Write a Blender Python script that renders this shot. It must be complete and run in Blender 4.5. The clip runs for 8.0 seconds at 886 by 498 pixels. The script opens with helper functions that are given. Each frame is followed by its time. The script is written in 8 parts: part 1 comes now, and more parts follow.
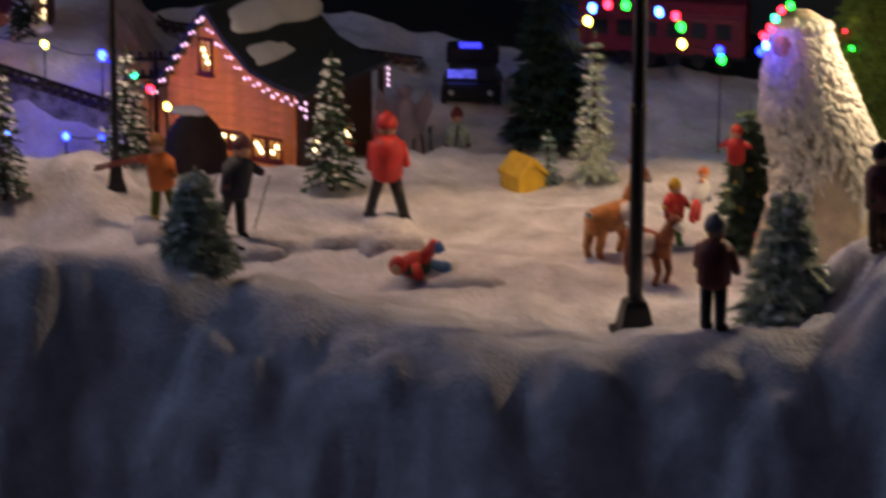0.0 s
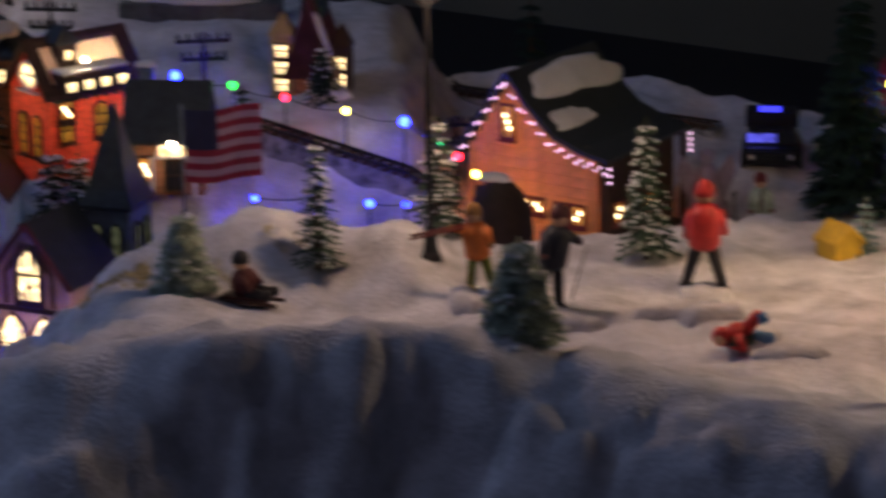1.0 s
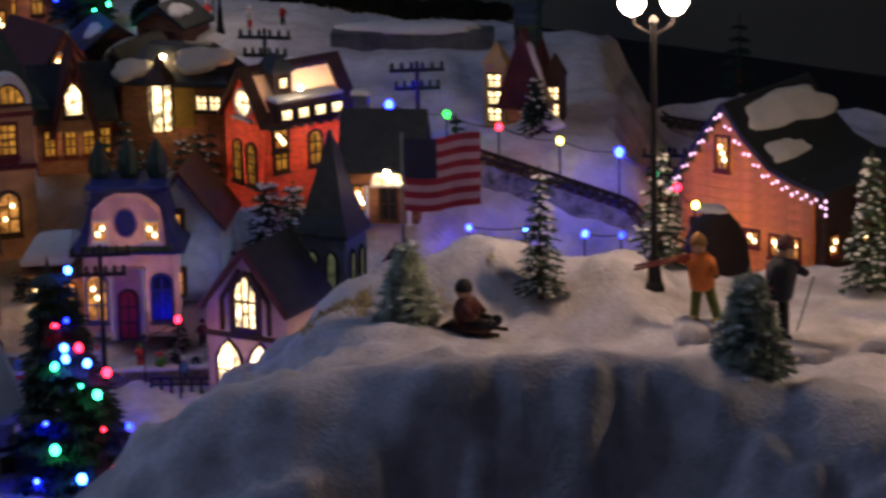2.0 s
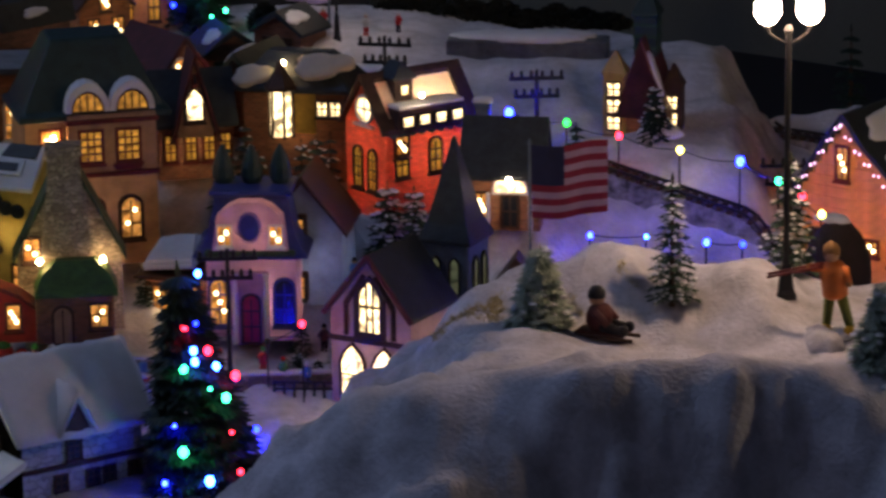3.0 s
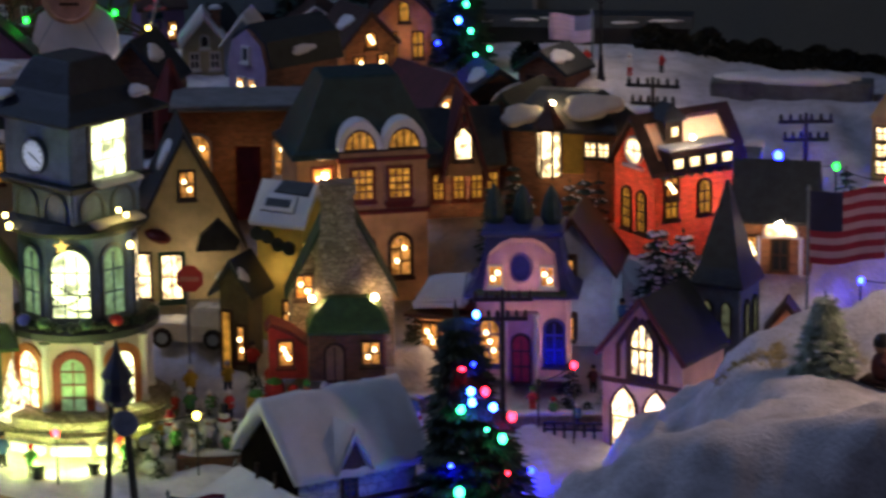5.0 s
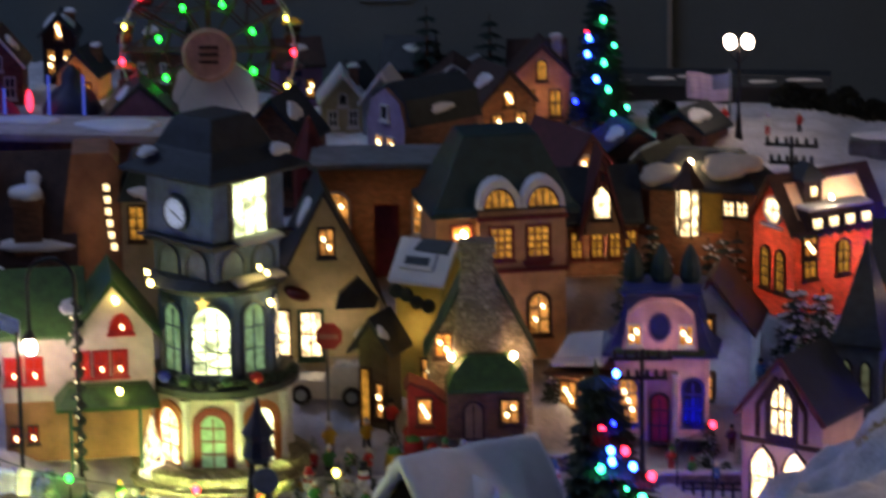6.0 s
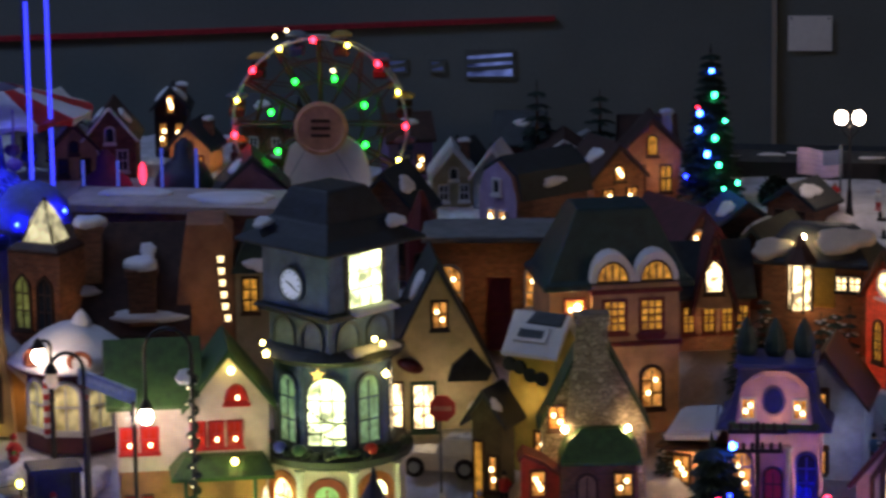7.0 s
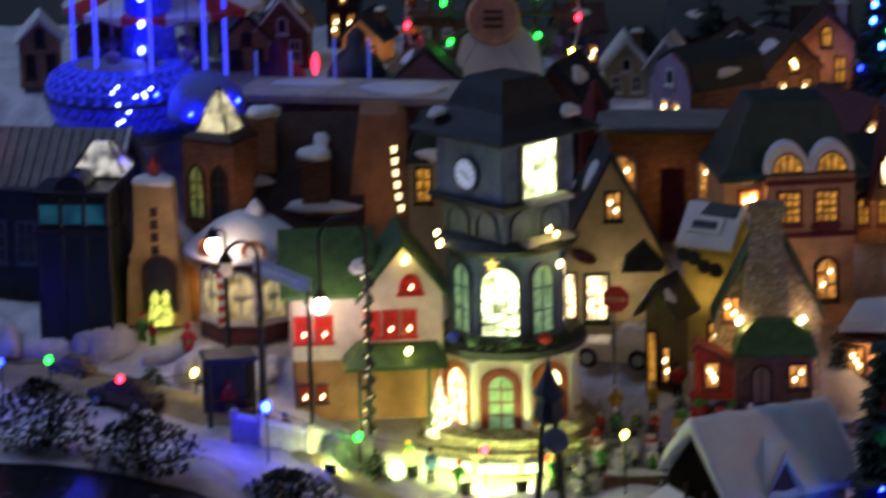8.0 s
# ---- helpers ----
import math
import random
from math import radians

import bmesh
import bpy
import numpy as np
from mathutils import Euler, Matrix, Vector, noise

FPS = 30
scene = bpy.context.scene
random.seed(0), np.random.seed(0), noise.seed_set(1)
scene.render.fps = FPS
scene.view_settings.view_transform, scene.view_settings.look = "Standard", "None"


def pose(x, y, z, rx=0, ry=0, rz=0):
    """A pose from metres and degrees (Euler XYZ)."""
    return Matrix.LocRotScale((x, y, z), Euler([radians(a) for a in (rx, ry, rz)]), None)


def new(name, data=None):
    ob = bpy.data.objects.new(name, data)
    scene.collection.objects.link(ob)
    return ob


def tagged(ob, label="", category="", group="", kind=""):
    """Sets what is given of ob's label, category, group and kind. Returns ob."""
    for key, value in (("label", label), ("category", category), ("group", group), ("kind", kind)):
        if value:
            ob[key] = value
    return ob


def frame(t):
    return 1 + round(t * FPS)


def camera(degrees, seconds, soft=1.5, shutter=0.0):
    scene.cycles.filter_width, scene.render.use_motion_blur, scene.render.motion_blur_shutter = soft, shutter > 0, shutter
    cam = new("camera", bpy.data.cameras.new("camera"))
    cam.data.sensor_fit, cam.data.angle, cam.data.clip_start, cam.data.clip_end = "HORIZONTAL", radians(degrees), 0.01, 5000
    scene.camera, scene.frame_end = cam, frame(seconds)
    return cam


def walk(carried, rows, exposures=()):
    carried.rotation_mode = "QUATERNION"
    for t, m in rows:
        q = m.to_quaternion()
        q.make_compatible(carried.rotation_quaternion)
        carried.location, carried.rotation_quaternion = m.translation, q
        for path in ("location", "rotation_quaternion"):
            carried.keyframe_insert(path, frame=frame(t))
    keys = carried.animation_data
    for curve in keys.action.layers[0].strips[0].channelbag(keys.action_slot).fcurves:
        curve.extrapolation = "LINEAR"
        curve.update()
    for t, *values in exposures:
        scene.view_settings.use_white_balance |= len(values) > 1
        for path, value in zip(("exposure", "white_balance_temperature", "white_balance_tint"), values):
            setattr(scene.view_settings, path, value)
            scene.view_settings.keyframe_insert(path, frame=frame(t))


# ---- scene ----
# ---------- camera: a long lens, panned by hand from three metres off ----------
cam = camera(13.76, 8.0, soft=2.9, shutter=0.6)
ROWS = [
    (0.0, 0.186, -0.0286, 0.9547, -7.546, -16.805, 0.201),
    (0.5, 0.162, -0.0113, 0.9537, -6.221, -16.185, -0.235),
    (1.0, 0.1251, 0.0109, 0.9575, -3.861, -15.951, -0.941),
    (1.5, 0.1061, 0.0209, 0.9547, -2.166, -15.612, -1.163),
    (3.0, 0.0156, 0.0062, 0.9513, -0.568, -15.134, -0.764),
    (3.5, 0.0, 0.0, 0.95, 0.0, -15.0, -0.7),
    (4.0, -0.0296, 0.0028, 0.9584, 0.583, -14.864, -0.597),
    (5.5, -0.0667, 0.0047, 0.9698, 3.312, -14.561, -0.789),
    (6.0, -0.0757, -0.001, 0.9736, 4.243, -13.882, -0.903),
    (6.5, -0.0929, -0.0067, 0.9786, 4.931, -12.981, -0.9),
    (7.0, -0.1042, -0.0131, 0.9647, 5.49, -12.52, -0.876),
    (7.5, -0.1274, -0.0143, 0.9644, 6.368, -13.13, -0.998),
    (8.0, -0.1183, -0.0107, 0.9571, 8.046, -14.06, -1.29),
]


def eye_pose(x, y, z, yaw, pitch, roll):
    return pose(x, y, z, 0, 0, yaw) @ pose(0, 0, 0, 90 + pitch, 0, 0) @ pose(0, 0, 0, 0, 0, roll)


walk(cam, [(t, eye_pose(*row)) for t, *row in ROWS], [(0.0, -0.15), (1.5, -0.1), (3.5, 0.05), (5.5, 0.18), (8.0, 0.2)])

# ---------- light: a dim hall with added fill panels, the village's own lamps do the rest ---
world = bpy.data.worlds.new("world")
scene.world = world
world.use_nodes = True
world.node_tree.nodes["Background"].inputs[0].default_value = (0.03, 0.035, 0.06, 1)
world.node_tree.nodes["Background"].inputs[1].default_value = 0.1


# ---------- materials ----------
def tree_of(name):
    m = bpy.data.materials.new(name)
    m.use_nodes = True
    nt = m.node_tree
    return m, nt, nt.nodes["Principled BSDF"]


def add(nt, kind, **values):
    n = nt.nodes.new(kind)
    for k, v in values.items():
        n.inputs[k].default_value = v
    return n


def porcelain(m, nt, b, share, color):
    """Thin glazed porcelain: part of the light of the bulb inside comes through."""
    tr = nt.nodes.new("ShaderNodeBsdfTranslucent")
    nt.links.new(color, tr.inputs["Color"])
    mx = nt.nodes.new("ShaderNodeMixShader")
    mx.inputs[0].default_value = share
    nt.links.new(b.outputs[0], mx.inputs[1])
    nt.links.new(tr.outputs[0], mx.inputs[2])
    nt.links.new(mx.outputs[0], nt.nodes["Material Output"].inputs["Surface"])


def mat(name, color, rough=0.7, vary=0.25, size=120.0, bump=0.25, fine=900.0, metal=0.0, spec=0.4, second=None, amount=0.35, thin=0.0):
    """Painted or natural surface: stains at one scale, grain at another, relief from both."""
    m, nt, b = tree_of(name)
    co = nt.nodes.new("ShaderNodeTexCoord")
    big = add(nt, "ShaderNodeTexNoise", Scale=size, Detail=4.0, Roughness=0.6)
    small = add(nt, "ShaderNodeTexNoise", Scale=fine, Detail=2.0)
    for n in (big, small):
        nt.links.new(co.outputs["Object"], n.inputs["Vector"])
    ramp = nt.nodes.new("ShaderNodeValToRGB")
    ramp.color_ramp.elements[0].position = 0.5 - amount / 2
    ramp.color_ramp.elements[1].position = 0.5 + amount / 2
    dark = [c * (1 - vary) for c in color]
    other = second or [min(1, c * (1 + vary * 0.6)) for c in color]
    ramp.color_ramp.elements[0].color = (*dark, 1)
    ramp.color_ramp.elements[1].color = (*other, 1)
    nt.links.new(big.outputs["Fac"], ramp.inputs["Fac"])
    grain = add(nt, "ShaderNodeMapRange")
    grain.inputs["To Min"].default_value, grain.inputs["To Max"].default_value = 1 - vary * 0.5, 1 + vary * 0.4
    nt.links.new(small.outputs["Fac"], grain.inputs["Value"])
    mix = nt.nodes.new("ShaderNodeVectorMath")
    mix.operation = "MULTIPLY"
    nt.links.new(ramp.outputs["Color"], mix.inputs[0])
    nt.links.new(grain.outputs["Result"], mix.inputs[1])
    nt.links.new(mix.outputs["Vector"], b.inputs["Base Color"])
    bp = add(nt, "ShaderNodeBump", Strength=bump, Distance=0.0015)
    nt.links.new(small.outputs["Fac"], bp.inputs["Height"])
    nt.links.new(bp.outputs["Normal"], b.inputs["Normal"])
    rr = add(nt, "ShaderNodeMapRange")
    rr.inputs["To Min"].default_value, rr.inputs["To Max"].default_value = max(0.05, rough - 0.15), min(1, rough + 0.15)
    nt.links.new(big.outputs["Fac"], rr.inputs["Value"])
    nt.links.new(rr.outputs["Result"], b.inputs["Roughness"])
    b.inputs["Metallic"].default_value = metal
    b.inputs["Specular IOR Level"].default_value = spec
    if thin:
        porcelain(m, nt, b, thin, mix.outputs["Vector"])
    return m


def courses(name, color, mortar, width=0.006, height=0.0024, wild=0.0, vary=0.35, thin=0.3):
    """Moulded brick or stone courses, with joints sunk in relief."""
    m, nt, b = tree_of(name)
    co = nt.nodes.new("ShaderNodeTexCoord")
    sep = nt.nodes.new("ShaderNodeSeparateXYZ")
    nt.links.new(co.outputs["Object"], sep.inputs[0])
    along = nt.nodes.new("ShaderNodeMath")
    along.operation = "ADD"
    nt.links.new(sep.outputs["X"], along.inputs[0])
    nt.links.new(sep.outputs["Y"], along.inputs[1])
    comb = nt.nodes.new("ShaderNodeCombineXYZ")
    nt.links.new(along.outputs[0], comb.inputs["X"])
    nt.links.new(sep.outputs["Z"], comb.inputs["Y"])
    warp = add(nt, "ShaderNodeTexNoise", Scale=160.0, Detail=2.0)
    nt.links.new(co.outputs["Object"], warp.inputs["Vector"])
    bend = nt.nodes.new("ShaderNodeVectorMath")
    bend.operation = "MULTIPLY_ADD"
    bend.inputs[1].default_value = (wild, wild, 0)
    nt.links.new(warp.outputs["Color"], bend.inputs[0])
    nt.links.new(comb.outputs[0], bend.inputs[2])
    br = add(nt, "ShaderNodeTexBrick", Scale=1.0)
    br.inputs["Brick Width"].default_value, br.inputs["Row Height"].default_value = width, height
    br.inputs["Mortar Size"].default_value, br.inputs["Mortar Smooth"].default_value = height * 0.13, 0.3
    br.inputs["Color1"].default_value = (*[c * (1 - vary) for c in color], 1)
    br.inputs["Color2"].default_value = (*[min(1, c * (1 + vary * 0.5)) for c in color], 1)
    br.inputs["Mortar"].default_value = (*mortar, 1)
    nt.links.new(bend.outputs[0], br.inputs["Vector"])
    stain = add(nt, "ShaderNodeTexNoise", Scale=90.0, Detail=5.0)
    nt.links.new(co.outputs["Object"], stain.inputs["Vector"])
    st = add(nt, "ShaderNodeMapRange")
    st.inputs["To Min"].default_value, st.inputs["To Max"].default_value = 0.65, 1.3
    nt.links.new(stain.outputs["Fac"], st.inputs["Value"])
    mul = nt.nodes.new("ShaderNodeVectorMath")
    mul.operation = "MULTIPLY"
    nt.links.new(br.outputs["Color"], mul.inputs[0])
    nt.links.new(st.outputs["Result"], mul.inputs[1])
    nt.links.new(mul.outputs["Vector"], b.inputs["Base Color"])
    bp = add(nt, "ShaderNodeBump", Strength=0.6, Distance=0.0012)
    bp.invert = True
    nt.links.new(br.outputs["Fac"], bp.inputs["Height"])
    nt.links.new(bp.outputs["Normal"], b.inputs["Normal"])
    b.inputs["Roughness"].default_value = 0.62
    if thin:
        porcelain(m, nt, b, thin, mul.outputs["Vector"])
    return m


def glow(name, color, strength, uneven=0.0, size=130.0):
    """A lit pane or bulb; uneven: how much the bulb behind shows as a hot spot."""
    m, nt, b = tree_of(name)
    b.inputs["Base Color"].default_value = (*[c * 0.5 for c in color], 1)
    b.inputs["Roughness"].default_value = 0.25
    b.inputs["Emission Color"].default_value = (*color, 1)
    b.inputs["Emission Strength"].default_value = strength
    if uneven:
        co = nt.nodes.new("ShaderNodeTexCoord")
        no = add(nt, "ShaderNodeTexNoise", Scale=size, Detail=1.0)
        nt.links.new(co.outputs["Object"], no.inputs["Vector"])
        mr = add(nt, "ShaderNodeMapRange")
        mr.inputs["From Min"].default_value, mr.inputs["From Max"].default_value = 0.35, 0.65
        mr.inputs["To Min"].default_value, mr.inputs["To Max"].default_value = strength * (1 - uneven), strength * (1 + uneven)
        nt.links.new(no.outputs["Fac"], mr.inputs["Value"])
        nt.links.new(mr.outputs["Result"], b.inputs["Emission Strength"])
    return m


SNOW = mat("snow", (0.74, 0.74, 0.76), 0.85, 0.14, 25.0, 0.55, 700.0, spec=0.2)
BATTING = mat("batting_snow", (0.62, 0.61, 0.66), 0.9, 0.3, 30.0, 1.0, 260.0, spec=0.12)
FROST = mat("frost", (0.78, 0.8, 0.82), 0.8, 0.1, 60.0, 0.4, 900.0)
NEEDLE = mat("needle_green", (0.045, 0.085, 0.05), 0.8, 0.45, 120.0, 0.3)
NEEDLE2 = mat("needle_frosted", (0.27, 0.37, 0.27), 0.8, 0.4, 130.0, 0.3, second=(0.5, 0.57, 0.48))
DARKNEEDLE = mat("needle_dark", (0.012, 0.03, 0.022), 0.6, 0.4, 90.0, 0.3)
BARK = mat("bark", (0.09, 0.055, 0.035), 0.9, 0.4, 200.0, 0.5)
BLACK = mat("black_paint", (0.012, 0.012, 0.015), 0.4, 0.3, 80.0, 0.1)
SLATE = mat("slate_roof", (0.03, 0.038, 0.044), 0.55, 0.35, 110.0, 0.4, 500.0)
TEAL = mat("teal_roof", (0.018, 0.045, 0.048), 0.5, 0.3, 90.0, 0.35, 500.0)
GREENROOF = mat("green_roof", (0.045, 0.11, 0.03), 0.55, 0.35, 110.0, 0.35, 500.0)
BROWNROOF = mat("brown_roof", (0.06, 0.032, 0.026), 0.6, 0.4, 110.0, 0.4, 500.0)
MAROON = mat("maroon_roof", (0.11, 0.03, 0.035), 0.6, 0.35, 90.0, 0.35, 500.0)
BLUEROOF = mat("blue_roof", (0.035, 0.05, 0.22), 0.5, 0.3, 90.0, 0.3, 500.0)
GREYROOF = mat("grey_roof", (0.2, 0.2, 0.2), 0.7, 0.3, 60.0, 0.3, 500.0)
TAN = mat("tan_plaster", (0.48, 0.3, 0.17), 0.65, 0.28, 60.0, 0.3, thin=0.2)
CREAM = mat("cream_plaster", (0.5, 0.45, 0.29), 0.65, 0.22, 60.0, 0.3, thin=0.3)
WHITE = mat("white_plaster", (0.66, 0.63, 0.56), 0.6, 0.16, 60.0, 0.25, thin=0.3)
PALEGREY = mat("pale_grey_plaster", (0.34, 0.4, 0.48), 0.65, 0.25, 60.0, 0.25, thin=0.2)
PINK = mat("pink_siding", (0.58, 0.37, 0.52), 0.55, 0.2, 70.0, 0.25, thin=0.3)
LAVENDER = mat("lavender_siding", (0.34, 0.22, 0.44), 0.6, 0.2, 70.0, 0.25, thin=0.3)
BLUEGREY = mat("blue_grey_plaster", (0.1, 0.14, 0.18), 0.55, 0.3, 70.0, 0.3)
REDTRIM = mat("dark_red_trim", (0.17, 0.025, 0.02), 0.5, 0.3, 120.0, 0.15)
REDPAINT = mat("red_paint", (0.5, 0.03, 0.03), 0.45, 0.25, 120.0, 0.1)
BROWNTRIM = mat("brown_trim", (0.06, 0.028, 0.015), 0.55, 0.3, 120.0, 0.2)
WHITETRIM = mat("white_trim", (0.68, 0.67, 0.66), 0.5, 0.12, 120.0, 0.1)
BLUETRIM = mat("blue_trim", (0.06, 0.07, 0.25), 0.5, 0.2, 120.0, 0.1)
GREENTRIM = mat("green_trim", (0.03, 0.09, 0.05), 0.5, 0.3, 120.0, 0.1)
GOLD = mat("gold_paint", (0.55, 0.36, 0.08), 0.35, 0.2, 150.0, 0.1, metal=0.7)
REDBRICK = courses("red_brick", (0.55, 0.075, 0.045), (0.25, 0.08, 0.06), 0.0062, 0.0026)
BROWNBRICK = courses("brown_brick", (0.26, 0.11, 0.06), (0.2, 0.14, 0.1), 0.006, 0.0026)
COBBLE = courses("cobblestone", (0.44, 0.38, 0.3), (0.2, 0.17, 0.13), 0.006, 0.004, wild=0.012, vary=0.45, thin=0.4)
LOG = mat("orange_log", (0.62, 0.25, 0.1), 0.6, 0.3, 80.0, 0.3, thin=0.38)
# Translucent glaze with warm lamplight put into the snow's colour
LITSNOW = mat("warm_lit_snow", (0.8, 0.72, 0.6), 0.5, 0.12, 60.0, 0.2, thin=0.4)
INNER = glow("inner_bulb", (1.0, 0.69, 0.42), 92.0)
INNER_HOT = glow("inner_bulb_hot", (1.0, 0.66, 0.36), 170.0)
INNER_MAX = glow("inner_bulb_max", (1.0, 0.68, 0.4), 330.0)
INNER_FAINT = glow("inner_bulb_faint", (1.0, 0.6, 0.26), 16.0)
INNER_COOL_FILL = glow("inner_fill_cool", (0.62, 0.74, 1.0), 60.0)
INNER_DIM = glow("inner_bulb_dim", (1.0, 0.6, 0.26), 45.0)
WARM = glow("warm_window", (1.0, 0.42, 0.09), 0.42, 0.9)
REDGLASS = glow("red_window", (0.9, 0.06, 0.03), 0.14, 0.6)
CANDLE = glow("candle_bulb", (1.0, 0.8, 0.42), 7.0)
SPOTTED = [0]
AMBER = glow("amber_window", (1.0, 0.45, 0.06), 0.34, 0.7)
HOT = glow("bright_window", (1.0, 0.72, 0.36), 2.8, 0.85)
LIME = glow("floodlit_window", (0.9, 1.0, 0.5), 2.6, 0.8, 60.0)
DUSK = mat("unlit_glass", (0.03, 0.035, 0.04), 0.15, 0.2, 100.0, 0.05)
GREENGLASS = glow("green_glass", (0.35, 0.6, 0.3), 0.35, 0.5)
BLUESPOT = glow("blue_spot_bulb", (0.003, 0.007, 1.0), 190.0)
GLOBE = glow("lamp_globe", (1.0, 0.66, 0.44), 200.0)
B_RED = glow("red_bulb", (1.0, 0.012, 0.03), 20.0)
B_GREEN = glow("green_bulb", (0.012, 1.0, 0.035), 14.0)
B_BLUE = glow("blue_bulb", (0.004, 0.01, 1.0), 48.0)
B_CYAN = glow("cyan_bulb", (0.03, 0.85, 0.3), 17.0)
B_YEL = glow("yellow_bulb", (1.0, 0.78, 0.1), 22.0)
LANTERN = glow("lantern_bulb", (1.0, 0.74, 0.2), 26.0)
PLASTIC_BLUE = mat("blue_plastic", (0.05, 0.08, 0.5), 0.3, 0.2, 100.0, 0.05)


# ---------- mesh helpers: all in millimetres, placed in metres ----------
MM = 0.001


def empty(name, x, y, z, rz=0.0, label="", category="", group="", kind=""):
    ob = new(name)
    ob.empty_display_size = 0.02
    ob.matrix_basis = pose(x, y, z, 0, 0, rz)
    return tagged(ob, label, category, group, kind)


def part(name, bm, material, parent=None, label="", m=None, smooth=False):
    me = bpy.data.meshes.new(name)
    bmesh.ops.scale(bm, vec=(MM, MM, MM), verts=bm.verts)
    if smooth:
        for f in bm.faces:
            f.smooth = True
    bm.to_mesh(me)
    bm.free()
    for one in material if isinstance(material, (list, tuple)) else [material]:
        me.materials.append(one)
    ob = new(name, me)
    if parent:
        ob.parent = parent
    if m is not None:
        ob.matrix_basis = m
    if label:
        ob["label"] = label
    return ob


def at_mm(x, y, z, rx=0, ry=0, rz=0):
    return pose(x * MM, y * MM, z * MM, rx, ry, rz)


def box(bm, x0, x1, y0, y1, z0, z1, bevel=0.0, mi=0):
    vs = [bm.verts.new((x, y, z)) for z in (z0, z1) for x, y in ((x0, y0), (x1, y0), (x1, y1), (x0, y1))]
    fs = [bm.faces.new([vs[i] for i in q]) for q in ((3, 2, 1, 0), (4, 5, 6, 7), (0, 1, 5, 4), (1, 2, 6, 5), (2, 3, 7, 6), (3, 0, 4, 7))]
    for f in fs:
        f.material_index = mi
    if bevel:
        bmesh.ops.bevel(bm, geom=list({e for f in fs for e in f.edges}), offset=bevel, segments=1, affect="EDGES")
    return vs


def loft(bm, rings, close=True, mi=0):
    """Rings of points, bottom first; each ring a list of (x, y, z)."""
    rows = [[bm.verts.new(p) for p in r] for r in rings]
    n = len(rows[0])
    out = []
    for a, b in zip(rows, rows[1:]):
        for i in range(n):
            j = (i + 1) % n
            out.append(bm.faces.new((a[i], a[j], b[j], b[i])))
    if close:
        out.append(bm.faces.new(rows[0][::-1]))
        out.append(bm.faces.new(rows[-1]))
    for f in out:
        f.material_index = mi
    return rows


def rect(hx, hy, z, cx=0, cy=0):
    return [(cx - hx, cy - hy, z), (cx + hx, cy - hy, z), (cx + hx, cy + hy, z), (cx - hx, cy + hy, z)]


def ring(r, z, n=12, cx=0, cy=0, turn=0.0, ry=None):
    return [(cx + r * math.cos(turn + math.tau * i / n), cy + (ry or r) * math.sin(turn + math.tau * i / n), z) for i in range(n)]


def lathe(bm, profile, n=12, cx=0, cy=0, turn=0.0, mi=0):
    return loft(bm, [ring(max(r, 0.05), z, n, cx, cy, turn) for r, z in profile], mi=mi)


def ball(bm, x, y, z, r, rz=None, n=10, mi=0):
    rz = rz or r
    k = max(4, n // 2 + 1)
    prof = [(r * math.sin(math.pi * i / k), z - rz * math.cos(math.pi * i / k)) for i in range(k + 1)]
    return lathe(bm, prof, n, x, y, mi=mi)


def rod(bm, a, b, r0, r1=None, n=8, mi=0):
    a, b = Vector(a), Vector(b)
    q = (b - a).to_track_quat("Z", "Y").to_matrix()
    r1 = r0 if r1 is None else r1
    rows = [[tuple(p + q @ Vector((r * math.cos(math.tau * i / n), r * math.sin(math.tau * i / n), 0))) for i in range(n)] for p, r in ((a, r0), (b, r1))]
    loft(bm, rows, mi=mi)


def prism(bm, outline, y0, y1, mi=0):
    """An outline in x, z drawn out along y."""
    return loft(bm, [[(x, y0, z) for x, z in outline], [(x, y1, z) for x, z in outline]], mi=mi)


def shape(kind, w, h):
    """The outline of an opening, from its foot's middle."""
    if kind == "arch":
        k, n = h - w / 2, 8
        return [(-w / 2, 0), (w / 2, 0)] + [(w / 2 * math.cos(math.pi * i / n), k + w / 2 * math.sin(math.pi * i / n)) for i in range(n + 1)]
    if kind == "fan":
        n = 10
        return [(w / 2 * math.cos(math.pi * i / n), h * math.sin(math.pi * i / n)) for i in range(n + 1)]
    if kind == "gothic":
        k = h - w * 0.75
        return [(-w / 2, 0), (w / 2, 0), (w / 2, k), (w * 0.36, k + w * 0.36), (0, h), (-w * 0.36, k + w * 0.36), (-w / 2, k)]
    if kind == "round":
        n = 14
        return [(w / 2 * math.cos(math.tau * i / n), h / 2 + h / 2 * math.sin(math.tau * i / n)) for i in range(n)]
    return [(-w / 2, 0), (w / 2, 0), (w / 2, h), (-w / 2, h)]


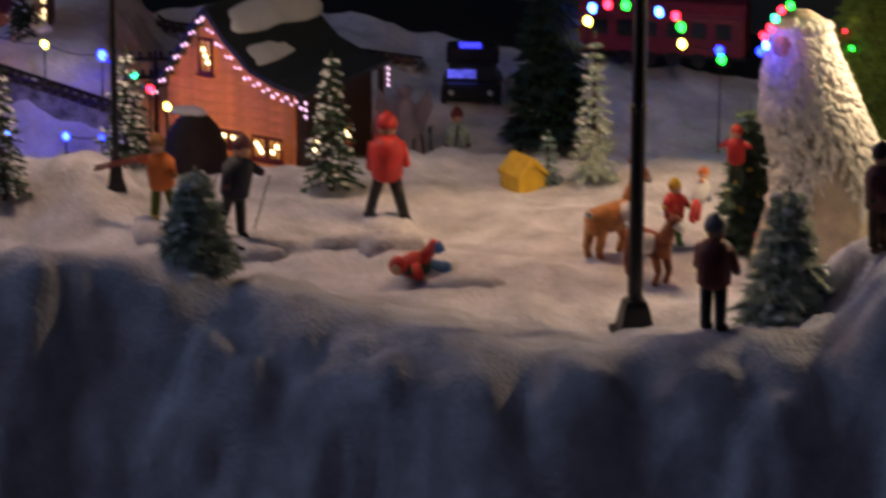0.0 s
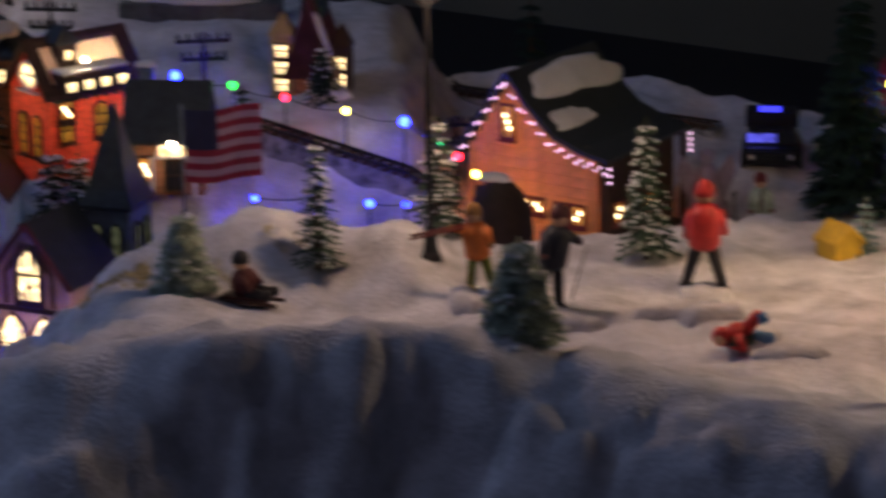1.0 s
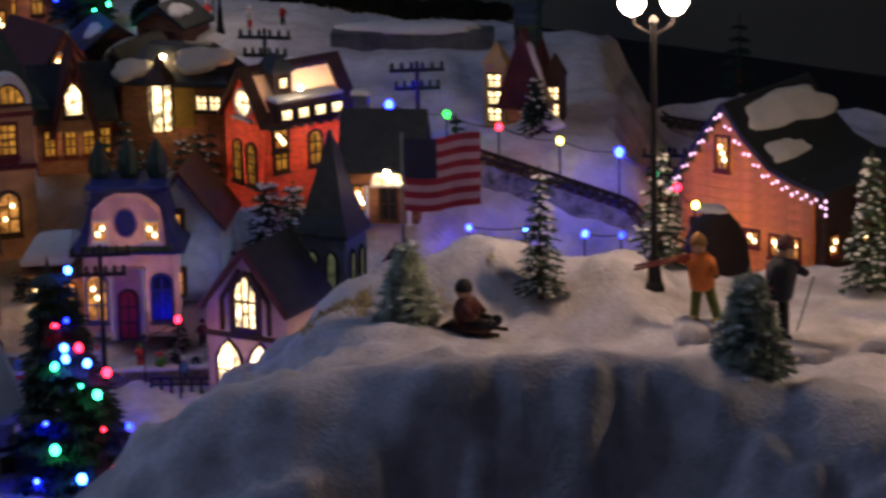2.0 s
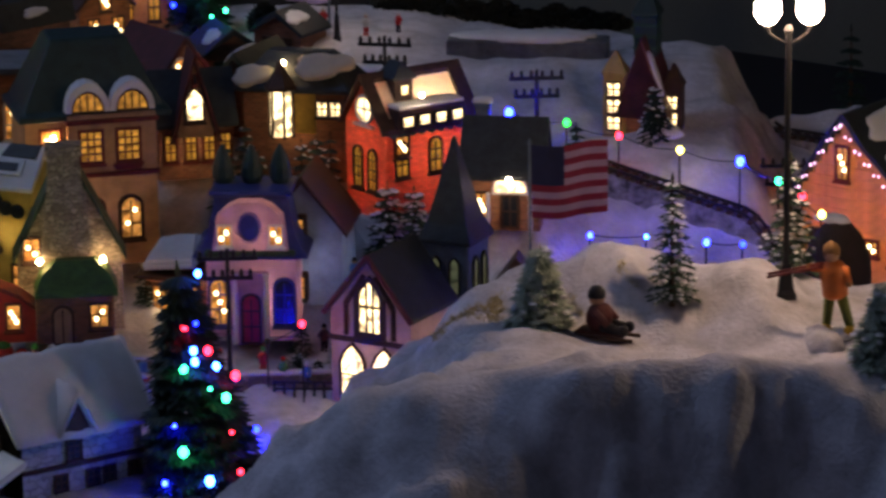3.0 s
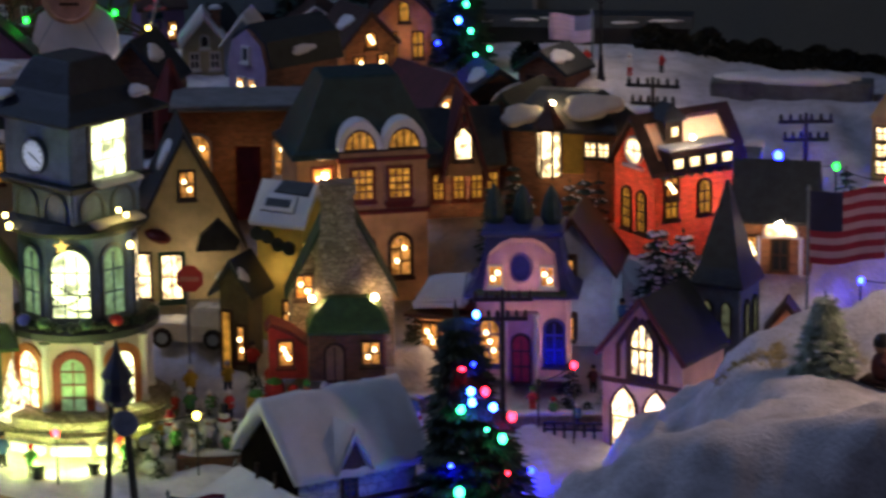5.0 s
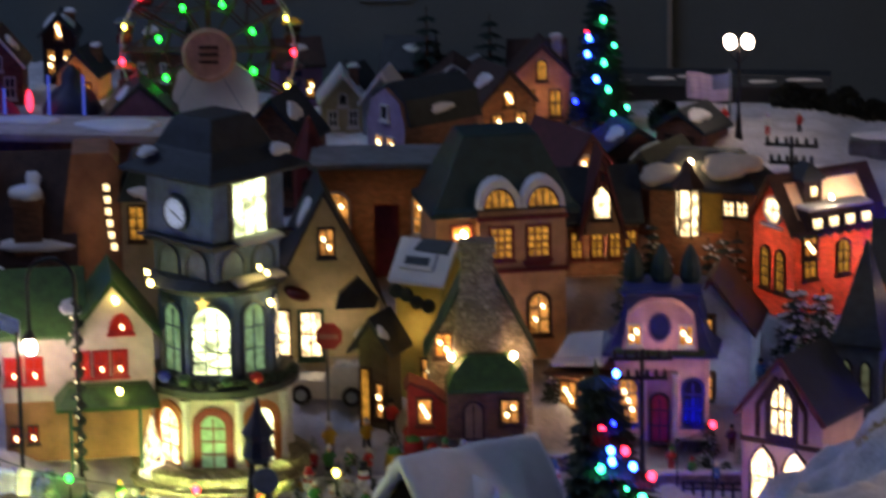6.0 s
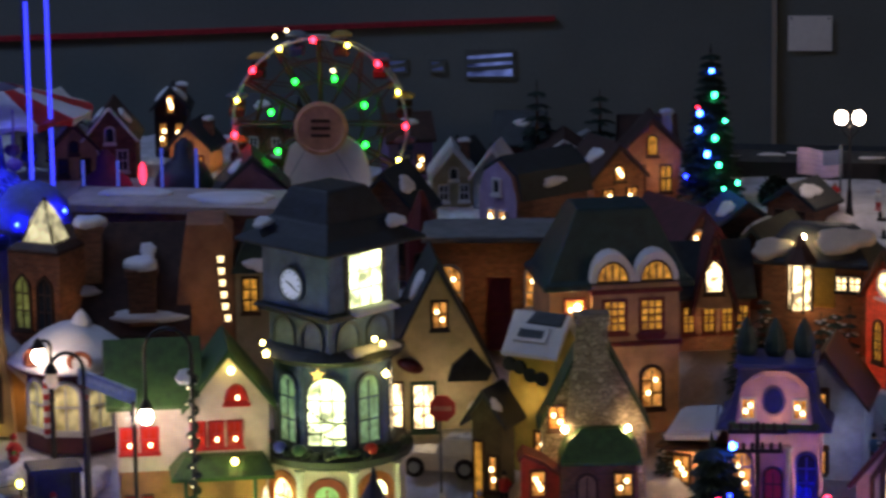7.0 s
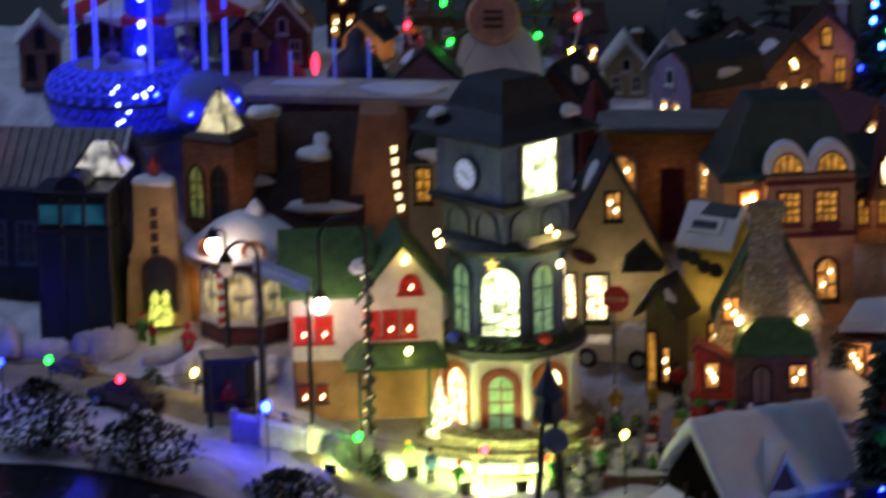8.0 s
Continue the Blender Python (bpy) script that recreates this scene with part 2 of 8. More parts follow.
def opening(parent, m, w, h, pane, frame_mat, kind="rect", nx=2, ny=2, edge=2.2, name="window", sill=True, bar=1.3, spots=None):
    """A window or door set on a wall: frame with bars and sill, and its pane."""
    pts = shape(kind, w, h)
    cz = h / 2
    big = [(x * (1 + 2 * edge / w), cz + (z - cz) * (1 + 2 * edge / h)) for x, z in pts]
    bm = bmesh.new()
    n = len(pts)
    loops = [[bm.verts.new((x, y, z)) for x, z in o] for o, y in ((big, 0.4), (big, -2.0), (pts, -2.0), (pts, 0.4))]
    for a, b in zip(loops, loops[1:] + loops[:1]):
        for i in range(n):
            bm.faces.new((a[i], a[(i + 1) % n], b[(i + 1) % n], b[i]))
    def bars():
        top = h * (0.93 if kind in ("arch", "gothic", "round", "fan") else 1)
        xs = [-w / 2 + w * i / nx for i in range(1, nx)]
        zs = [h * i / ny for i in range(1, ny)]
        cols = sorted([-w / 2, w / 2] + [x + s * bar / 2 for x in xs for s in (-1, 1)])
        rows_ = sorted([0, top] + [z + s * bar / 2 for z in zs for s in (-1, 1)])
        bb = bmesh.new()
        grid = [[bb.verts.new((x, -1.2, z)) for x in cols] for z in rows_]
        for j in range(len(rows_) - 1):
            for i in range(len(cols) - 1):
                if i % 2 or j % 2:
                    mx, mz = abs(cols[i] + cols[i + 1]) / 2, (rows_[j] + rows_[j + 1]) / 2
                    if kind != "rect" and mz > h * 0.7 and mx > w * 0.3:
                        continue
                    bb.faces.new((grid[j][i], grid[j][i + 1], grid[j + 1][i + 1], grid[j + 1][i]))
        res = bmesh.ops.extrude_face_region(bb, geom=bb.faces[:])
        bmesh.ops.translate(bb, vec=(0, 1.0, 0), verts=[v for v in res["geom"] if isinstance(v, bmesh.types.BMVert)])
        bmesh.ops.delete(bb, geom=[v for v in bb.verts if not v.link_faces], context="VERTS")
        return bb

    if sill:
        box(bm, -w / 2 - edge - 1.2, w / 2 + edge + 1.2, -3.4, 0.2, -edge - 2.0, -edge + 0.2)
    win = part(name, bm, frame_mat, parent, m=m)
    bm = bmesh.new()
    bm.faces.new([bm.verts.new((x, -0.5, z)) for x, z in pts])
    part("pane", bm, pane, win)
    if nx > 1 or ny > 1:
        part("glazing_grid", bars(), frame_mat, win)
    if spots is None and pane in (WARM, REDGLASS):
        k = SPOTTED[0] = SPOTTED[0] + 1
        spots = (((-0.22, 0.62), (0.2, 0.3)), ((-0.2, 0.7), (0.02, 0.5), (0.22, 0.3)), ((0.2, 0.68), (-0.2, 0.35)))[k % 3] if pane is WARM else ((0.05, 0.25),)
    for u, v in spots or ():
        bm = bmesh.new()
        ball(bm, 0, 0, 0, 1.7 if pane is not REDGLASS else 1.4, 2.1, 8)
        part("candle", bm, CANDLE, win, m=at_mm(w * u, -1.3, h * v))
    return win


def on_face(face, w, d, u, v):
    """The matrix of a thing set on a box-shaped wall: u along the face, v up, in millimetres."""
    if face == "f":
        return at_mm(u, -d / 2, v)
    if face == "r":
        return at_mm(w / 2, u, v, 0, 0, 90)
    if face == "l":
        return at_mm(-w / 2, -u, v, 0, 0, -90)
    return at_mm(-u, d / 2, v, 0, 0, 180)


def snow_blob(parent, m, rx, ry, thick, seed, material=None, name="snow_patch", square=2.2):
    """A soft, uneven patch of snow lying on a slope; square: how far its outline fills its corners."""
    rnd = random.Random(seed)
    n = 28
    p2, p3, p7 = rnd.random() * 6, rnd.random() * 6, rnd.random() * 6
    k = [(abs(math.cos(a)) ** square + abs(math.sin(a)) ** square) ** (-1 / square) * (1 + 0.12 * math.sin(2 * a + p2) + 0.13 * math.sin(3 * a + p3) + 0.06 * math.sin(7 * a + p7)) for a in [math.tau * i / n for i in range(n)]]
    bm = bmesh.new()
    rings = []
    for f, z in ((1.0, -0.6), (1.02, thick * 0.35), (0.9, thick * 0.8), (0.6, thick)):
        rings.append([(rx * f * k[i] * math.cos(math.tau * i / n), ry * f * k[i] * math.sin(math.tau * i / n), z + rnd.uniform(-0.1, 0.1) * thick) for i in range(n)])
    loft(bm, rings)
    return part(name, bm, material or SNOW, parent, m=m, smooth=True)


def gable_wall(bm, w, d, h, peak, along="y"):
    if along == "y":
        prism(bm, [(-w / 2, 0), (w / 2, 0), (w / 2, h), (0, h + peak), (-w / 2, h)], -d / 2, d / 2)
    else:
        loft(bm, [[(-w / 2, y, z) for y, z in o] for o in ([(-d / 2, 0), (d / 2, 0), (d / 2, h), (0, h + peak), (-d / 2, h)],)] + [[(w / 2, y, z) for y, z in ((-d / 2, 0), (d / 2, 0), (d / 2, h), (0, h + peak), (-d / 2, h))]])


def gable_roof(parent, w, d, h, peak, material, along="y", over=6.0, thick=4.0, name="roof", lift=0.3):
    """A pitched roof over a gable wall, of two slabs that meet at the ridge, with overhang."""
    half = (w if along == "y" else d) / 2
    length = (d if along == "y" else w) / 2 + over
    drop = over * peak / half
    o = [(-half - over, h - drop + lift), (0, h + peak + lift), (half + over, h - drop + lift), (half + over, h - drop + thick), (0, h + peak + thick * 1.5), (-half - over, h - drop + thick)]
    bm = bmesh.new()
    prism(bm, o, -length, length)
    bmesh.ops.bevel(bm, geom=bm.edges[:], offset=0.7, segments=1, affect="EDGES")
    return part(name, bm, material, parent, m=at_mm(0, 0, 0, 0, 0, 0 if along == "y" else 90))


def slope(along, w, d, h, peak, side, u, v, thick=4.0):
    """A place on a pitched roof: side +1 or -1, u along the ridge, v from eave (0) to ridge (1)."""
    half = (w if along == "y" else d) / 2
    a = math.degrees(math.atan2(peak, half))
    x, z = side * half * (1 - v), h + peak * v + thick
    if along == "y":
        return at_mm(x, u, z, 0, side * a, 0)
    return at_mm(u, x, z, -side * a, 0, 0)


def chimney(parent, x, y, z, w, h, material=None, cap=True, name="chimney", n=1):
    bm = bmesh.new()
    box(bm, x - w / 2, x + w / 2, y - w / 2, y + w / 2, z, z + h, 0.6)
    box(bm, x - w * 0.6, x + w * 0.6, y - w * 0.6, y + w * 0.6, z + h - w * 0.25, z + h, 0.5)
    c = part(name, bm, material or BROWNBRICK, parent)
    if cap:
        snow_blob(c, at_mm(x, y, z + h), w * 0.62, w * 0.62, w * 0.35, int(x * 7 + z), name="snow_cap")
    return c


def inner(parent, x, y, z, material=None):
    """The small bulb inside a porcelain house."""
    bm = bmesh.new()
    ball(bm, 0, 0, 0, 4, 5, 8)
    return part("inner_bulb", bm, material or INNER, parent, m=at_mm(x, y, z))


def bulb(parent, x, y, z, r, material, name="bulb"):
    bm = bmesh.new()
    ball(bm, 0, 0, 0, r, r * 1.25, 8)
    return part(name, bm, material, parent, m=at_mm(x, y, z), smooth=True)
# ---------- the hall: floor, walls, ceiling and its added, unseen fill panels ---
def slab(name, x0, x1, y0, y1, z0, z1, material, label="", category=""):
    bm = bmesh.new()
    box(bm, x0 * 1000, x1 * 1000, y0 * 1000, y1 * 1000, z0 * 1000, z1 * 1000)
    return tagged(part(name, bm, material), label, category, kind="structure")


WALLPAINT = mat("dark_wall_paint", (0.17, 0.195, 0.19), 0.8, 0.2, 3.0, 0.1, 200.0)
CARPET = mat("dark_carpet", (0.05, 0.045, 0.045), 0.95, 0.3, 8.0, 0.3, 400.0)
slab("wall_north", -3.2, 3.2, 4.3, 4.4, -0.7, 2.0, WALLPAINT, "plain dark grey back wall of the hall", "wall")
slab("wall_west", -3.3, -3.2, -2.0, 4.4, -0.7, 2.0, WALLPAINT, "plain dark side wall of the hall", "wall")
slab("wall_east", 3.2, 3.3, -2.0, 4.4, -0.7, 2.0, WALLPAINT, "plain dark side wall of the hall", "wall")
slab("wall_south", -3.3, 3.3, -2.1, -2.0, -0.7, 2.0, WALLPAINT, "plain dark wall behind the visitors", "wall")
slab("floor", -3.3, 3.3, -2.1, 4.4, -0.8, -0.7, CARPET, "dark carpeted floor of the hall", "floor")
slab("ceiling", -3.3, 3.3, -2.1, 4.4, 2.0, 2.1, WALLPAINT, "plain dark ceiling of the hall", "ceiling")
slab("trim", -0.62, 0.62, -0.008, 0.0, -0.003, 0.003, mat("red_stripe", (0.45, 0.03, 0.045), 0.6), "thin dull red stripe along the back wall", "trim").matrix_basis = pose(-1.0, 4.3, 0.262, 0, -2.1, 0)


def fill_panel(x, y, power, color, w, h):
    t = empty("fill_panel", x, y, 1.985, 0, "added bluish fill panel on the ceiling, out of view, in a white frame", "ceiling light", "hall lights")
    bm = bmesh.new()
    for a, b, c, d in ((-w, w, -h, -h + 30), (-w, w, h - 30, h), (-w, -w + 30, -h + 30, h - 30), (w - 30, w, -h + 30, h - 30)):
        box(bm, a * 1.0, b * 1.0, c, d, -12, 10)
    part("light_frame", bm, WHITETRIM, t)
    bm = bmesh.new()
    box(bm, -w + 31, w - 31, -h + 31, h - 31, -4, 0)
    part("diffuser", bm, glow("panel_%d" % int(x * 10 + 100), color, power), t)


# Bluish panels added out of view to fill the scene with soft light
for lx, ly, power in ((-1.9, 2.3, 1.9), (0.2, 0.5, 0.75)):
    fill_panel(lx, ly, power, (0.56, 0.6, 1.0), 600, 300)
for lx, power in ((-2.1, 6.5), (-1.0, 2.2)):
    fill_panel(lx, 3.1, power, (0.42, 0.58, 1.0), 500, 250)


# ---------- the snowy ground of the village ----------
def smooth(a, b, v):
    t = np.clip((v - a) / (b - a), 0, 1)
    return t * t * (3 - 2 * t)


def ground(x, y):
    """Height of the snow: terraces that climb to the back, and a long hill before them."""
    x, y = np.asarray(x, float), np.asarray(y, float)
    left = np.interp(y, (2.3, 2.7, 2.85, 2.95, 3.05, 3.15, 3.35, 3.7), (0.03, 0.035, 0.05, 0.075, 0.115, 0.17, 0.25, 0.255))
    right = np.interp(y, (2.3, 2.8, 2.95, 3.0, 3.07, 3.3, 3.7), (0.05, 0.08, 0.105, 0.15, 0.195, 0.235, 0.235))
    k = smooth(-0.03, 0.14, x)
    base = left * (1 - k) + right * k
    east = np.interp(y, (2.3, 2.8, 3.08, 3.2, 3.45, 3.7), (0.05, 0.075, 0.09, 0.115, 0.165, 0.17))
    k = smooth(0.3, 0.37, x)
    base = base * (1 - k) + east * k
    base = base + 0.06 * smooth(-0.5, -0.68, x) * (1 - smooth(2.95, 3.15, y)) + 0.04 * smooth(-0.55, -0.8, x) * (1 - smooth(2.6, 2.8, y))
    base = base + 0.03 * smooth(-0.57, -0.64, x) * smooth(3.24, 3.29, y)
    base = base + 0.025 * np.exp(-(((x + 0.265) / 0.075) ** 2) - ((y - 2.945) / 0.06) ** 2) + 0.01 * np.exp(-(((x + 0.4) / 0.04) ** 2) - ((y - 2.985) / 0.04) ** 2)
    # the hill
    wob = 0.02 * np.sin(x * 17 + 1.0) + 0.012 * np.sin(x * 41)
    crest = 2.3 - 0.15 * smooth(0.3, 0.6, x)
    front = smooth(crest - 0.24, crest - 0.03, y + wob)
    back = 1 - smooth(2.66, 2.86, y + 0.03 * np.sin(x * 9))
    near = 1 - smooth(2.32, 2.5, y)
    lo, hi = -0.1 - 0.2 * near, 0.1 - 0.095 * near
    end = smooth(0, 1, (x + 0.12 * (y - 2.4) * (1 - near) + 0.01 * np.sin(y * 30) - lo) / (hi - lo))
    top = 0.2 + (0.05 - 0.03 * smooth(0.25, 0.5, x)) * (0.65 + 0.35 * smooth(-0.03, 0.1, x)) * np.exp(-(((y - crest) / 0.06) ** 2))
    top = top + 0.03 * np.exp(-(((x - 0.16) / 0.06) ** 2) - ((y - 2.66) / 0.07) ** 2) + 0.02 * np.exp(-(((x - 0.1) / 0.05) ** 2) - ((y - 2.42) / 0.06) ** 2)
    top = top + 0.008 * np.exp(-(((x - 0.46) / 0.05) ** 2) - ((y - 2.44) / 0.04) ** 2) + 0.006 * np.sin(x * 23 + y * 11) * np.sin(y * 27)
    top = top + 0.03 * np.exp(-(((x - 0.27) / 0.045) ** 2) - ((y - 2.58) / 0.06) ** 2) + 0.014 * np.exp(-(((y - 2.62) / 0.05) ** 2)) * (1 - smooth(0.3, 0.36, x))
    top = top + 0.07 * smooth(0.7, 0.8, x) * (1 - smooth(2.2, 2.4, y))
    hill = top * front * end * back
    return np.maximum(base, hill) + 0.004 * np.exp(-np.abs(base - hill) / 0.02)


def snow_field(name, x0, x1, y0, y1, step, material, label, fold):
    nx, ny = int((x1 - x0) / step) + 1, int((y1 - y0) / step) + 1
    gx, gy = np.meshgrid(np.linspace(x0, x1, nx), np.linspace(y0, y1, ny))
    far = np.interp(gx, (0.12, 0.26, 0.45, 0.55, 0.65, 0.9, 1.3), (y1, 3.38, 3.42, 3.385, 3.32, 3.225, 3.05))
    gy = y0 + (gy - y0) * (far - y0) / (y1 - y0)
    z = ground(gx, gy)
    rough = np.zeros_like(z)
    flat = np.stack([gx.ravel(), gy.ravel()], 1)
    vals = np.array([noise.fractal(Vector((a * 28, b * 28, 3.0)), 1.0, 2.1, 4) for a, b in flat]).reshape(z.shape)
    rough += 0.0028 * vals
    steep = np.hypot(*np.gradient(z, step))
    lumps = np.array([noise.noise(Vector((a * 24, b * 7, 9.0))) + 0.7 * noise.noise(Vector((a * 52, b * 22, 4.0))) for a, b in flat]).reshape(z.shape)
    dents = np.array([noise.ridged_multi_fractal(Vector((a * 17, b * 13, 6.0)), 1.0, 2.2, 4, 1.0, 2.0) for a, b in flat]).reshape(z.shape)
    z = z + rough * (1 + fold * np.minimum(steep, 1.5)) + fold * (0.007 * lumps - 0.0075 * (dents - 1.2)) * (0.12 + np.minimum(steep, 1.5))
    verts = np.stack([gx, gy, z], -1).reshape(-1, 3)
    i = (np.arange(ny - 1)[:, None] * nx + np.arange(nx - 1)[None]).ravel()
    faces = np.stack([i, i + 1, i + nx + 1, i + nx], 1)
    me = bpy.data.meshes.new(name)
    me.from_pydata(verts.tolist(), [], faces.tolist())
    me.materials.append(material)
    me.polygons.foreach_set("use_smooth", np.ones(len(me.polygons), bool))
    return tagged(new(name, me), label, "snow", kind="structure")


snow_field("ground", -1.3, 1.3, 1.86, 3.56, 0.0075, BATTING, "rumpled white snow blanket over terraces and a long hill", 1.6)

bm = bmesh.new()
edge = [(60, 3240), (600, 3240), (1300, 3010), (1300, 3200), (707, 3705), (429, 3940), (60, 4240)]
loft(bm, [[(px, py, -640) for px, py in edge], [(px, py, 98) for px, py in edge]])
tagged(part("backboard", bm, mat("black_felt", (0.012, 0.012, 0.014), 0.9, 0.4, 20.0, 0.3)), "black felt-covered staging behind the snowy hill", "staging", kind="structure")

slab("display_table", -1.3, 1.3, 1.9, 3.15, -0.7, 0.0, CARPET, "dark skirted table under the snowy village", "table")


def gz(x, y):
    return float(ground(x, y))
# ---------- houses ----------
def house(name, label, x, y, rz, w, d, h, peak, wall, roof, along="y", over=6, z=None, roof_name="roof", lit=INNER):
    t = empty(name, x, y, gz(x, y) - 0.004 if z is None else z, rz, label, "house", "village houses")
    bm = bmesh.new()
    gable_wall(bm, w, d, h, peak, along)
    part("wall", bm, wall, t)
    if lit:
        inner(t, 0, -d * 0.12, h * 0.62, lit)
    gable_roof(t, w, d, h, peak, roof, along, over, name=roof_name)
    return t


def hip_house(name, label, x, y, rz, w, d, h, wall, roof, rings, z=None, plan=None, lit=None):
    """rings: (height, half width, half depth) of the roof from the eave up."""
    t = empty(name, x, y, gz(x, y) - 0.004 if z is None else z, rz, label, "house", "village houses")
    bm = bmesh.new()
    if plan:
        loft(bm, [[(a, b, zz) for a, b in plan] for zz in (0, h)])
    else:
        box(bm, -w / 2, w / 2, -d / 2, d / 2, 0, h, 0.8)
    part("wall", bm, wall, t)
    inner(t, 6, -8, h * 0.5, lit)
    bm = bmesh.new()
    loft(bm, [rect(hx, hy, zz) for zz, hx, hy in rings])
    bmesh.ops.bevel(bm, geom=bm.edges[:], offset=0.8, segments=1, affect="EDGES")
    part("roof", bm, roof, t)
    return t


def band(parent, w, d, z, hgt, out, material, name="trim_band"):
    bm = bmesh.new()
    box(bm, -w / 2 - out, w / 2 + out, -d / 2 - out, d / 2 + out, z, z + hgt, 0.5)
    return part(name, bm, material, parent)


# tan mansard house
t = hip_house("mansard_house", "tall tan plaster house with a dark teal mansard roof", -0.258, 3.075, 14, 118, 84, 132, TAN, TEAL,
              [(127, 65, 50), (132, 65, 50), (135, 60, 45), (191, 33, 24), (193, 31, 22)], plan=[(-59, -42), (-24, -42), (-24, -52), (51, -52), (51, 42), (-59, 42)])
for zz in (78, 124):
    bm = bmesh.new()
    box(bm, -26, 53, -54.5, -41, zz, zz + 4, 0.5)
    part("trim_band", bm, REDTRIM, t)
for u in (-5, 27):
    opening(t, at_mm(u, -52, 92), 17, 25, AMBER, REDTRIM, nx=3, ny=4, edge=2.6)
    opening(t, at_mm(u, -52, 24), 16, 34, WARM, BROWNTRIM, "arch", nx=2, ny=3, edge=3)
opening(t, at_mm(-38, -42, 96), 15, 22, WARM, REDTRIM, nx=2, ny=2)
bm = bmesh.new()
prism(bm, [(-11, 0), (11, 0), (13, 4), (4, 7), (-13, 5)], -2.6, 1)
part("name_board", bm, REDTRIM, t, m=at_mm(26, -52, 83))
bulb(t, -36, -46, 112, 2.4, glow("eave_lamp_glow", (1.0, 0.66, 0.3), 60.0), "eave_lamp")
for u in (-7, 31):
    bm = bmesh.new()
    prism(bm, [(px, pz) for px, pz in shape("fan", 34, 22)], 0, 22)
    dm = part("dormer", bm, TEAL, t, m=at_mm(u, -53, 135))
    opening(dm, at_mm(0, -0.3, 1), 25, 15, AMBER, BROWNTRIM, "fan", nx=4, ny=1, sill=False)
    snow_bm = bmesh.new()
    o = [(x * 1.12, zz * 1.15) for x, zz in shape("fan", 34, 22)] + [(x * 0.84, zz * 0.84) for x, zz in shape("fan", 34, 22)][::-1]
    prism(snow_bm, o, -3.2, 20)
    part("snow_hood", snow_bm, SNOW, dm)

# red brick schoolhouse, seen on its corner
t = empty("schoolhouse", 0.019, 3.101, gz(0.022, 3.1) - 0.004, -56, "red brick schoolhouse with lit snowy roof and cupola", "house", "village houses")
bm = bmesh.new()
o = [(-31, 0), (31, 0), (31, 82), (0, 122), (-31, 82)]
rows = prism(bm, o, -46, 46)
# Roof slopes take the snow that has lamplight in its colour
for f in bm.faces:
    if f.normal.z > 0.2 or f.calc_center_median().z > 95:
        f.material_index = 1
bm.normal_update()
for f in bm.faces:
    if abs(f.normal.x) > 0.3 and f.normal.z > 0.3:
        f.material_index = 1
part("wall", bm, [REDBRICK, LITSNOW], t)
bm = bmesh.new()
box(bm, -36, 36, -51, 51, -42, 1.5, 2.0)
part("snowy_base", bm, SNOW, t, "snow-covered base under the walls")
inner(t, 0, -8, 60, INNER_HOT)
inner(t, 0, 12, 88, INNER_HOT)
inner(t, 14, 24, 50)
for s0 in (-1, 1):
    for y0, y1, f0, f1 in ((-52, -40, -0.12, 1.0), (38, 52, -0.12, 1.0), (-40, 38, -0.12, 0.1), (-40, 38, 0.88, 1.0)):
        bm = bmesh.new()
        p0, p1 = (s0 * 31 * (1 - f0), 82 + 40 * f0), (s0 * 31 * (1 - f1), 82 + 40 * f1)
        prism(bm, [(p0[0], p0[1] + 0.3), (p1[0], p1[1] + 0.3), (p1[0], p1[1] + 4.5), (p0[0], p0[1] + 4.5)], y0, y1)
        part("roof_edge", bm, BROWNROOF, t)
for u in (-11, 11):
    opening(t, on_face("f", 62, 92, u, 26), 10, 34, AMBER, BROWNTRIM, "arch", nx=2, ny=4)
opening(t, on_face("f", 62, 92, 0, 84), 22, 22, HOT, WHITETRIM, "round", nx=2, ny=2)
for u in (-30, 5):
    opening(t, on_face("r", 62, 92, u, 40), 11, 28, AMBER, BROWNTRIM, "arch", nx=2, ny=3)
opening(t, on_face("r", 62, 92, -30, 58), 12, 16, WARM, BROWNTRIM, nx=2, ny=2)
bm = bmesh.new()
box(bm, 15, 37, -36, 34, 80, 98, 0.8)
dm = part("dormer", bm, BROWNROOF, t)
for i in range(4):
    opening(dm, at_mm(37, -27 + i * 17, 84, 0, 0, 90), 10, 8, HOT, BLACK, nx=1, ny=1, edge=1.5, sill=False)
bulb(t, 40, -14, 110, 1.8, glow("school_roof_spot", (1.0, 0.75, 0.45), 90.0), "roof_bulb")
bm = bmesh.new()
box(bm, 13, 36, -35, 33, 98, 101, 1)
part("dormer_snow", bm, SNOW, dm)
bm = bmesh.new()
box(bm, -3, 17, -26, -8, 98, 121)
cu = part("cupola", bm, BROWNROOF, t)
bm = bmesh.new()
loft(bm, [rect(13, 12, 120, 6, -17), rect(13, 12, 122, 6, -17), rect(8, 1, 135, 6, -17)])
part("cupola_roof", bm, SLATE, cu)
opening(cu, at_mm(17, -17, 107, 0, 0, 90), 7, 8, HOT, BROWNTRIM, nx=1, ny=1, edge=1.2, sill=False)
bm = bmesh.new()
for i in range(9):
    a, b = -44 + i * 9.8, -44 + (i + 1) * 9.8
    for k in range(4):
        u0, u1 = a + (b - a) * k / 4, a + (b - a) * (k + 1) / 4
        s = lambda q: 80 - 5 * math.sin(math.pi * q / 4)
        rod(bm, (33, u0, s(k)), (33, u1, s(k + 1)), 1.5, 1.5, 6)
part("garland", bm, NEEDLE, t)

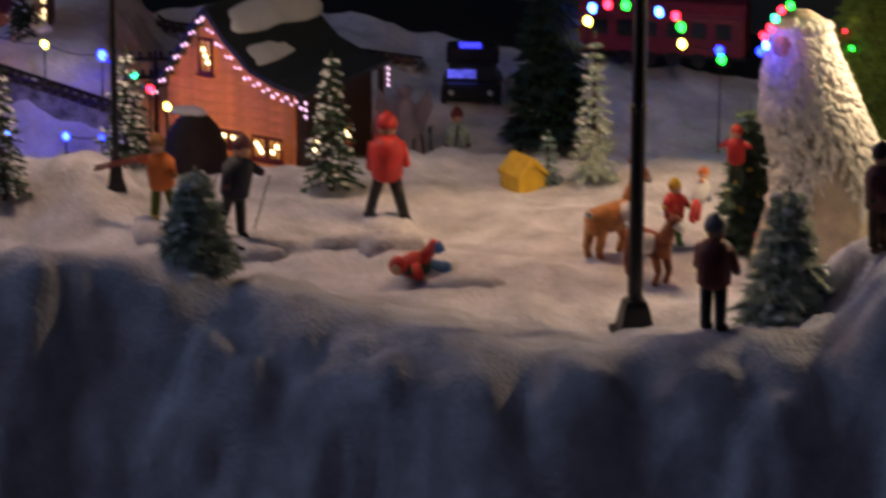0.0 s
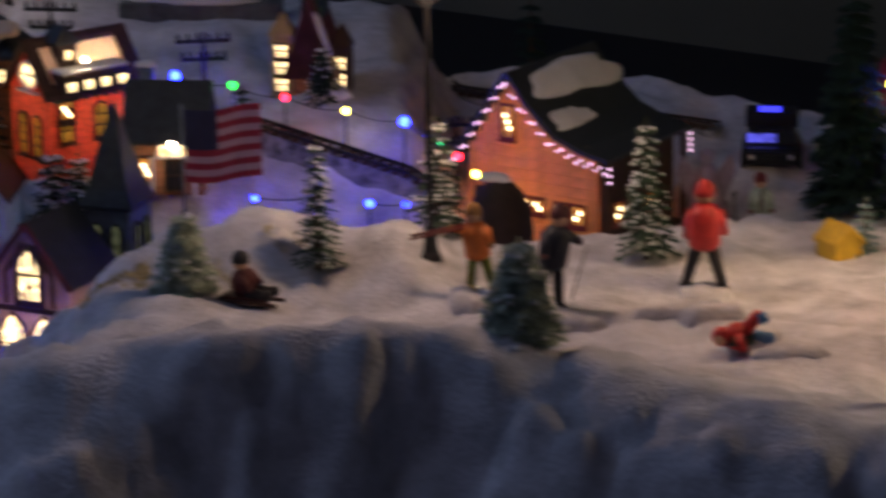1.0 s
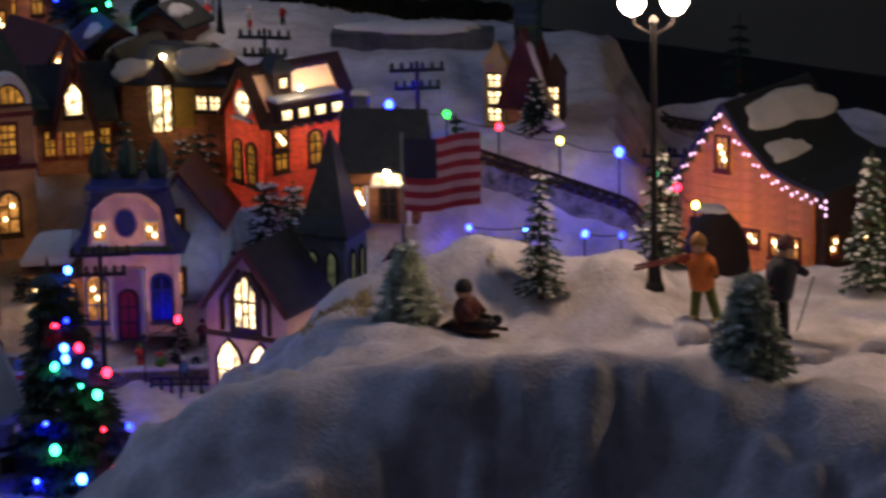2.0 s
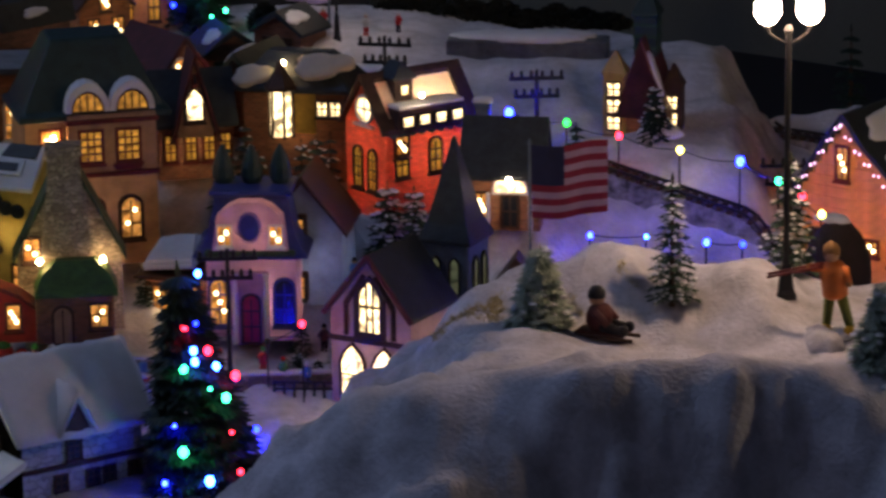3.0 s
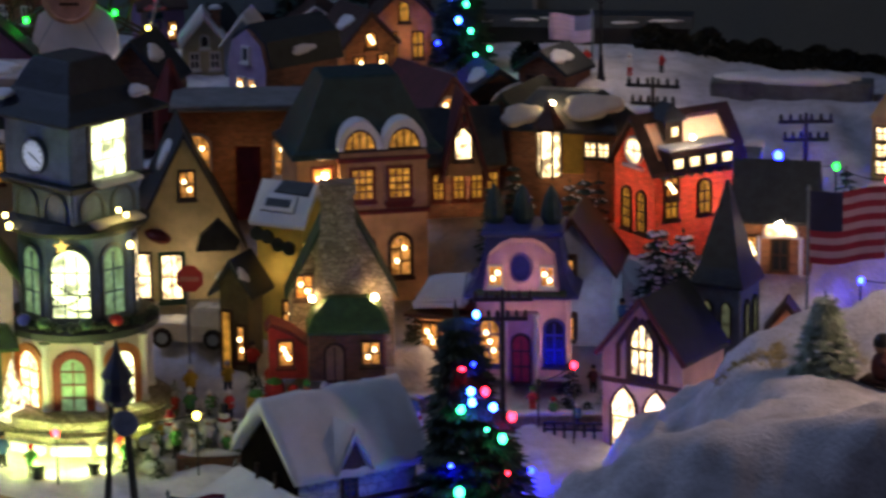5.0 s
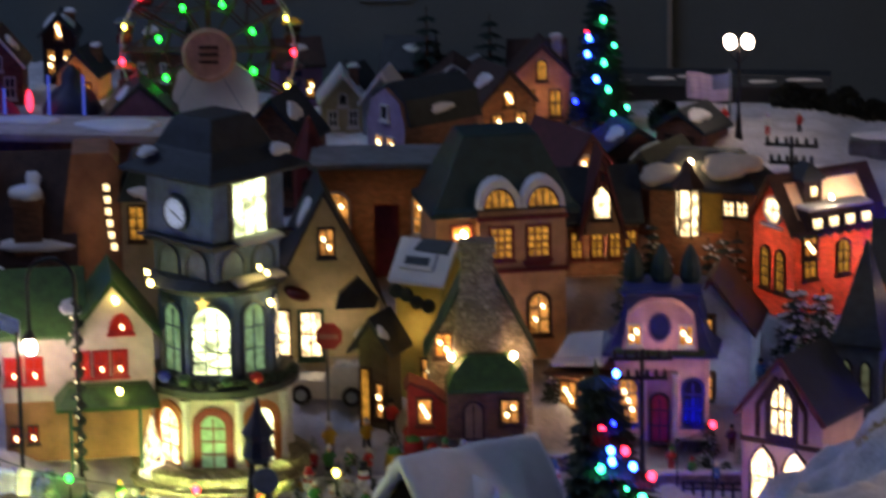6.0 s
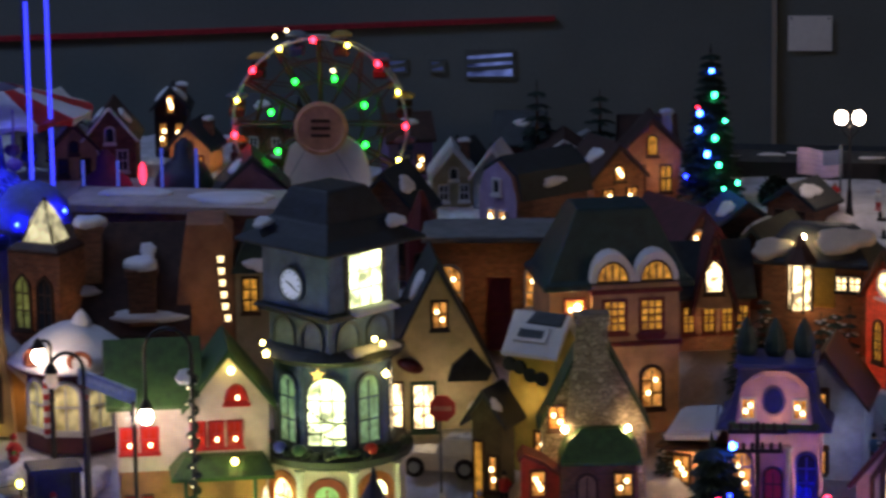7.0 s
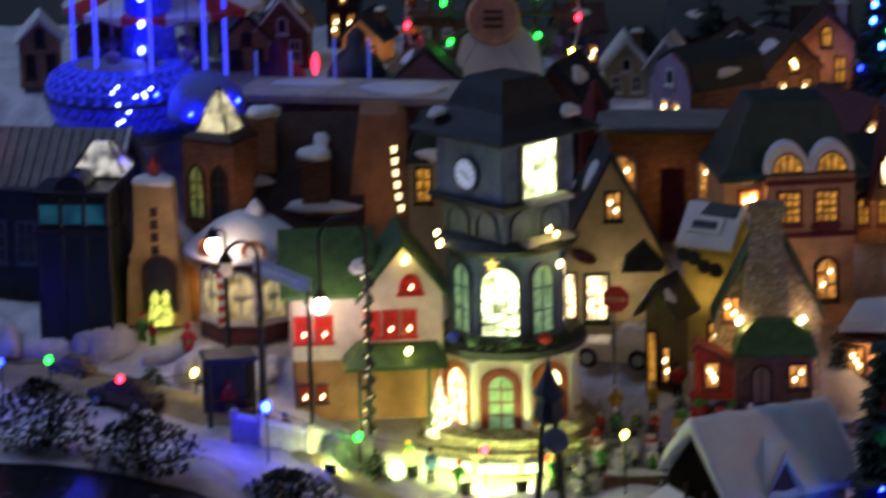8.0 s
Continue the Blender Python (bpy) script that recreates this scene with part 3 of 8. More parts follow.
# stone church with a dark spire
t = house("stone_church", "small stone church with gothic lit windows and dark spire", 0.002, 2.875, -30, 74, 70, 86, 44, mat("mauve_plaster", (0.48, 0.34, 0.36), 0.6, 0.2, 60.0, 0.25, thin=0.22), SLATE, over=4, z=0.045)
opening(t, on_face("f", 76, 70, 0, 70), 18, 42, HOT, BROWNTRIM, "gothic", nx=3, ny=2, edge=5.5, bar=2.2)
for s in (-1, 1):
    bm = bmesh.new()
    rod(bm, (s * 22, -36.4, 66), (s * 22, -36.4, 92), 2.2, None, 6)
    rod(bm, (s * 22, -36.4, 92), (s * 5, -36.4, 117), 2.2, None, 6)
    part("arch_rib", bm, BROWNTRIM, t)
bm = bmesh.new()
box(bm, -39, 39, -37.5, -34, 60, 64, 0.5)
part("trim_band", bm, BROWNTRIM, t)
for u in (-17, 13):
    opening(t, on_face("f", 76, 70, u, 7), 20, 50, HOT, BROWNTRIM, "gothic", nx=1, ny=2, edge=2.5)
bm = bmesh.new()
for s in (-1, 1):
    rod(bm, (s * 41, -40, 83), (0, -40, 134), 2.4, 2.4, 6)
part("gable_trim", bm, MAROON, t)
PALELANCET = glow("pale_lancet", (0.5, 0.55, 0.3), 0.09, 0.7)
sp = empty("church_tower", 0.055, 2.93, gz(0.055, 2.93) - 0.004, -25, "dark stone church tower with a tall slate spire", "tower")
bm = bmesh.new()
box(bm, -21, 21, -21, 21, 0, 92, 1)
part("wall", bm, BLUEGREY, sp)
bm = bmesh.new()
loft(bm, [rect(24, 24, 88), rect(24, 24, 91), rect(18, 18, 104), rect(10, 10, 136), rect(1.0, 1.0, 174)])
part("roof", bm, SLATE, sp)
for f in ("f", "l", "r"):
    for u in (-10, 10):
        opening(sp, on_face(f, 42, 42, u * 0.85, 46), 7, 30, PALELANCET, BLACK, "gothic", nx=1, ny=1, edge=1.6)

# purple house with blue mansard
t = hip_house("purple_house", "pink and purple house with a blue mansard roof", -0.112, 2.975, -4, 76, 66, 74, PINK, BLUEROOF,
              [(72, 48, 41), (75, 48, 41), (80, 42, 35), (90, 37, 30), (112, 32, 25), (120, 31, 24), (123, 35, 28), (126, 34, 27)])
bm = bmesh.new()
prism(bm, [(-32, 0), (32, 0), (27, 32), (18, 40), (9, 44), (-9, 44), (-18, 40), (-27, 32)], -41, -24)
fd = part("front_gable", bm, PINK, t, m=at_mm(0, 0, 76))
inner(fd, 0, -32, 20, INNER_DIM)
opening(fd, at_mm(0, -41, 12), 16, 22, BLUETRIM, LAVENDER, "round", nx=1, ny=1, sill=False, name="oval_sign")
for u in (-21, 22):
    opening(fd, at_mm(u, -41, 8), 10, 16, WARM, WHITETRIM, nx=2, ny=2, edge=1.4)
for zz, hh, m_ in ((70, 6, LAVENDER), (0, 3, WHITETRIM)):
    band(t, 76, 66, zz, hh, 3, m_)
bm = bmesh.new()
box(bm, -14, 14, -42, -33, 0, 60, 0.8)
pr = part("porch", bm, PINK, t)
for s in (-1, 1):
    bm = bmesh.new()
    lathe(bm, [(3.2, 0), (2.2, 3), (2.0, 56), (3.4, 60)], 8, s * 13, -44)
    part("column", bm, WHITETRIM, pr)
opening(pr, at_mm(0, -42, 1), 13, 40, REDPAINT, BROWNTRIM, "arch", nx=2, ny=3, name="door", sill=False)
opening(t, on_face("f", 76, 66, -27, 14), 15, 38, WARM, BLUETRIM, "arch", nx=2, ny=3)
opening(t, on_face("f", 76, 66, 27, 14), 15, 38, DUSK, BLUETRIM, "arch", nx=2, ny=3)
bm = bmesh.new()
box(bm, -38, 38, -43, -33, 74, 79, 1.5)
part("garland", bm, NEEDLE, t)
for u in (-26, -2, 22):
    bm = bmesh.new()
    lathe(bm, [(7, 126), (9.5, 131), (9, 139), (6, 149), (2.5, 156), (0.4, 159)], 10, u, 6)
    part("finial_tree", bm, TEAL, t)

# pale grey gable house
# The cool bulb inside is added to brighten the grey wall
t = house("grey_house", "pale grey plaster house with a dark brown gable roof", -0.067, 3.02, -8, 66, 74, 66, 41, PALEGREY, BROWNROOF, over=5, lit=INNER_COOL_FILL)
for v in (8, 58):
    bm = bmesh.new()
    box(bm, -15, 4, -43, -36, v - 3, v + 22, 0.8)
    by = part("bay", bm, BROWNTRIM, t)
    opening(by, at_mm(-5.5, -43, v), 13, 18, WARM, BLACK, nx=2, ny=2, edge=1.5)

# brown station house
STZ = 0.158
t = house("station_house", "brown brick station house with dark roof and lit porch", 0.1, 3.02, -9, 62, 50, 52, 36, BROWNBRICK, SLATE, along="x", over=6, z=STZ, lit=INNER)
opening(t, on_face("f", 62, 50, 6, 34), 26, 15, HOT, WHITETRIM, "fan", nx=3, ny=1, edge=2.5, sill=False)
opening(t, on_face("f", 62, 50, 6, 4), 12, 26, DUSK, BROWNTRIM, nx=2, ny=2, name="door", sill=False)
opening(t, on_face("f", 62, 50, -18, 12), 9, 20, WARM, BROWNTRIM, nx=2, ny=2)
for u in (-12, 24):
    bm = bmesh.new()
    rod(bm, (u, -31, 0), (u, -31, 34), 1.8)
    part("porch_post", bm, WHITETRIM, t)
bulb(t, 6, -32, 45, 2.4, glow("station_bulb", (1.0, 0.72, 0.5), 90.0), "porch_lamp")
chimney(t, -20, 6, 80, 12, 24, BLUEGREY)
t = house("lit_shrine", "small pinkish arched shelter with a bright doorway", 0.106, 2.945, -6, 34, 24, 26, 22, mat("pink_clay", (0.45, 0.28, 0.22), 0.6, 0.25, thin=0.3), BROWNROOF, over=3, z=gz(0.106, 2.945) - 0.003, lit=INNER_DIM)
opening(t, on_face("f", 34, 24, 2, 2), 8, 26, HOT, BROWNTRIM, "arch", nx=1, ny=1, edge=2)

# cobblestone cottage with tapered chimney and green porch
t = house("cobble_cottage", "cobblestone cottage with tapered chimney and green porch roof", -0.265, 2.947, 6, 86, 34, 66, 84, COBBLE, mat("dark_green_board", (0.025, 0.06, 0.035), 0.6, 0.3), over=4, lit=INNER_HOT)
bm = bmesh.new()
loft(bm, [rect(24, 10, 40, -2, -18), rect(19, 9, 82, -2, -18), rect(14, 8, 130, -2, -18), rect(13, 8, 150, -2, -18), rect(15, 9.5, 152, -2, -18), rect(15, 9.5, 160, -2, -18)])
part("chimney", bm, COBBLE, t)
bm = bmesh.new()
box(bm, -30, 34, -54, -16, 0, 42, 1)
pr = part("porch", bm, BROWNBRICK, t)
bm = bmesh.new()
loft(bm, [rect(34, 22, 40, 4, -36), rect(34, 22, 43, 4, -36), rect(28, 15, 56, 4, -33), rect(16, 7, 66, 4, -30)])
part("porch_roof", bm, GREENROOF, pr)
for u in (-25, 27):
    bulb(t, u, -30, 64, 2.2, glow("porch_bulb_%d" % (u + 100), (1.0, 0.62, 0.28), 110.0), "porch_lamp")
opening(pr, at_mm(22, -54, 14), 13, 18, WARM, BROWNTRIM, nx=2, ny=2)
opening(pr, at_mm(-8, -54, 1), 14, 30, TAN, BROWNTRIM, "arch", nx=2, ny=1, name="door", sill=False)
opening(t, at_mm(-31, -17.2, 62), 12, 18, WARM, BROWNTRIM, nx=2, ny=2)
bm = bmesh.new()
prism(bm, [(-62, 0), (-29, 0), (-29, 26), (-44, 38), (-60, 45), (-62, 40)], -44, -20)
sp = part("side_porch", bm, REDPAINT, t)
bm = bmesh.new()
prism(bm, [(-65, 42), (-60, 49), (-43, 41.5), (-26, 28), (-26, 25), (-44, 38), (-60, 45.4), (-63, 41)], -47, -19)
part("porch_roof", bm, REDTRIM, sp)
opening(t, at_mm(-48, -44, 12), 10, 20, WARM, REDTRIM, nx=1, ny=2)

# snow-roofed cottage behind the cobble one
OLIVEWALL = mat("olive_plaster", (0.4, 0.37, 0.12), 0.65, 0.25, 60.0, 0.3, thin=0.35)
t = house("snowy_cottage", "olive cottage with thick snow roof and dark skylight", -0.31, 3.005, -24, 44, 42, 108, 24, OLIVEWALL, SNOW, along="x", over=5, lit=INNER_DIM)
bm = bmesh.new()
box(bm, -17, 15, -8, 8, 0, 2.2, 0.7)
sk = part("skylight", bm, WHITETRIM, t, m=slope("x", 44, 42, 108, 24, -1, -2, 0.34, 4.5))
bm = bmesh.new()
box(bm, -13, 10, -4, 3.5, 2.2, 3)
part("pane", bm, SLATE, sk)
bm = bmesh.new()
loft(bm, [[(-14, -6, 0), (20, -7, 0), (22, 7, 0), (-9, 7, 0)], [(-13, -5, 1.6), (19, -6, 1.6), (21, 6, 1.6), (-8, 6, 1.6)]])
part("bare_roof_patch", bm, SLATE, t, m=slope("x", 44, 42, 108, 24, -1, 2, 0.82, 5))
for u, v in ((-20, 96), (-10, 94), (0, 88), (11, 86)):
    bm = bmesh.new()
    lathe(bm, [(2.5, -2.5), (6, -1.5), (6.5, 0), (6, 2), (2.5, 2.5)], 12)
    part("wreath", bm, DARKNEEDLE, t, m=at_mm(u, -24, v, 90, 0, 0))
opening(t, on_face("f", 44, 42, 8, 8), 9, 30, WARM, BROWNTRIM, nx=2, ny=3)
# low wing with a dark sloping roof, beside it
t = house("dark_roof_shed", "small dark shed with dark roof and snowy eave", -0.35, 2.962, -20, 26, 28, 78, 18, mat("dark_timber_wall", (0.12, 0.1, 0.06), 0.7, 0.3), SLATE, over=8, lit=None)
snow_blob(t, slope("y", 26, 28, 78, 18, -1, 2, 0.1), 7, 18, 4, 22)
snow_blob(t, slope("y", 26, 28, 78, 18, 1, -16, 0.3), 7, 5, 3, 23)
opening(t, on_face("f", 26, 28, 6, 14), 5, 28, WARM, BROWNTRIM, nx=1, ny=2)
opening(t, on_face("f", 26, 28, -7, 0), 7, 54, AMBER, BROWNTRIM, nx=1, ny=1, name="door", sill=False)

# snowy shop awning between the tan and purple houses
t = empty("awning_shop", -0.172, 2.995, gz(-0.172, 2.995) - 0.004, -18, "small lit brick shop under a snow-laden awning", "shop", "village houses")
bm = bmesh.new()
box(bm, -28, 28, -22, 26, 0, 50, 0.8)
part("wall", bm, BROWNBRICK, t)
inner(t, 0, -6, 28, INNER_HOT)
# Bulb added under the awning to brighten the brick and snow
bulb(t, 4, -30, 36, 1.8, glow("awning_fill_glow", (1.0, 0.6, 0.26), 90.0), "awning_fill_bulb")
bm = bmesh.new()
loft(bm, [[(-28, -36, 42), (24, -38, 48), (26, -2, 62), (-26, 0, 56)], [(-25, -33, 50), (22, -35, 55), (16, -8, 74), (-18, -6, 68)]])
bmesh.ops.bevel(bm, geom=bm.edges[:], offset=2.5, segments=2, affect="EDGES")
part("snow_awning", bm, SNOW, t)
bm = bmesh.new()
box(bm, -31, 29, -40, 10, 38.5, 41.5, 0.6)
part("awning_board", bm, BROWNTRIM, t, m=at_mm(0, 0, 1.5, 3, 0, 0))
for u in (-14, 12):
    opening(t, at_mm(u, -22.2, 6), 13, 22, WARM, BROWNTRIM, nx=2, ny=2)

# cream gable house with dark roof
t = house("cream_house", "tall cream gable house with dark green roof trim", -0.41, 3.075, 10, 92, 80, 54, 90, CREAM, SLATE, over=6)
opening(t, on_face("f", 92, 80, 2, 91), 11, 22, WARM, BLACK, nx=2, ny=2)
opening(t, on_face("f", 92, 80, -13, 2), 16, 38, HOT, GREENTRIM, nx=2, ny=2, edge=3.4)
opening(t, on_face("f", 92, 80, -38, 4), 12, 38, HOT, BROWNTRIM, nx=1, ny=2)
bm = bmesh.new()
prism(bm, [(-18, 0), (16, 0), (20, 8), (2, 28), (-14, 14)], -6, 2)
part("porch_hood", bm, SLATE, t, m=at_mm(26, -42, 44))
snow_blob(t, slope("y", 92, 80, 54, 90, -1, -10, 0.72), 12, 16, 4, 21)
bm = bmesh.new()
ball(bm, 0, 0, 0, 12, 5, 12)
part("red_sign", bm, REDTRIM, t, m=at_mm(-24, -41, 58, 8, 20, 0), smooth=True)

# lantern-front cottage with a snowy roof
t = hip_house("lantern_house", "brown house with lit lantern bay and snowy roof", -0.075, 3.16, -14, 92, 60, 82, BROWNBRICK, SLATE,
              [(80, 52, 36), (84, 52, 36), (110, 30, 10), (112, 28, 8)], lit=INNER_DIM)
bm = bmesh.new()
lathe(bm, [(10, 42), (10, 83)], 6, -10, -34)
ln = part("lantern_bay", bm, HOT, t)
bm = bmesh.new()
lathe(bm, [(15, 83), (15, 86), (7, 97), (2, 108)], 6, -10, -34)
part("bay_roof", bm, BROWNROOF, ln)
for i in range(6):
    a = math.tau * i / 6
    bm = bmesh.new()
    rod(bm, (-10 + 10.5 * math.cos(a), -34 + 10.5 * math.sin(a), 40), (-10 + 10.5 * math.cos(a), -34 + 10.5 * math.sin(a), 83), 1.5)
    part("bay_post", bm, BROWNTRIM, ln)
bm = bmesh.new()
box(bm, 2, 20, -33.5, -29, 44, 81, 0.6)
part("yellow_panel", bm, mat("yellow_panel_paint", (0.62, 0.42, 0.08), 0.6, 0.2, thin=0.4), t)
snow_blob(t, at_mm(26, -24, 102, 36, 0, 0), 25, 14, 6, 31, LITSNOW)
# Bulb added out of sight behind the bay roof to warm the snow
bulb(t, -10, -23, 104, 1.8, glow("roof_spot", (1.0, 0.66, 0.3), 130.0), "roof_bulb")
snow_blob(t, at_mm(-36, -26, 92, 34, 0, 0), 18, 12, 5, 32, LITSNOW)
for u in (12, 24):
    opening(t, on_face("f", 92, 60, u + 14, 60), 8, 12, HOT, BLACK, nx=2, ny=2, edge=1.2)

# brick house with a steep lit front gable
t = house("a_frame_house", "narrow brick house with steep lit gable", -0.174, 3.165, 10, 66, 60, 52, 36, BROWNBRICK, SLATE, along="x", over=5)
bm = bmesh.new()
prism(bm, [(-15, 40), (15, 40), (15, 46), (0, 104), (-15, 46)], -40, 4)
part("front_gable", bm, TAN, t)
inner(t, 0, -18, 62, INNER_DIM)
for s0 in (-1, 1):
    bm = bmesh.new()
    prism(bm, [(s0 * 19, 36), (0, 108), (0, 114), (s0 * 23, 36)] if s0 > 0 else [(-19, 36), (-23, 36), (0, 114), (0, 108)], -43, 8)
    part("gable_roof", bm, MAROON, t)
opening(t, at_mm(-1, -40.4, 56), 13, 27, HOT, BROWNTRIM, "gothic", nx=1, ny=1)
opening(t, at_mm(0, -40.4, 88), 3, 8, DUSK, REDTRIM, nx=1, ny=1, edge=1.2)
for u in (-22, -4, 12, 26):
    opening(t, on_face("f", 66, 60, u, 18), 8, 22, AMBER, REDTRIM, nx=2, ny=3)
snow_blob(t, at_mm(-24, -16, 66, 50, 0, 0), 7, 12, 3, 41)
t = house("maroon_roof_house", "house with wide maroon roof and snow patches", -0.205, 3.235, 34, 74, 86, 36, 46, BROWNBRICK, MAROON, over=6, lit=None)
snow_blob(t, slope("y", 74, 86, 36, 46, 1, -18, 0.5), 9, 13, 4, 42)
opening(t, on_face("f", 74, 86, -4, 46), 11, 20, WARM, WHITETRIM, "arch", nx=1, ny=1)
t = house("slate_roof_house", "low dark house with slate roof and pink-lit snow", -0.118, 3.225, -25, 84, 76, 28, 44, BROWNBRICK, mat("mossy_roof", (0.05, 0.055, 0.03), 0.7, 0.5, 60.0, 0.5, 400.0), over=6, lit=None)
snow_blob(t, slope("y", 84, 76, 28, 44, -1, -12, 0.82), 10, 22, 6, 43, LITSNOW)
# Bulb added to tint the roof snow pink
bulb(t, -26, -46, 60, 1.4, glow("pink_fill_spot", (1.0, 0.42, 0.36), 40.0), "roof_bulb")

# flat-roofed shop row behind
t = empty("flat_shop", -0.365, 3.165, gz(-0.365, 3.165) - 0.004, 3, "brick shop with a grey flat roof and red door", "shop", "village houses")
bm = bmesh.new()
box(bm, -58, 58, -34, 34, 0, 98, 0.8)
part("wall", bm, BROWNBRICK, t)
bm = bmesh.new()
box(bm, -62, 62, -40, 38, 98, 104, 1)
part("roof", bm, GREYROOF, t)
inner(t, 0, -6, 60, INNER_DIM)
for u in (-38, 40):
    opening(t, on_face("f", 116, 68, u, 40), 20, 36, WARM, WHITETRIM, "arch", nx=2, ny=3)
opening(t, on_face("f", 116, 68, 6, 2), 18, 62, mat("wine_door", (0.16, 0.02, 0.05), 0.5, 0.3), REDTRIM, nx=1, ny=2, name="door", sill=False)

# lavender barn with a gambrel roof, on a snowy plinth
t = empty("lavender_barn", -0.335, 3.255, 0.243, -46, "lavender wooden barn with a dark gambrel roof", "barn", "village houses")
GAMBREL = [(-25, 0), (25, 0), (27, 48), (20, 68), (0, 80), (-20, 68), (-27, 48)]
bm = bmesh.new()
prism(bm, GAMBREL, -42, 42)
bm.normal_update()
for f in bm.faces:
    f.material_index = 1 if abs(f.normal.x) > 0.5 else 0
part("wall", bm, [mat("lavender_boards", (0.46, 0.35, 0.5), 0.6, 0.2, 70.0, 0.25), courses("barn_brick", (0.24, 0.1, 0.07), (0.2, 0.14, 0.1), 0.006, 0.0026, thin=0.0)], t)
bm = bmesh.new()
prism(bm, [(27.5, 47), (20.5, 68.4), (0, 80.4), (-20.5, 68.4), (-27.5, 47), (-31, 47), (-24, 71), (0, 85), (24, 71), (31, 47)], -38, 46)
part("roof", bm, SLATE, t)
bm = bmesh.new()
box(bm, -34, 34, -48, 50, -50, 0, 2)
part("plinth", bm, SNOW, t)
for u in (-7, 8):
    opening(t, at_mm(u, -42.2, 16), 8, 19, WARM, WHITETRIM, nx=2, ny=3, edge=1.4)
opening(t, at_mm(0, -42.2, 52), 7, 11, DUSK, WHITETRIM, nx=1, ny=1)
for u in (-28, -8, 22):
    opening(t, at_mm(26, u, 14, 0, 0, 90), 9, 13, WARM, BROWNTRIM, nx=2, ny=2, edge=1.4)
snow_blob(t, at_mm(27, 2, 60, 0, 62, 0), 4, 14, 3, 44)


# ---------- clock tower ----------
TOWERBLUE = mat("tower_blue_plaster", (0.13, 0.21, 0.31), 0.5, 0.35, 70.0, 0.3)


def clock_tower(x, y, z):
    t = empty("clock_tower", x, y, z, 0, "tall blue-grey clock tower with floodlit windows and garlands", "clock tower", "village houses")
    bm = bmesh.new()
    lathe(bm, [(80, -6), (80, 10), (77, 12), (75, 12), (75, 21), (71, 24), (62, 25)], 28)
    part("base_ring", bm, COBBLE, t)
    for i in range(13):
        a = math.radians(-168 + i * 26)
        bm = bmesh.new()
        box(bm, -16, 16, -4, 4, 0, 9, 1.5)
        part("snow_block", bm, SNOW, t, m=at_mm(82 * math.cos(a), 82 * math.sin(a), -4, 0, 0, math.degrees(a) + 90))
    bm = bmesh.new()
    lathe(bm, [(57, 22), (57, 84)], 8, turn=math.pi / 8)
    part("ground_storey", bm, WHITE, t)
    inner(t, 0, -14, 50)
    ap = 57 * math.cos(math.pi / 8)
    for i, (pane, fr, kind) in enumerate(((GREENGLASS, REDTRIM, "door"), (HOT, LOG, "window"), (LIME, LOG, "window"), (WARM, TAN, "window"))):
        a = (0, -45, 45, -90)[i]
        m = pose(0, 0, 0, 0, 0, a) @ at_mm(0, -ap, 25)
        opening(t, m, 24 if i else 20, 46 if i else 44, pane, fr, "arch", nx=2, ny=4 if i == 0 else 3, edge=7, name=kind, sill=False)
    for i in range(8):
        a = math.pi / 8 + math.tau * i / 8
        bm = bmesh.new()
        lathe(bm, [(4.5, 24), (4.5, 29), (3.2, 31), (3.2, 78), (5, 82)], 8, 58 * math.cos(a), 58 * math.sin(a))
        part("column", bm, WHITETRIM, t)
    bm = bmesh.new()
    lathe(bm, [(58, 83), (65, 86), (66, 92), (62, 95), (52, 97)], 24)
    part("balcony", bm, SLATE, t)
    rnd = random.Random(4)
    bm = bmesh.new()
    for i in range(90):
        a = -math.pi + math.pi * i / 90
        r = 61 + rnd.uniform(-2, 3)
        ball(bm, r * math.cos(a), r * math.sin(a), 96 + rnd.uniform(-1, 3), rnd.uniform(2, 4.2), None, 6)
    part("garland", bm, DARKNEEDLE, t)
    for a, c in ((-150, REDPAINT), (-128, PLASTIC_BLUE), (-110, GREENTRIM), (-78, GREENTRIM), (-55, REDPAINT)):
        bm = bmesh.new()
        ball(bm, 63 * math.cos(math.radians(a)), 63 * math.sin(math.radians(a)), 101, 6, 5, 10)
        part("ornament", bm, c, t, smooth=True)
    bm = bmesh.new()
    lathe(bm, [(50, 95), (50, 170)], 8, turn=math.pi / 8)
    part("middle_storey", bm, TOWERBLUE, t)
    ap = 50 * math.cos(math.pi / 8)
    for a, w, pane in ((0, 30, LIME), (-45, 20, GREENGLASS), (45, 20, GREENGLASS), (-90, 20, DUSK), (90, 20, HOT)):
        opening(t, pose(0, 0, 0, 0, 0, a) @ at_mm(0, -ap, 102), w, 56, pane, BLUEGREY, "arch", nx=2 if pane is not LIME else 3, ny=3, edge=3)
    bm = bmesh.new()
    lathe(bm, [(52, 168), (58, 171), (60, 174), (50, 180)], 24)
    part("ledge", bm, SLATE, t)
    bm = bmesh.new()
    box(bm, -37, 37, -37, 37, 176, 208, 1.5)
    part("drum", bm, TOWERBLUE, t, m=pose(0, 0, 0, 0, 0, 50))
    for a in (50, -40):
        for u in (-17, 17):
            opening(t, pose(0, 0, 0, 0, 0, a) @ at_mm(u, -37, 180), 22, 22, TOWERBLUE, BLUEGREY, "arch", nx=1, ny=1, edge=2.5, sill=False, name="blind_arch")
    bm = bmesh.new()
    for hx, z0, z1 in ((43, 206, 209), (46, 209, 212)):
        box(bm, -hx, hx, -hx, hx, z0, z1, 0.8)
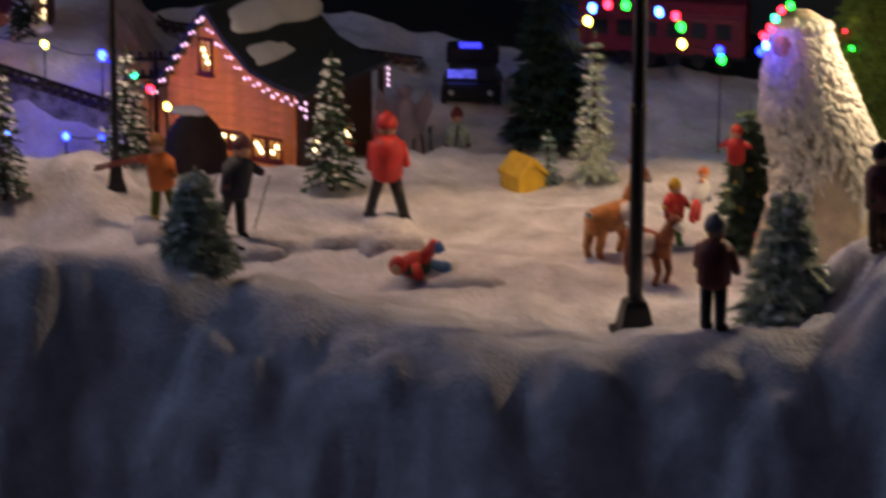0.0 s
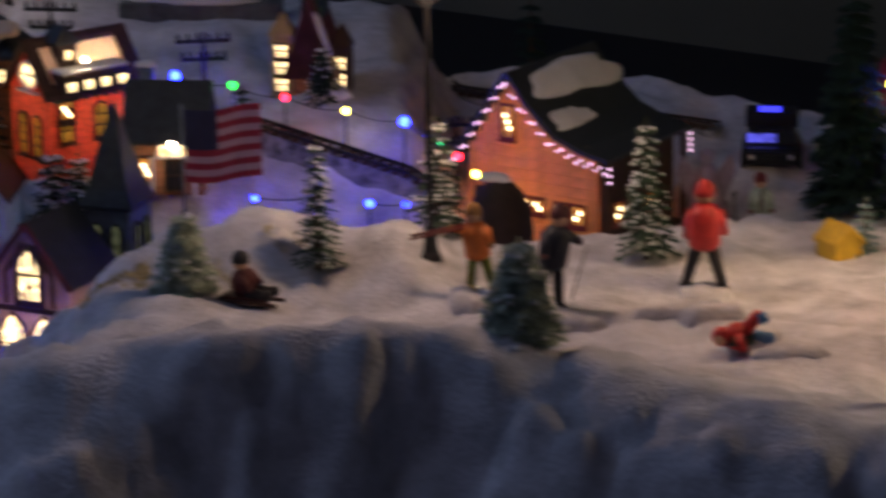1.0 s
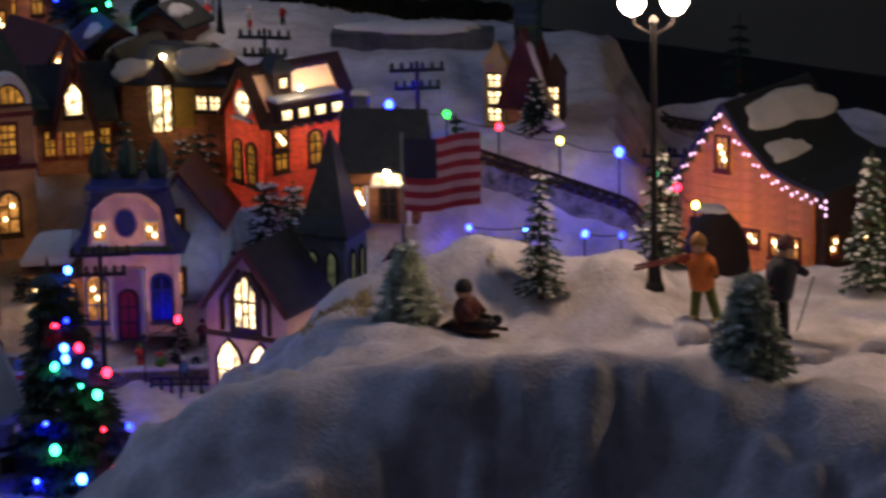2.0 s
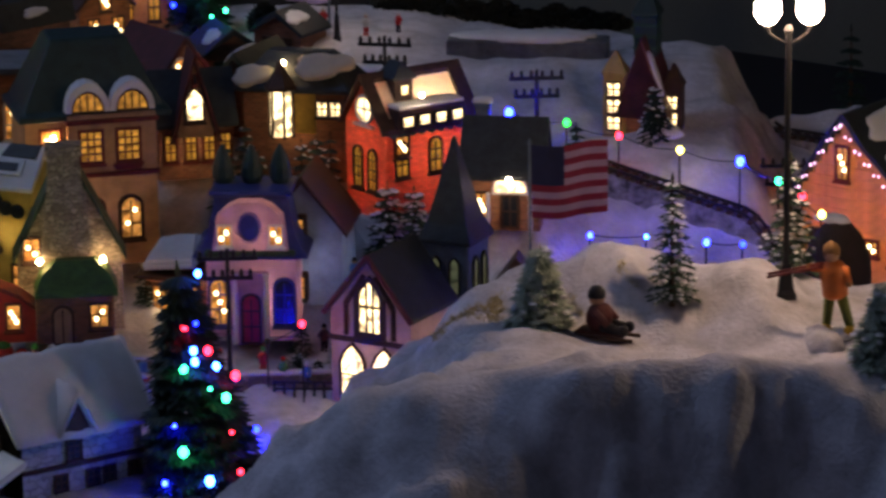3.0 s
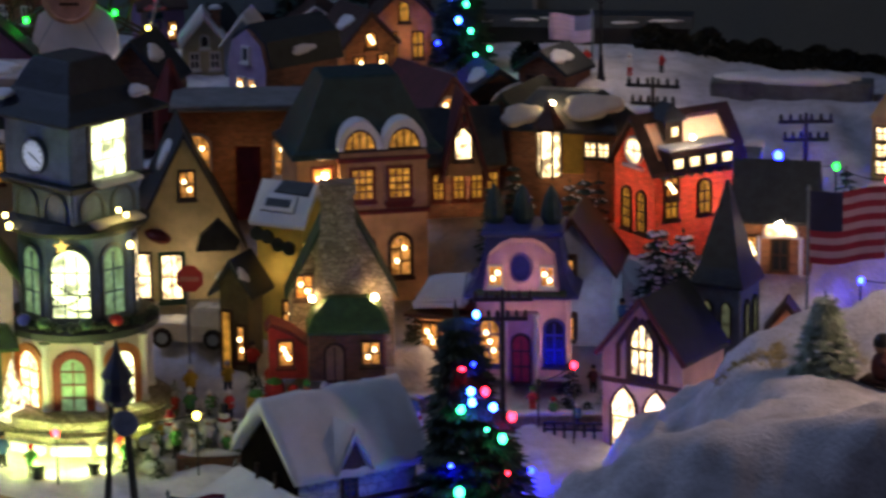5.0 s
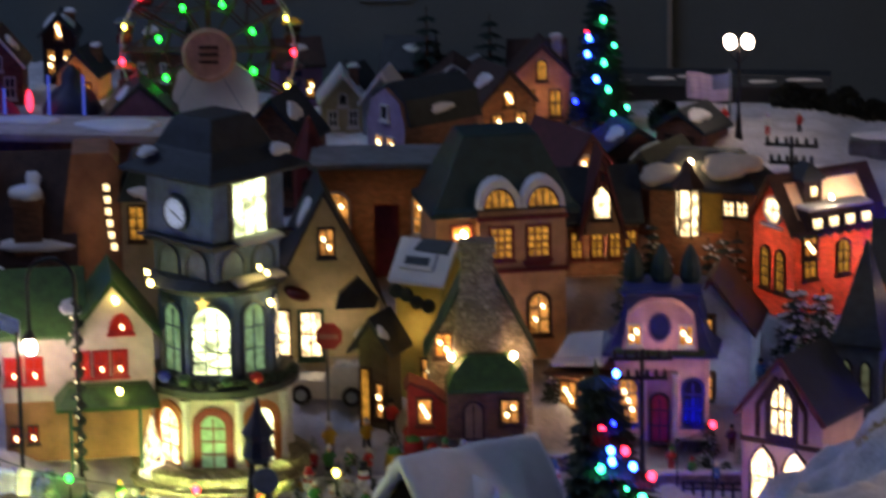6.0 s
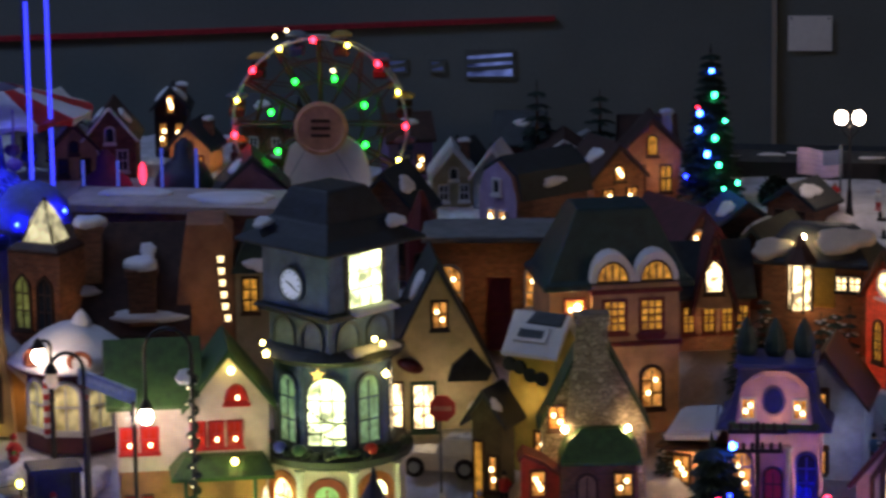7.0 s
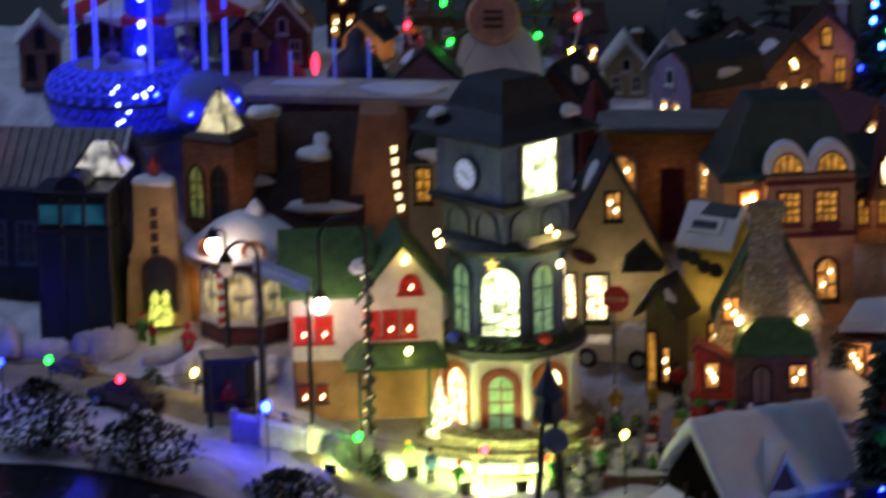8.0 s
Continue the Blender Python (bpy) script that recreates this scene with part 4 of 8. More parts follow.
    part("cornice", bm, SLATE, t, m=pose(0, 0, 0, 0, 0, 50))
    bm = bmesh.new()
    box(bm, -40, 40, -40, 40, 212, 268, 1.2)
    part("upper_storey", bm, TOWERBLUE, t, m=pose(0, 0, 0, 0, 0, 50))
    face = pose(0, 0, 0, 0, 0, -40) @ at_mm(-2, -40, 221)
    bm = bmesh.new()
    lathe(bm, [(15, 0), (15, 3), (12.5, 3.4), (12, 2.4)], 24)
    dial = part("clock", bm, [BLUEGREY], t, m=face @ at_mm(0, 0, 12, 90, 0, 0))
    bm = bmesh.new()
    lathe(bm, [(12.2, 2.5), (12, 2.9)], 24)
    part("clock_face", bm, glow("clock_dial", (0.55, 0.65, 0.9), 0.35), dial)
    bm = bmesh.new()
    for i in range(12):
        a = math.tau * i / 12
        rod(bm, (9.3 * math.sin(a), 9.3 * math.cos(a), 3.1), (11 * math.sin(a), 11 * math.cos(a), 3.1), 0.55, None, 4)
    for a, l in ((2.1, 8.5), (-1.15, 6)):
        rod(bm, (0, 0, 3.4), (l * math.sin(a), l * math.cos(a), 3.4), 0.7, 0.4, 5)
    part("clock_hand", bm, BLACK, dial)
    opening(t, pose(0, 0, 0, 0, 0, 50) @ at_mm(0, -40, 215), 36, 44, LIME, COBBLE, "rect", nx=3, ny=3, edge=4, bar=0.8)
    bm = bmesh.new()
    loft(bm, [rect(56, 56, 264), rect(56, 56, 267), rect(44, 44, 274), rect(36, 36, 284), rect(34, 34, 285), rect(27, 27, 300), rect(22, 22, 309), rect(20, 20, 310)])
    bmesh.ops.bevel(bm, geom=bm.edges[:], offset=0.8, segments=1, affect="EDGES")
    part("roof", bm, SLATE, t, m=pose(0, 0, 0, 0, 0, 50))
    snow_blob(t, pose(0, 0, 0, 0, 0, 50) @ at_mm(30, -46, 281, 35, 0, 0), 9, 7, 3, 51)
    snow_blob(t, pose(0, 0, 0, 0, 0, -40) @ at_mm(-30, -46, 281, 35, 0, 0), 9, 6, 3, 52)
    for u, zz in ((48, 160), (-50, 176)):
        bulb(t, u, -36, zz, 2.4, LANTERN, "lantern")
    # swags across the tall window, a gilt star over it, and white ledges added to catch window light
    for k, (z0, z1) in enumerate(((118, 108), (132, 121), (112, 124))):
        bm = bmesh.new()
        for i in range(10):
            f = i / 9
            ball(bm, -14 + 28 * f, -49.5, z0 + (z1 - z0) * f - 4 * math.sin(math.pi * f), 1.5, None, 6)
        part("swag", bm, DARKNEEDLE, t)
    # The star is a gilt ornament; its shine is put in as glow
    bm = bmesh.new()
    o = [(r * math.sin(math.pi * i / 5), r * math.cos(math.pi * i / 5)) for i, r in enumerate((6, 2.6) * 5)]
    prism(bm, o, -1, 1)
    part("star", bm, glow("lit_gilt_star", (1.0, 0.7, 0.15), 1.6), t, m=at_mm(-6, -51, 162))
    for k in range(2):
        bm = bmesh.new()
        loft(bm, [rect(24 + 3 * k, 6, 0), rect(25 + 3 * k, 7.5, 2), rect(20 + 3 * k, 3, 5)])
        bmesh.ops.bevel(bm, geom=bm.edges[:], offset=1, segments=2, affect="EDGES")
        part("spill_ledge", bm, SNOW, t, m=pose(0, 0, 0, 0, 0, 50) @ at_mm(2, (-48, -46)[k], (211, 177)[k], 12, 0, 0))
    for u, v in ((40, 190), (46, 186), (-52, 186)):
        bulb(t, u, -40, v, 1.8, LANTERN, "garland_bulb")
    # little lit tree and figures' gifts at the foot
    bm = bmesh.new()
    lathe(bm, [(12, 0), (9, 12), (9.5, 12), (6, 28), (6.4, 28), (0.5, 50)], 10, -52, -42)
    part("lit_tree", bm, glow("glowing_tree", (1.0, 0.85, 0.6), 1.3, 1.0, 220.0), t, m=at_mm(0, 0, 15))
    return t


clock_tower(-0.477, 2.9, gz(-0.484, 2.9) - 0.004)
FLOOD = glow("flood_bulb", (0.86, 1.0, 0.26), 620.0)
for fx, fy in ((-0.6, 2.735), (-0.545, 2.8), (-0.5, 2.79), (-0.455, 2.795), (-0.42, 2.845)):
    f = empty("flood_lamp", fx, fy, gz(fx, fy), 0, "small yellow-green floodlight in the snow by the tower", "spotlight", "floodlights")
    bm = bmesh.new()
    lathe(bm, [(4, 0), (5, 2), (5, 4)], 10)
    arc = [math.radians(205 + 13 * k) for k in range(11)]
    loft(bm, [[(r * math.cos(a), r * math.sin(a), zz) for a in arc] + [((r - 0.8) * math.cos(a), (r - 0.8) * math.sin(a), zz) for a in arc[::-1]] for r, zz in ((5.2, 3), (6.2, 12))])
    part("housing", bm, BLACK, f)
    bm = bmesh.new()
    ball(bm, 0, 0, 6, 3.4, None, 8)
    part("bulb", bm, FLOOD, f)

# ---------- white cottage with green roofs ----------
cx, cy = -0.607, 2.875
t = empty("green_roof_cottage", cx, cy, gz(cx, cy) - 0.006, 12, "white cottage with green roofs and red windows", "house", "village houses")
bm = bmesh.new()
box(bm, -46, 74, -30, 40, 0, 52, 1)
part("brick_base", bm, mat("orange_clay", (0.42, 0.2, 0.09), 0.65, 0.28, 60.0, 0.3, thin=0.15), t)
bm = bmesh.new()
gable_wall(bm, 62, 70, 62, 36, "x")
part("wall", bm, WHITE, t, m=at_mm(-16, 4, 52))
inner(t, -16, 4, 84)
bm = bmesh.new()
gable_wall(bm, 64, 74, 58, 40, "y")
part("gable_wall", bm, WHITE, t, m=at_mm(44, -4, 52))
inner(t, 44, -4, 84)
r1 = gable_roof(t, 62, 70, 62, 36, GREENROOF, "x", 9)
r1.matrix_basis = at_mm(-16, 4, 52) @ r1.matrix_basis
r2 = gable_roof(t, 64, 74, 58, 40, GREENROOF, "y", 7)
r2.matrix_basis = at_mm(44, -4, 52) @ r2.matrix_basis
for u, v, w_, h_, kind in ((-38, 70, 11, 18, "rect"), (-21, 70, 11, 18, "rect"), (-32, 100, 9, 11, "rect")):
    opening(t, at_mm(u, -31.2, v), w_, h_, REDGLASS if v < 80 else DUSK, REDPAINT if v < 80 else WHITETRIM, kind, nx=2, ny=2)
for u in (18, 33, 48):
    opening(t, at_mm(u, -41.2, 75), 9, 18, REDGLASS, REDPAINT, nx=2, ny=2)
opening(t, at_mm(50, -41.2, 111), 16, 12, REDGLASS, REDPAINT, "fan", nx=2, ny=1)
for u in (-38, -24):
    opening(t, at_mm(u, -30.2, 18), 7, 13, REDGLASS, BROWNTRIM, nx=2, ny=2, edge=1.4)
bm = bmesh.new()
loft(bm, [rect(42, 21, 52, 36, -49), rect(42, 21, 55, 36, -49), rect(32, 10, 68, 38, -42)])
part("awning", bm, GREENROOF, t)
for u in (6, 62):
    bm = bmesh.new()
    rod(bm, (u, -64, 0), (u, -64, 52), 1.6)
    part("awning_post", bm, GREENTRIM, t)
bulb(t, 46, -47, 138, 2.6, LANTERN, "lantern")
bulb(t, 46, -66, 67, 2.4, LANTERN, "lantern")
snow_blob(t, at_mm(10, -34, 130, 40, 0, 0), 8, 8, 3, 61)

# dark open shelter and a blue signboard in front of it
t = empty("bus_shelter", -0.69, 2.785, gz(-0.69, 2.785), 20, "small dark green open shelter with flat top", "shelter")
for u in (-18, 18):
    for v in (-12, 12):
        bm = bmesh.new()
        rod(bm, (u, v, 0), (u, v, 56), 2)
        part("post", bm, BLACK, t)
bm = bmesh.new()
prism(bm, [(-22, 54), (22, 54), (21, 58), (-21, 58)], -16, 16)
part("roof", bm, SLATE, t)
bm = bmesh.new()
box(bm, -16, 16, 10, 12, 4, 52, 0.5)
part("back_panel", bm, SLATE, t)
bm = bmesh.new()
box(bm, -16, 16, 3, 10, 14, 17, 0.5)
part("bench", bm, BROWNTRIM, t)
t = empty("signboard", -0.646, 2.8, gz(-0.646, 2.8), 0, "pale blue slanted signboard on two dark posts", "sign")
bm = bmesh.new()
prism(bm, [(-24, 126), (22, 108), (22, 120), (-24, 138)], -3, 3)
bd = part("board", bm, mat("pale_blue_board", (0.42, 0.5, 0.72), 0.6, 0.25), t)
bm = bmesh.new()
prism(bm, [(-16, 128), (12, 117), (12, 121), (-16, 132)], -3.8, -2.9)
part("lettering_bar", bm, mat("faint_lettering", (0.62, 0.68, 0.85), 0.6), bd)
for u in (-17, 21):
    bm = bmesh.new()
    rod(bm, (u, -5, 0), (u, -5, 112), 1.8)
    part("post", bm, BLACK, t)

# ---------- red bay shop with a snowy dome ----------
t = empty("bay_shop", -0.705, 2.955, gz(-0.705, 2.955) - 0.004, 0, "round red bay shop with arched windows and snowy roof", "shop", "village houses")
bm = bmesh.new()
lathe(bm, [(42, 0), (42, 14), (40, 15), (40, 68)], 8, turn=math.pi / 8)
part("wall", bm, MAROON, t)
ap = 40 * math.cos(math.pi / 8)
BAYPANE = glow("bay_pane", (0.9, 0.75, 0.35), 0.27, 0.95, 80.0)
for a, pane in ((0, BAYPANE), (45, BAYPANE), (-45, BAYPANE), (90, WARM), (-90, WARM)):
    opening(t, pose(0, 0, 0, 0, 0, a) @ at_mm(0, -ap, 20), 22, 40, pane, WHITETRIM, "arch", nx=2, ny=2, edge=3)
bm = bmesh.new()
lathe(bm, [(46, 66), (47, 71), (36, 84), (18, 92), (4, 95)], 16)
part("roof", bm, MAROON, t)
bm = bmesh.new()
rnd = random.Random(8)
prof = [(51, 69), (53, 73), (44, 84), (26, 96), (12, 103), (1, 105)]
loft(bm, [ring(r * rnd.uniform(0.95, 1.06), z + 1, 20) for r, z in prof])
part("snow_dome", bm, SNOW, t, smooth=True)
bm = bmesh.new()
lathe(bm, [(9, 100), (9, 106), (5, 112), (1, 116)], 10, 8, 0)
part("snow_top", bm, SNOW, t, smooth=True)
for a, zz in ((-35, 84), (18, 80), (62, 84)):
    bm = bmesh.new()
    lathe(bm, [(6.8, 0), (8, 2.2), (9.6, 2), (11.2, 0), (9.6, -2), (8, -2.2), (6.8, 0)], 18)
    part("wreath", bm, mat("rust_wreath_%d" % (a + 90), (0.3, 0.1, 0.05), 0.8, 0.4), t, m=pose(0, 0, 0, 0, 0, a) @ at_mm(0, -46, zz, 52, 0, 0))
for s in (-16, 17):
    bm = bmesh.new()
    lathe(bm, [(2.6, 15), (2.6, 66)], 8, s, -41)
    cp = part("candy_post", bm, WHITETRIM, t)
    for i in range(5):
        bm = bmesh.new()
        lathe(bm, [(2.9, 0), (2.9, 5)], 8, s, -41)
        part("red_band", bm, REDPAINT, cp, m=at_mm(0, 0, 18 + i * 10))

# ---------- yellow chapel with bell tower ----------
t = house("yellow_chapel", "ochre plaster chapel with bell tower and snowy gable", -0.785, 2.985, 4, 70, 60, 44, 36, mat("ochre_plaster", (0.5, 0.3, 0.1), 0.7, 0.25, 60.0, 0.3, thin=0.3), SNOW, over=5)
bm = bmesh.new()
loft(bm, [rect(27, 14, 0, 0, -30), rect(24, 13, 48, 0, -30), rect(18, 12, 76, 0, -30), rect(16.5, 12, 122, 0, -30)])
tw = part("bell_tower", bm, mat("ochre_tower", (0.46, 0.3, 0.13), 0.7, 0.25, 60.0, 0.3), t)
bm = bmesh.new()
for i in range(4):
    box(bm, -3.2, 3.2, -42.9, -41.9, 62 + i * 11, 70 + i * 11, 0.4)
part("sign_bar", bm, BROWNTRIM, tw)
snow_blob(tw, at_mm(0, -30, 122), 16, 16, 6, 71)
bm = bmesh.new()
lathe(bm, [(4, 128), (5, 136), (2, 142), (0.5, 146)], 8, 0, -30)
part("bell_cap", bm, REDPAINT, tw)
opening(t, at_mm(4, -44.2, 14), 24, 46, DUSK, BROWNTRIM, "arch", nx=1, ny=1, name="door", sill=False)
for i, c in enumerate((B_YEL, B_GREEN)):
    bm = bmesh.new()
    lathe(bm, [(5, 2), (6, 10), (3, 22), (4, 26), (1, 32)], 8, -1 + 9 * i, -49)
    part("door_ornament", bm, glow("lit_ornament_%d" % i, (0.8, 0.85, 0.15), 0.9, 0.6, 200.0), t)

# ---------- brown house with two snowy chimneys ----------
t = house("chimney_house", "brown house with dark steep roof and snow-capped chimneys", -0.685, 3.085, 8, 110, 96, 56, 78, BROWNBRICK, BROWNROOF, along="x", over=6, z=gz(-0.655, 3.085) + 0.008, lit=None)
chimney(t, -26, -20, 92, 21, 50)
chimney(t, 19, -40, 58, 24, 50)
snow_blob(t, at_mm(22, -50, 66, 35, 0, 0), 30, 7, 4, 81)
snow_blob(t, at_mm(-38, -34, 86, 48, 0, 0), 18, 6, 4, 82)
snow_blob(t, at_mm(24, -22, 116, 48, 0, 0), 7, 10, 4, 86)
t = empty("clay_block", -0.612, 3.085, gz(-0.612, 3.085) - 0.004, 8, "plain clay-coloured block with a column of small lit windows", "house", "village houses")
bm = bmesh.new()
prism(bm, [(-32, 0), (26, 0), (26, 150), (18, 160), (-14, 160), (-22, 110)], -30, 30)
part("wall", bm, mat("clay_plaster", (0.32, 0.17, 0.1), 0.7, 0.3, 60.0, 0.3, thin=0.15), t)
inner(t, 0, 0, 90, INNER_DIM)
for i in range(6):
    opening(t, at_mm((15, 15.5, 16, 17, 18, 20)[5 - i], -30.3, 74 + i * 10.5), 5, 6, HOT, BROWNTRIM, nx=1, ny=1, edge=0.8, sill=False)
bm = bmesh.new()
box(bm, 27, 62, -34, 20, 0, 118, 0.8)
wg = part("side_wing", bm, CREAM, t)
opening(wg, at_mm(40, -34.2, 84), 11, 28, AMBER, BROWNTRIM, nx=2, ny=3)
bm = bmesh.new()
prism(bm, [(-22, 0), (22, 0), (8, 34), (-8, 34)], -34, 34)
part("wing_roof", bm, TEAL, t, m=at_mm(46, -6, 118))
snow_blob(t, at_mm(48, -42, 126, 60, 0, 0), 12, 6, 3, 83)

# flat grey terrace slab behind, with snow
t = empty("terrace_roof", -0.652, 3.2, 0.221, -4, "long brick block under a pale flat roof", "shop", "village houses")
bm = bmesh.new()
box(bm, -95, 95, -34, 34, -60, 66, 1)
part("wall", bm, BROWNBRICK, t)
bm = bmesh.new()
box(bm, -100, 100, -40, 40, 66, 74, 1)
part("roof", bm, mat("pale_flat_roof", (0.5, 0.44, 0.4), 0.75, 0.3, 40.0, 0.3), t)
snow_blob(t, at_mm(52, -6, 74), 40, 22, 4, 84)
snow_blob(t, at_mm(-40, 10, 74), 30, 16, 4, 85)

# ---------- lit glass pyramid house ----------
DIMGREEN = glow("dim_green_pane", (0.5, 0.55, 0.15), 0.12, 0.9)
t = hip_house("pyramid_house", "dark brick chapel topped by a lit glass pyramid", -0.742, 3.04, -20, 52, 46, 84, BROWNBRICK, BROWNROOF, [(84, 26, 24), (87, 26, 24), (92, 19, 18)], z=0.198, lit=INNER_FAINT)
bm = bmesh.new()
loft(bm, [rect(14, 13, 90), rect(15, 14, 93), rect(10, 9, 110), rect(2, 2, 127)])
part("glass_pyramid", bm, glow("lit_glass", (1.0, 0.88, 0.5), 0.6, 0.65, 90.0), t)
for sx, sy in ((-1, -1), (1, -1), (1, 1), (-1, 1)):
    bm = bmesh.new()
    rod(bm, (15.5 * sx, 14.5 * sy, 93), (0, 0, 129), 1.4)
    part("pyramid_bar", bm, BROWNTRIM, t)
for u in (-11, 11):
    opening(t, on_face("f", 52, 46, u, 18), 13, 46, DIMGREEN if u < 0 else DUSK, BROWNTRIM, "gothic", nx=2, ny=3)

# ---------- dark kiosk ----------
t = empty("glass_kiosk", -0.842, 2.925, gz(-0.835, 2.925), 0, "dark glass kiosk with teal glints and domed roof", "kiosk")
bm = bmesh.new()
box(bm, -30, 30, -24, 24, 0, 132, 1)
part("body", bm, mat("kiosk_glass", (0.012, 0.018, 0.012), 0.35, 0.3, 60.0, 0.1), t)
for u in (-30, -10, 10, 30):
    bm = bmesh.new()
    box(bm, u - 1.6, u + 1.6, -26, -24, 0, 134, 0.4)
    part("post", bm, BLACK, t)
for zz in (100, 133):
    bm = bmesh.new()
    box(bm, -33, 33, -27, 27, zz, zz + 5, 0.6)
    part("ledge", bm, BLACK, t)
# Dark panes get a faint mottled glow to imitate teal glints
for u in (-20, 0, 20):
    bm = bmesh.new()
    box(bm, u - 8, u + 8, -25.2, -24.4, 110, 126)
    part("glint_pane", bm, glow("teal_glint_%d" % (u + 40), (0.03, 0.22, 0.3), 0.09, 0.95, 60.0), t)
bm = bmesh.new()
prism(bm, [(14 * math.cos(math.pi * i / 10), 137 + 14 * math.sin(math.pi * i / 10)) for i in range(11)], -26, 10)
part("arched_roof", bm, BLACK, t)
bm = bmesh.new()
loft(bm, [rect(22, 18, 0), rect(23, 19, 3), rect(8, 4, 26)])
gr = part("glazed_hood", bm, glow("frosted_hood", (1.0, 0.95, 0.85), 0.28, 0.9, 90.0), t, m=at_mm(12, 40, 140))
for sx in (-1, 1):
    for sy in (-1, 1):
        bm = bmesh.new()
        rod(bm, (23 * sx, 19 * sy, 3), (8 * sx, 4 * sy, 27), 1.4, None, 6)
        part("hood_bar", bm, BLACK, gr)
bm = bmesh.new()
box(bm, -12, 36, 20, 60, 0, 140, 1)
part("rear_body", bm, BLACK, t)
t = house("glass_roof_hall", "low grey hall with a ribbed metal roof", -0.89, 3.04, -4, 130, 90, 108, 36, SLATE, GREYROOF, along="x", over=6, lit=None)
for i in range(15):
    bm = bmesh.new()
    rod(bm, (-66 + i * 9.4, -50, 109), (-66 + i * 9.4, -2, 149), 1.3, None, 6)
    part("roof_rib", bm, GREYROOF, t)
# White rod stands in for the light along the roof's edge
bm = bmesh.new()
rod(bm, (70, -52, 107), (70, 0, 150), 2.0)
part("lit_edge", bm, WHITETRIM, t)
for u in (-40, -14, 12):
    opening(t, on_face("f", 130, 90, u, 40), 14, 34, DUSK, BLUEGREY, nx=2, ny=3)
# red-lit sign post beside the hall
t = empty("red_sign_lamp", -0.952, 3.0, gz(-0.952, 3.0) + 0.0, 0, "small upright red glowing sign on a post", "sign")
bm = bmesh.new()
rod(bm, (0, 0, 0), (0, 0, 150), 1.6)
part("post", bm, BLACK, t)
bm = bmesh.new()
box(bm, -5, 5, -3, 3, 134, 158, 1)
part("lit_panel", bm, glow("red_sign_glow", (1.0, 0.06, 0.08), 2.2), t)


# ---------- blue carousel ride ----------
def carousel(x, y, z):
    t = empty("carousel", x, y, z, 0, "blue-lit carousel ride with a striped tent top", "carousel")
    BLUEGLOW = glow("blue_tubes", (0.04, 0.05, 1.0), 1.6)
    # Blue glass panels are no lamps; light through them is put in as glow
    GLASSBLUE = glow("blue_lit_panel", (0.03, 0.045, 0.9), 0.35, 1.0, 260.0)
    DEEPBLUE = glow("deep_blue_lit", (0.02, 0.025, 0.9), 0.3, 1.0, 420.0)
    bm = bmesh.new()
    lathe(bm, [(58, -34), (64, -26), (64, -22), (58, -20)], 28)
    part("lower_deck", bm, BLUEGREY, t)
    for i in range(30):
        a = 360 * i / 30
        bm = bmesh.new()
        loft(bm, [[(u, -rr, zz) for u in (-w_, w_)] + [(u, -rr + 3, zz) for u in (w_, -w_)] for rr, zz, w_ in ((60, -20, 5.4), (65, -10, 6.3), (67, 3, 6.6))])
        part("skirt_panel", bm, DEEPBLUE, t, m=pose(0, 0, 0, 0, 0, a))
        bm = bmesh.new()
        loft(bm, [[(u, -rr, zz) for u in (-w_, w_)] + [(u, -rr + 4, zz - 1) for u in (w_, -w_)] for rr, zz, w_ in ((68, 7, 6.6), (69, 16, 6.7), (65, 25, 6.3), (56, 31, 5.4), (44, 34, 4.3))])
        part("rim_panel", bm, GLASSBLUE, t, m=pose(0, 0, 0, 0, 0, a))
        if i > 22 or i < 9:
            bm = bmesh.new()
            rod(bm, (-6, -66.5, -8), (6, -69, 2), 0.7, None, 5)
            part("lattice_bar", bm, BLUETRIM, t, m=pose(0, 0, 0, 0, 0, a))
    bm = bmesh.new()
    lathe(bm, [(68, 3), (71, 4), (71, 6), (68, 7)], 30)
    part("rail_ring", bm, NAVYRAIL, t)
    bm = bmesh.new()
    lathe(bm, [(46, 30), (46, 33), (20, 35)], 28)
    part("platform", bm, GREYROOF, t)
    CX, CY = 20, 32
    bm = bmesh.new()
    for i in range(12):
        a = math.tau * i / 12
        for s in (-1, 1):
            rod(bm, (CX + 29 * math.cos(a), CY + 29 * math.sin(a), 16), (CX + 20 * math.cos(a + s * 1.6), CY + 20 * math.sin(a + s * 1.6), 190), 1.3, None, 5)
    part("column_lattice", bm, PLASTIC_BLUE, t)
    bm = bmesh.new()
    lathe(bm, [(26, 10), (25, 40), (20, 120), (16, 190)], 14, CX, CY)
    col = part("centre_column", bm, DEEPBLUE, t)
    for i in range(8):
        bulb(col, CX - 1.5 + i * 0.4, CY - 30 + i * 1.2, 20 + i * 24.0, 3.0, glow("pale_blue_bulb_%d" % i, (0.04, 0.06, 1.0), 60.0))
    for i in range(8):
        a = math.tau * (i + 0.3) / 8
        bm = bmesh.new()
        rod(bm, (CX + 69 * math.cos(a), CY + 69 * math.sin(a), -30), (CX + 69 * math.cos(a), CY + 69 * math.sin(a), 190), 1.9)
        part("pole", bm, BLUEGLOW if i in (4, 5, 6, 7, 0) else BLUEROOF, t)
        bm = bmesh.new()
        ball(bm, CX + 48 * math.cos(a), CY + 48 * math.sin(a), 40, 8, 6, 8)
        rod(bm, (CX + 48 * math.cos(a), CY + 48 * math.sin(a), 20), (CX + 48 * math.cos(a), CY + 48 * math.sin(a), 90), 0.8)
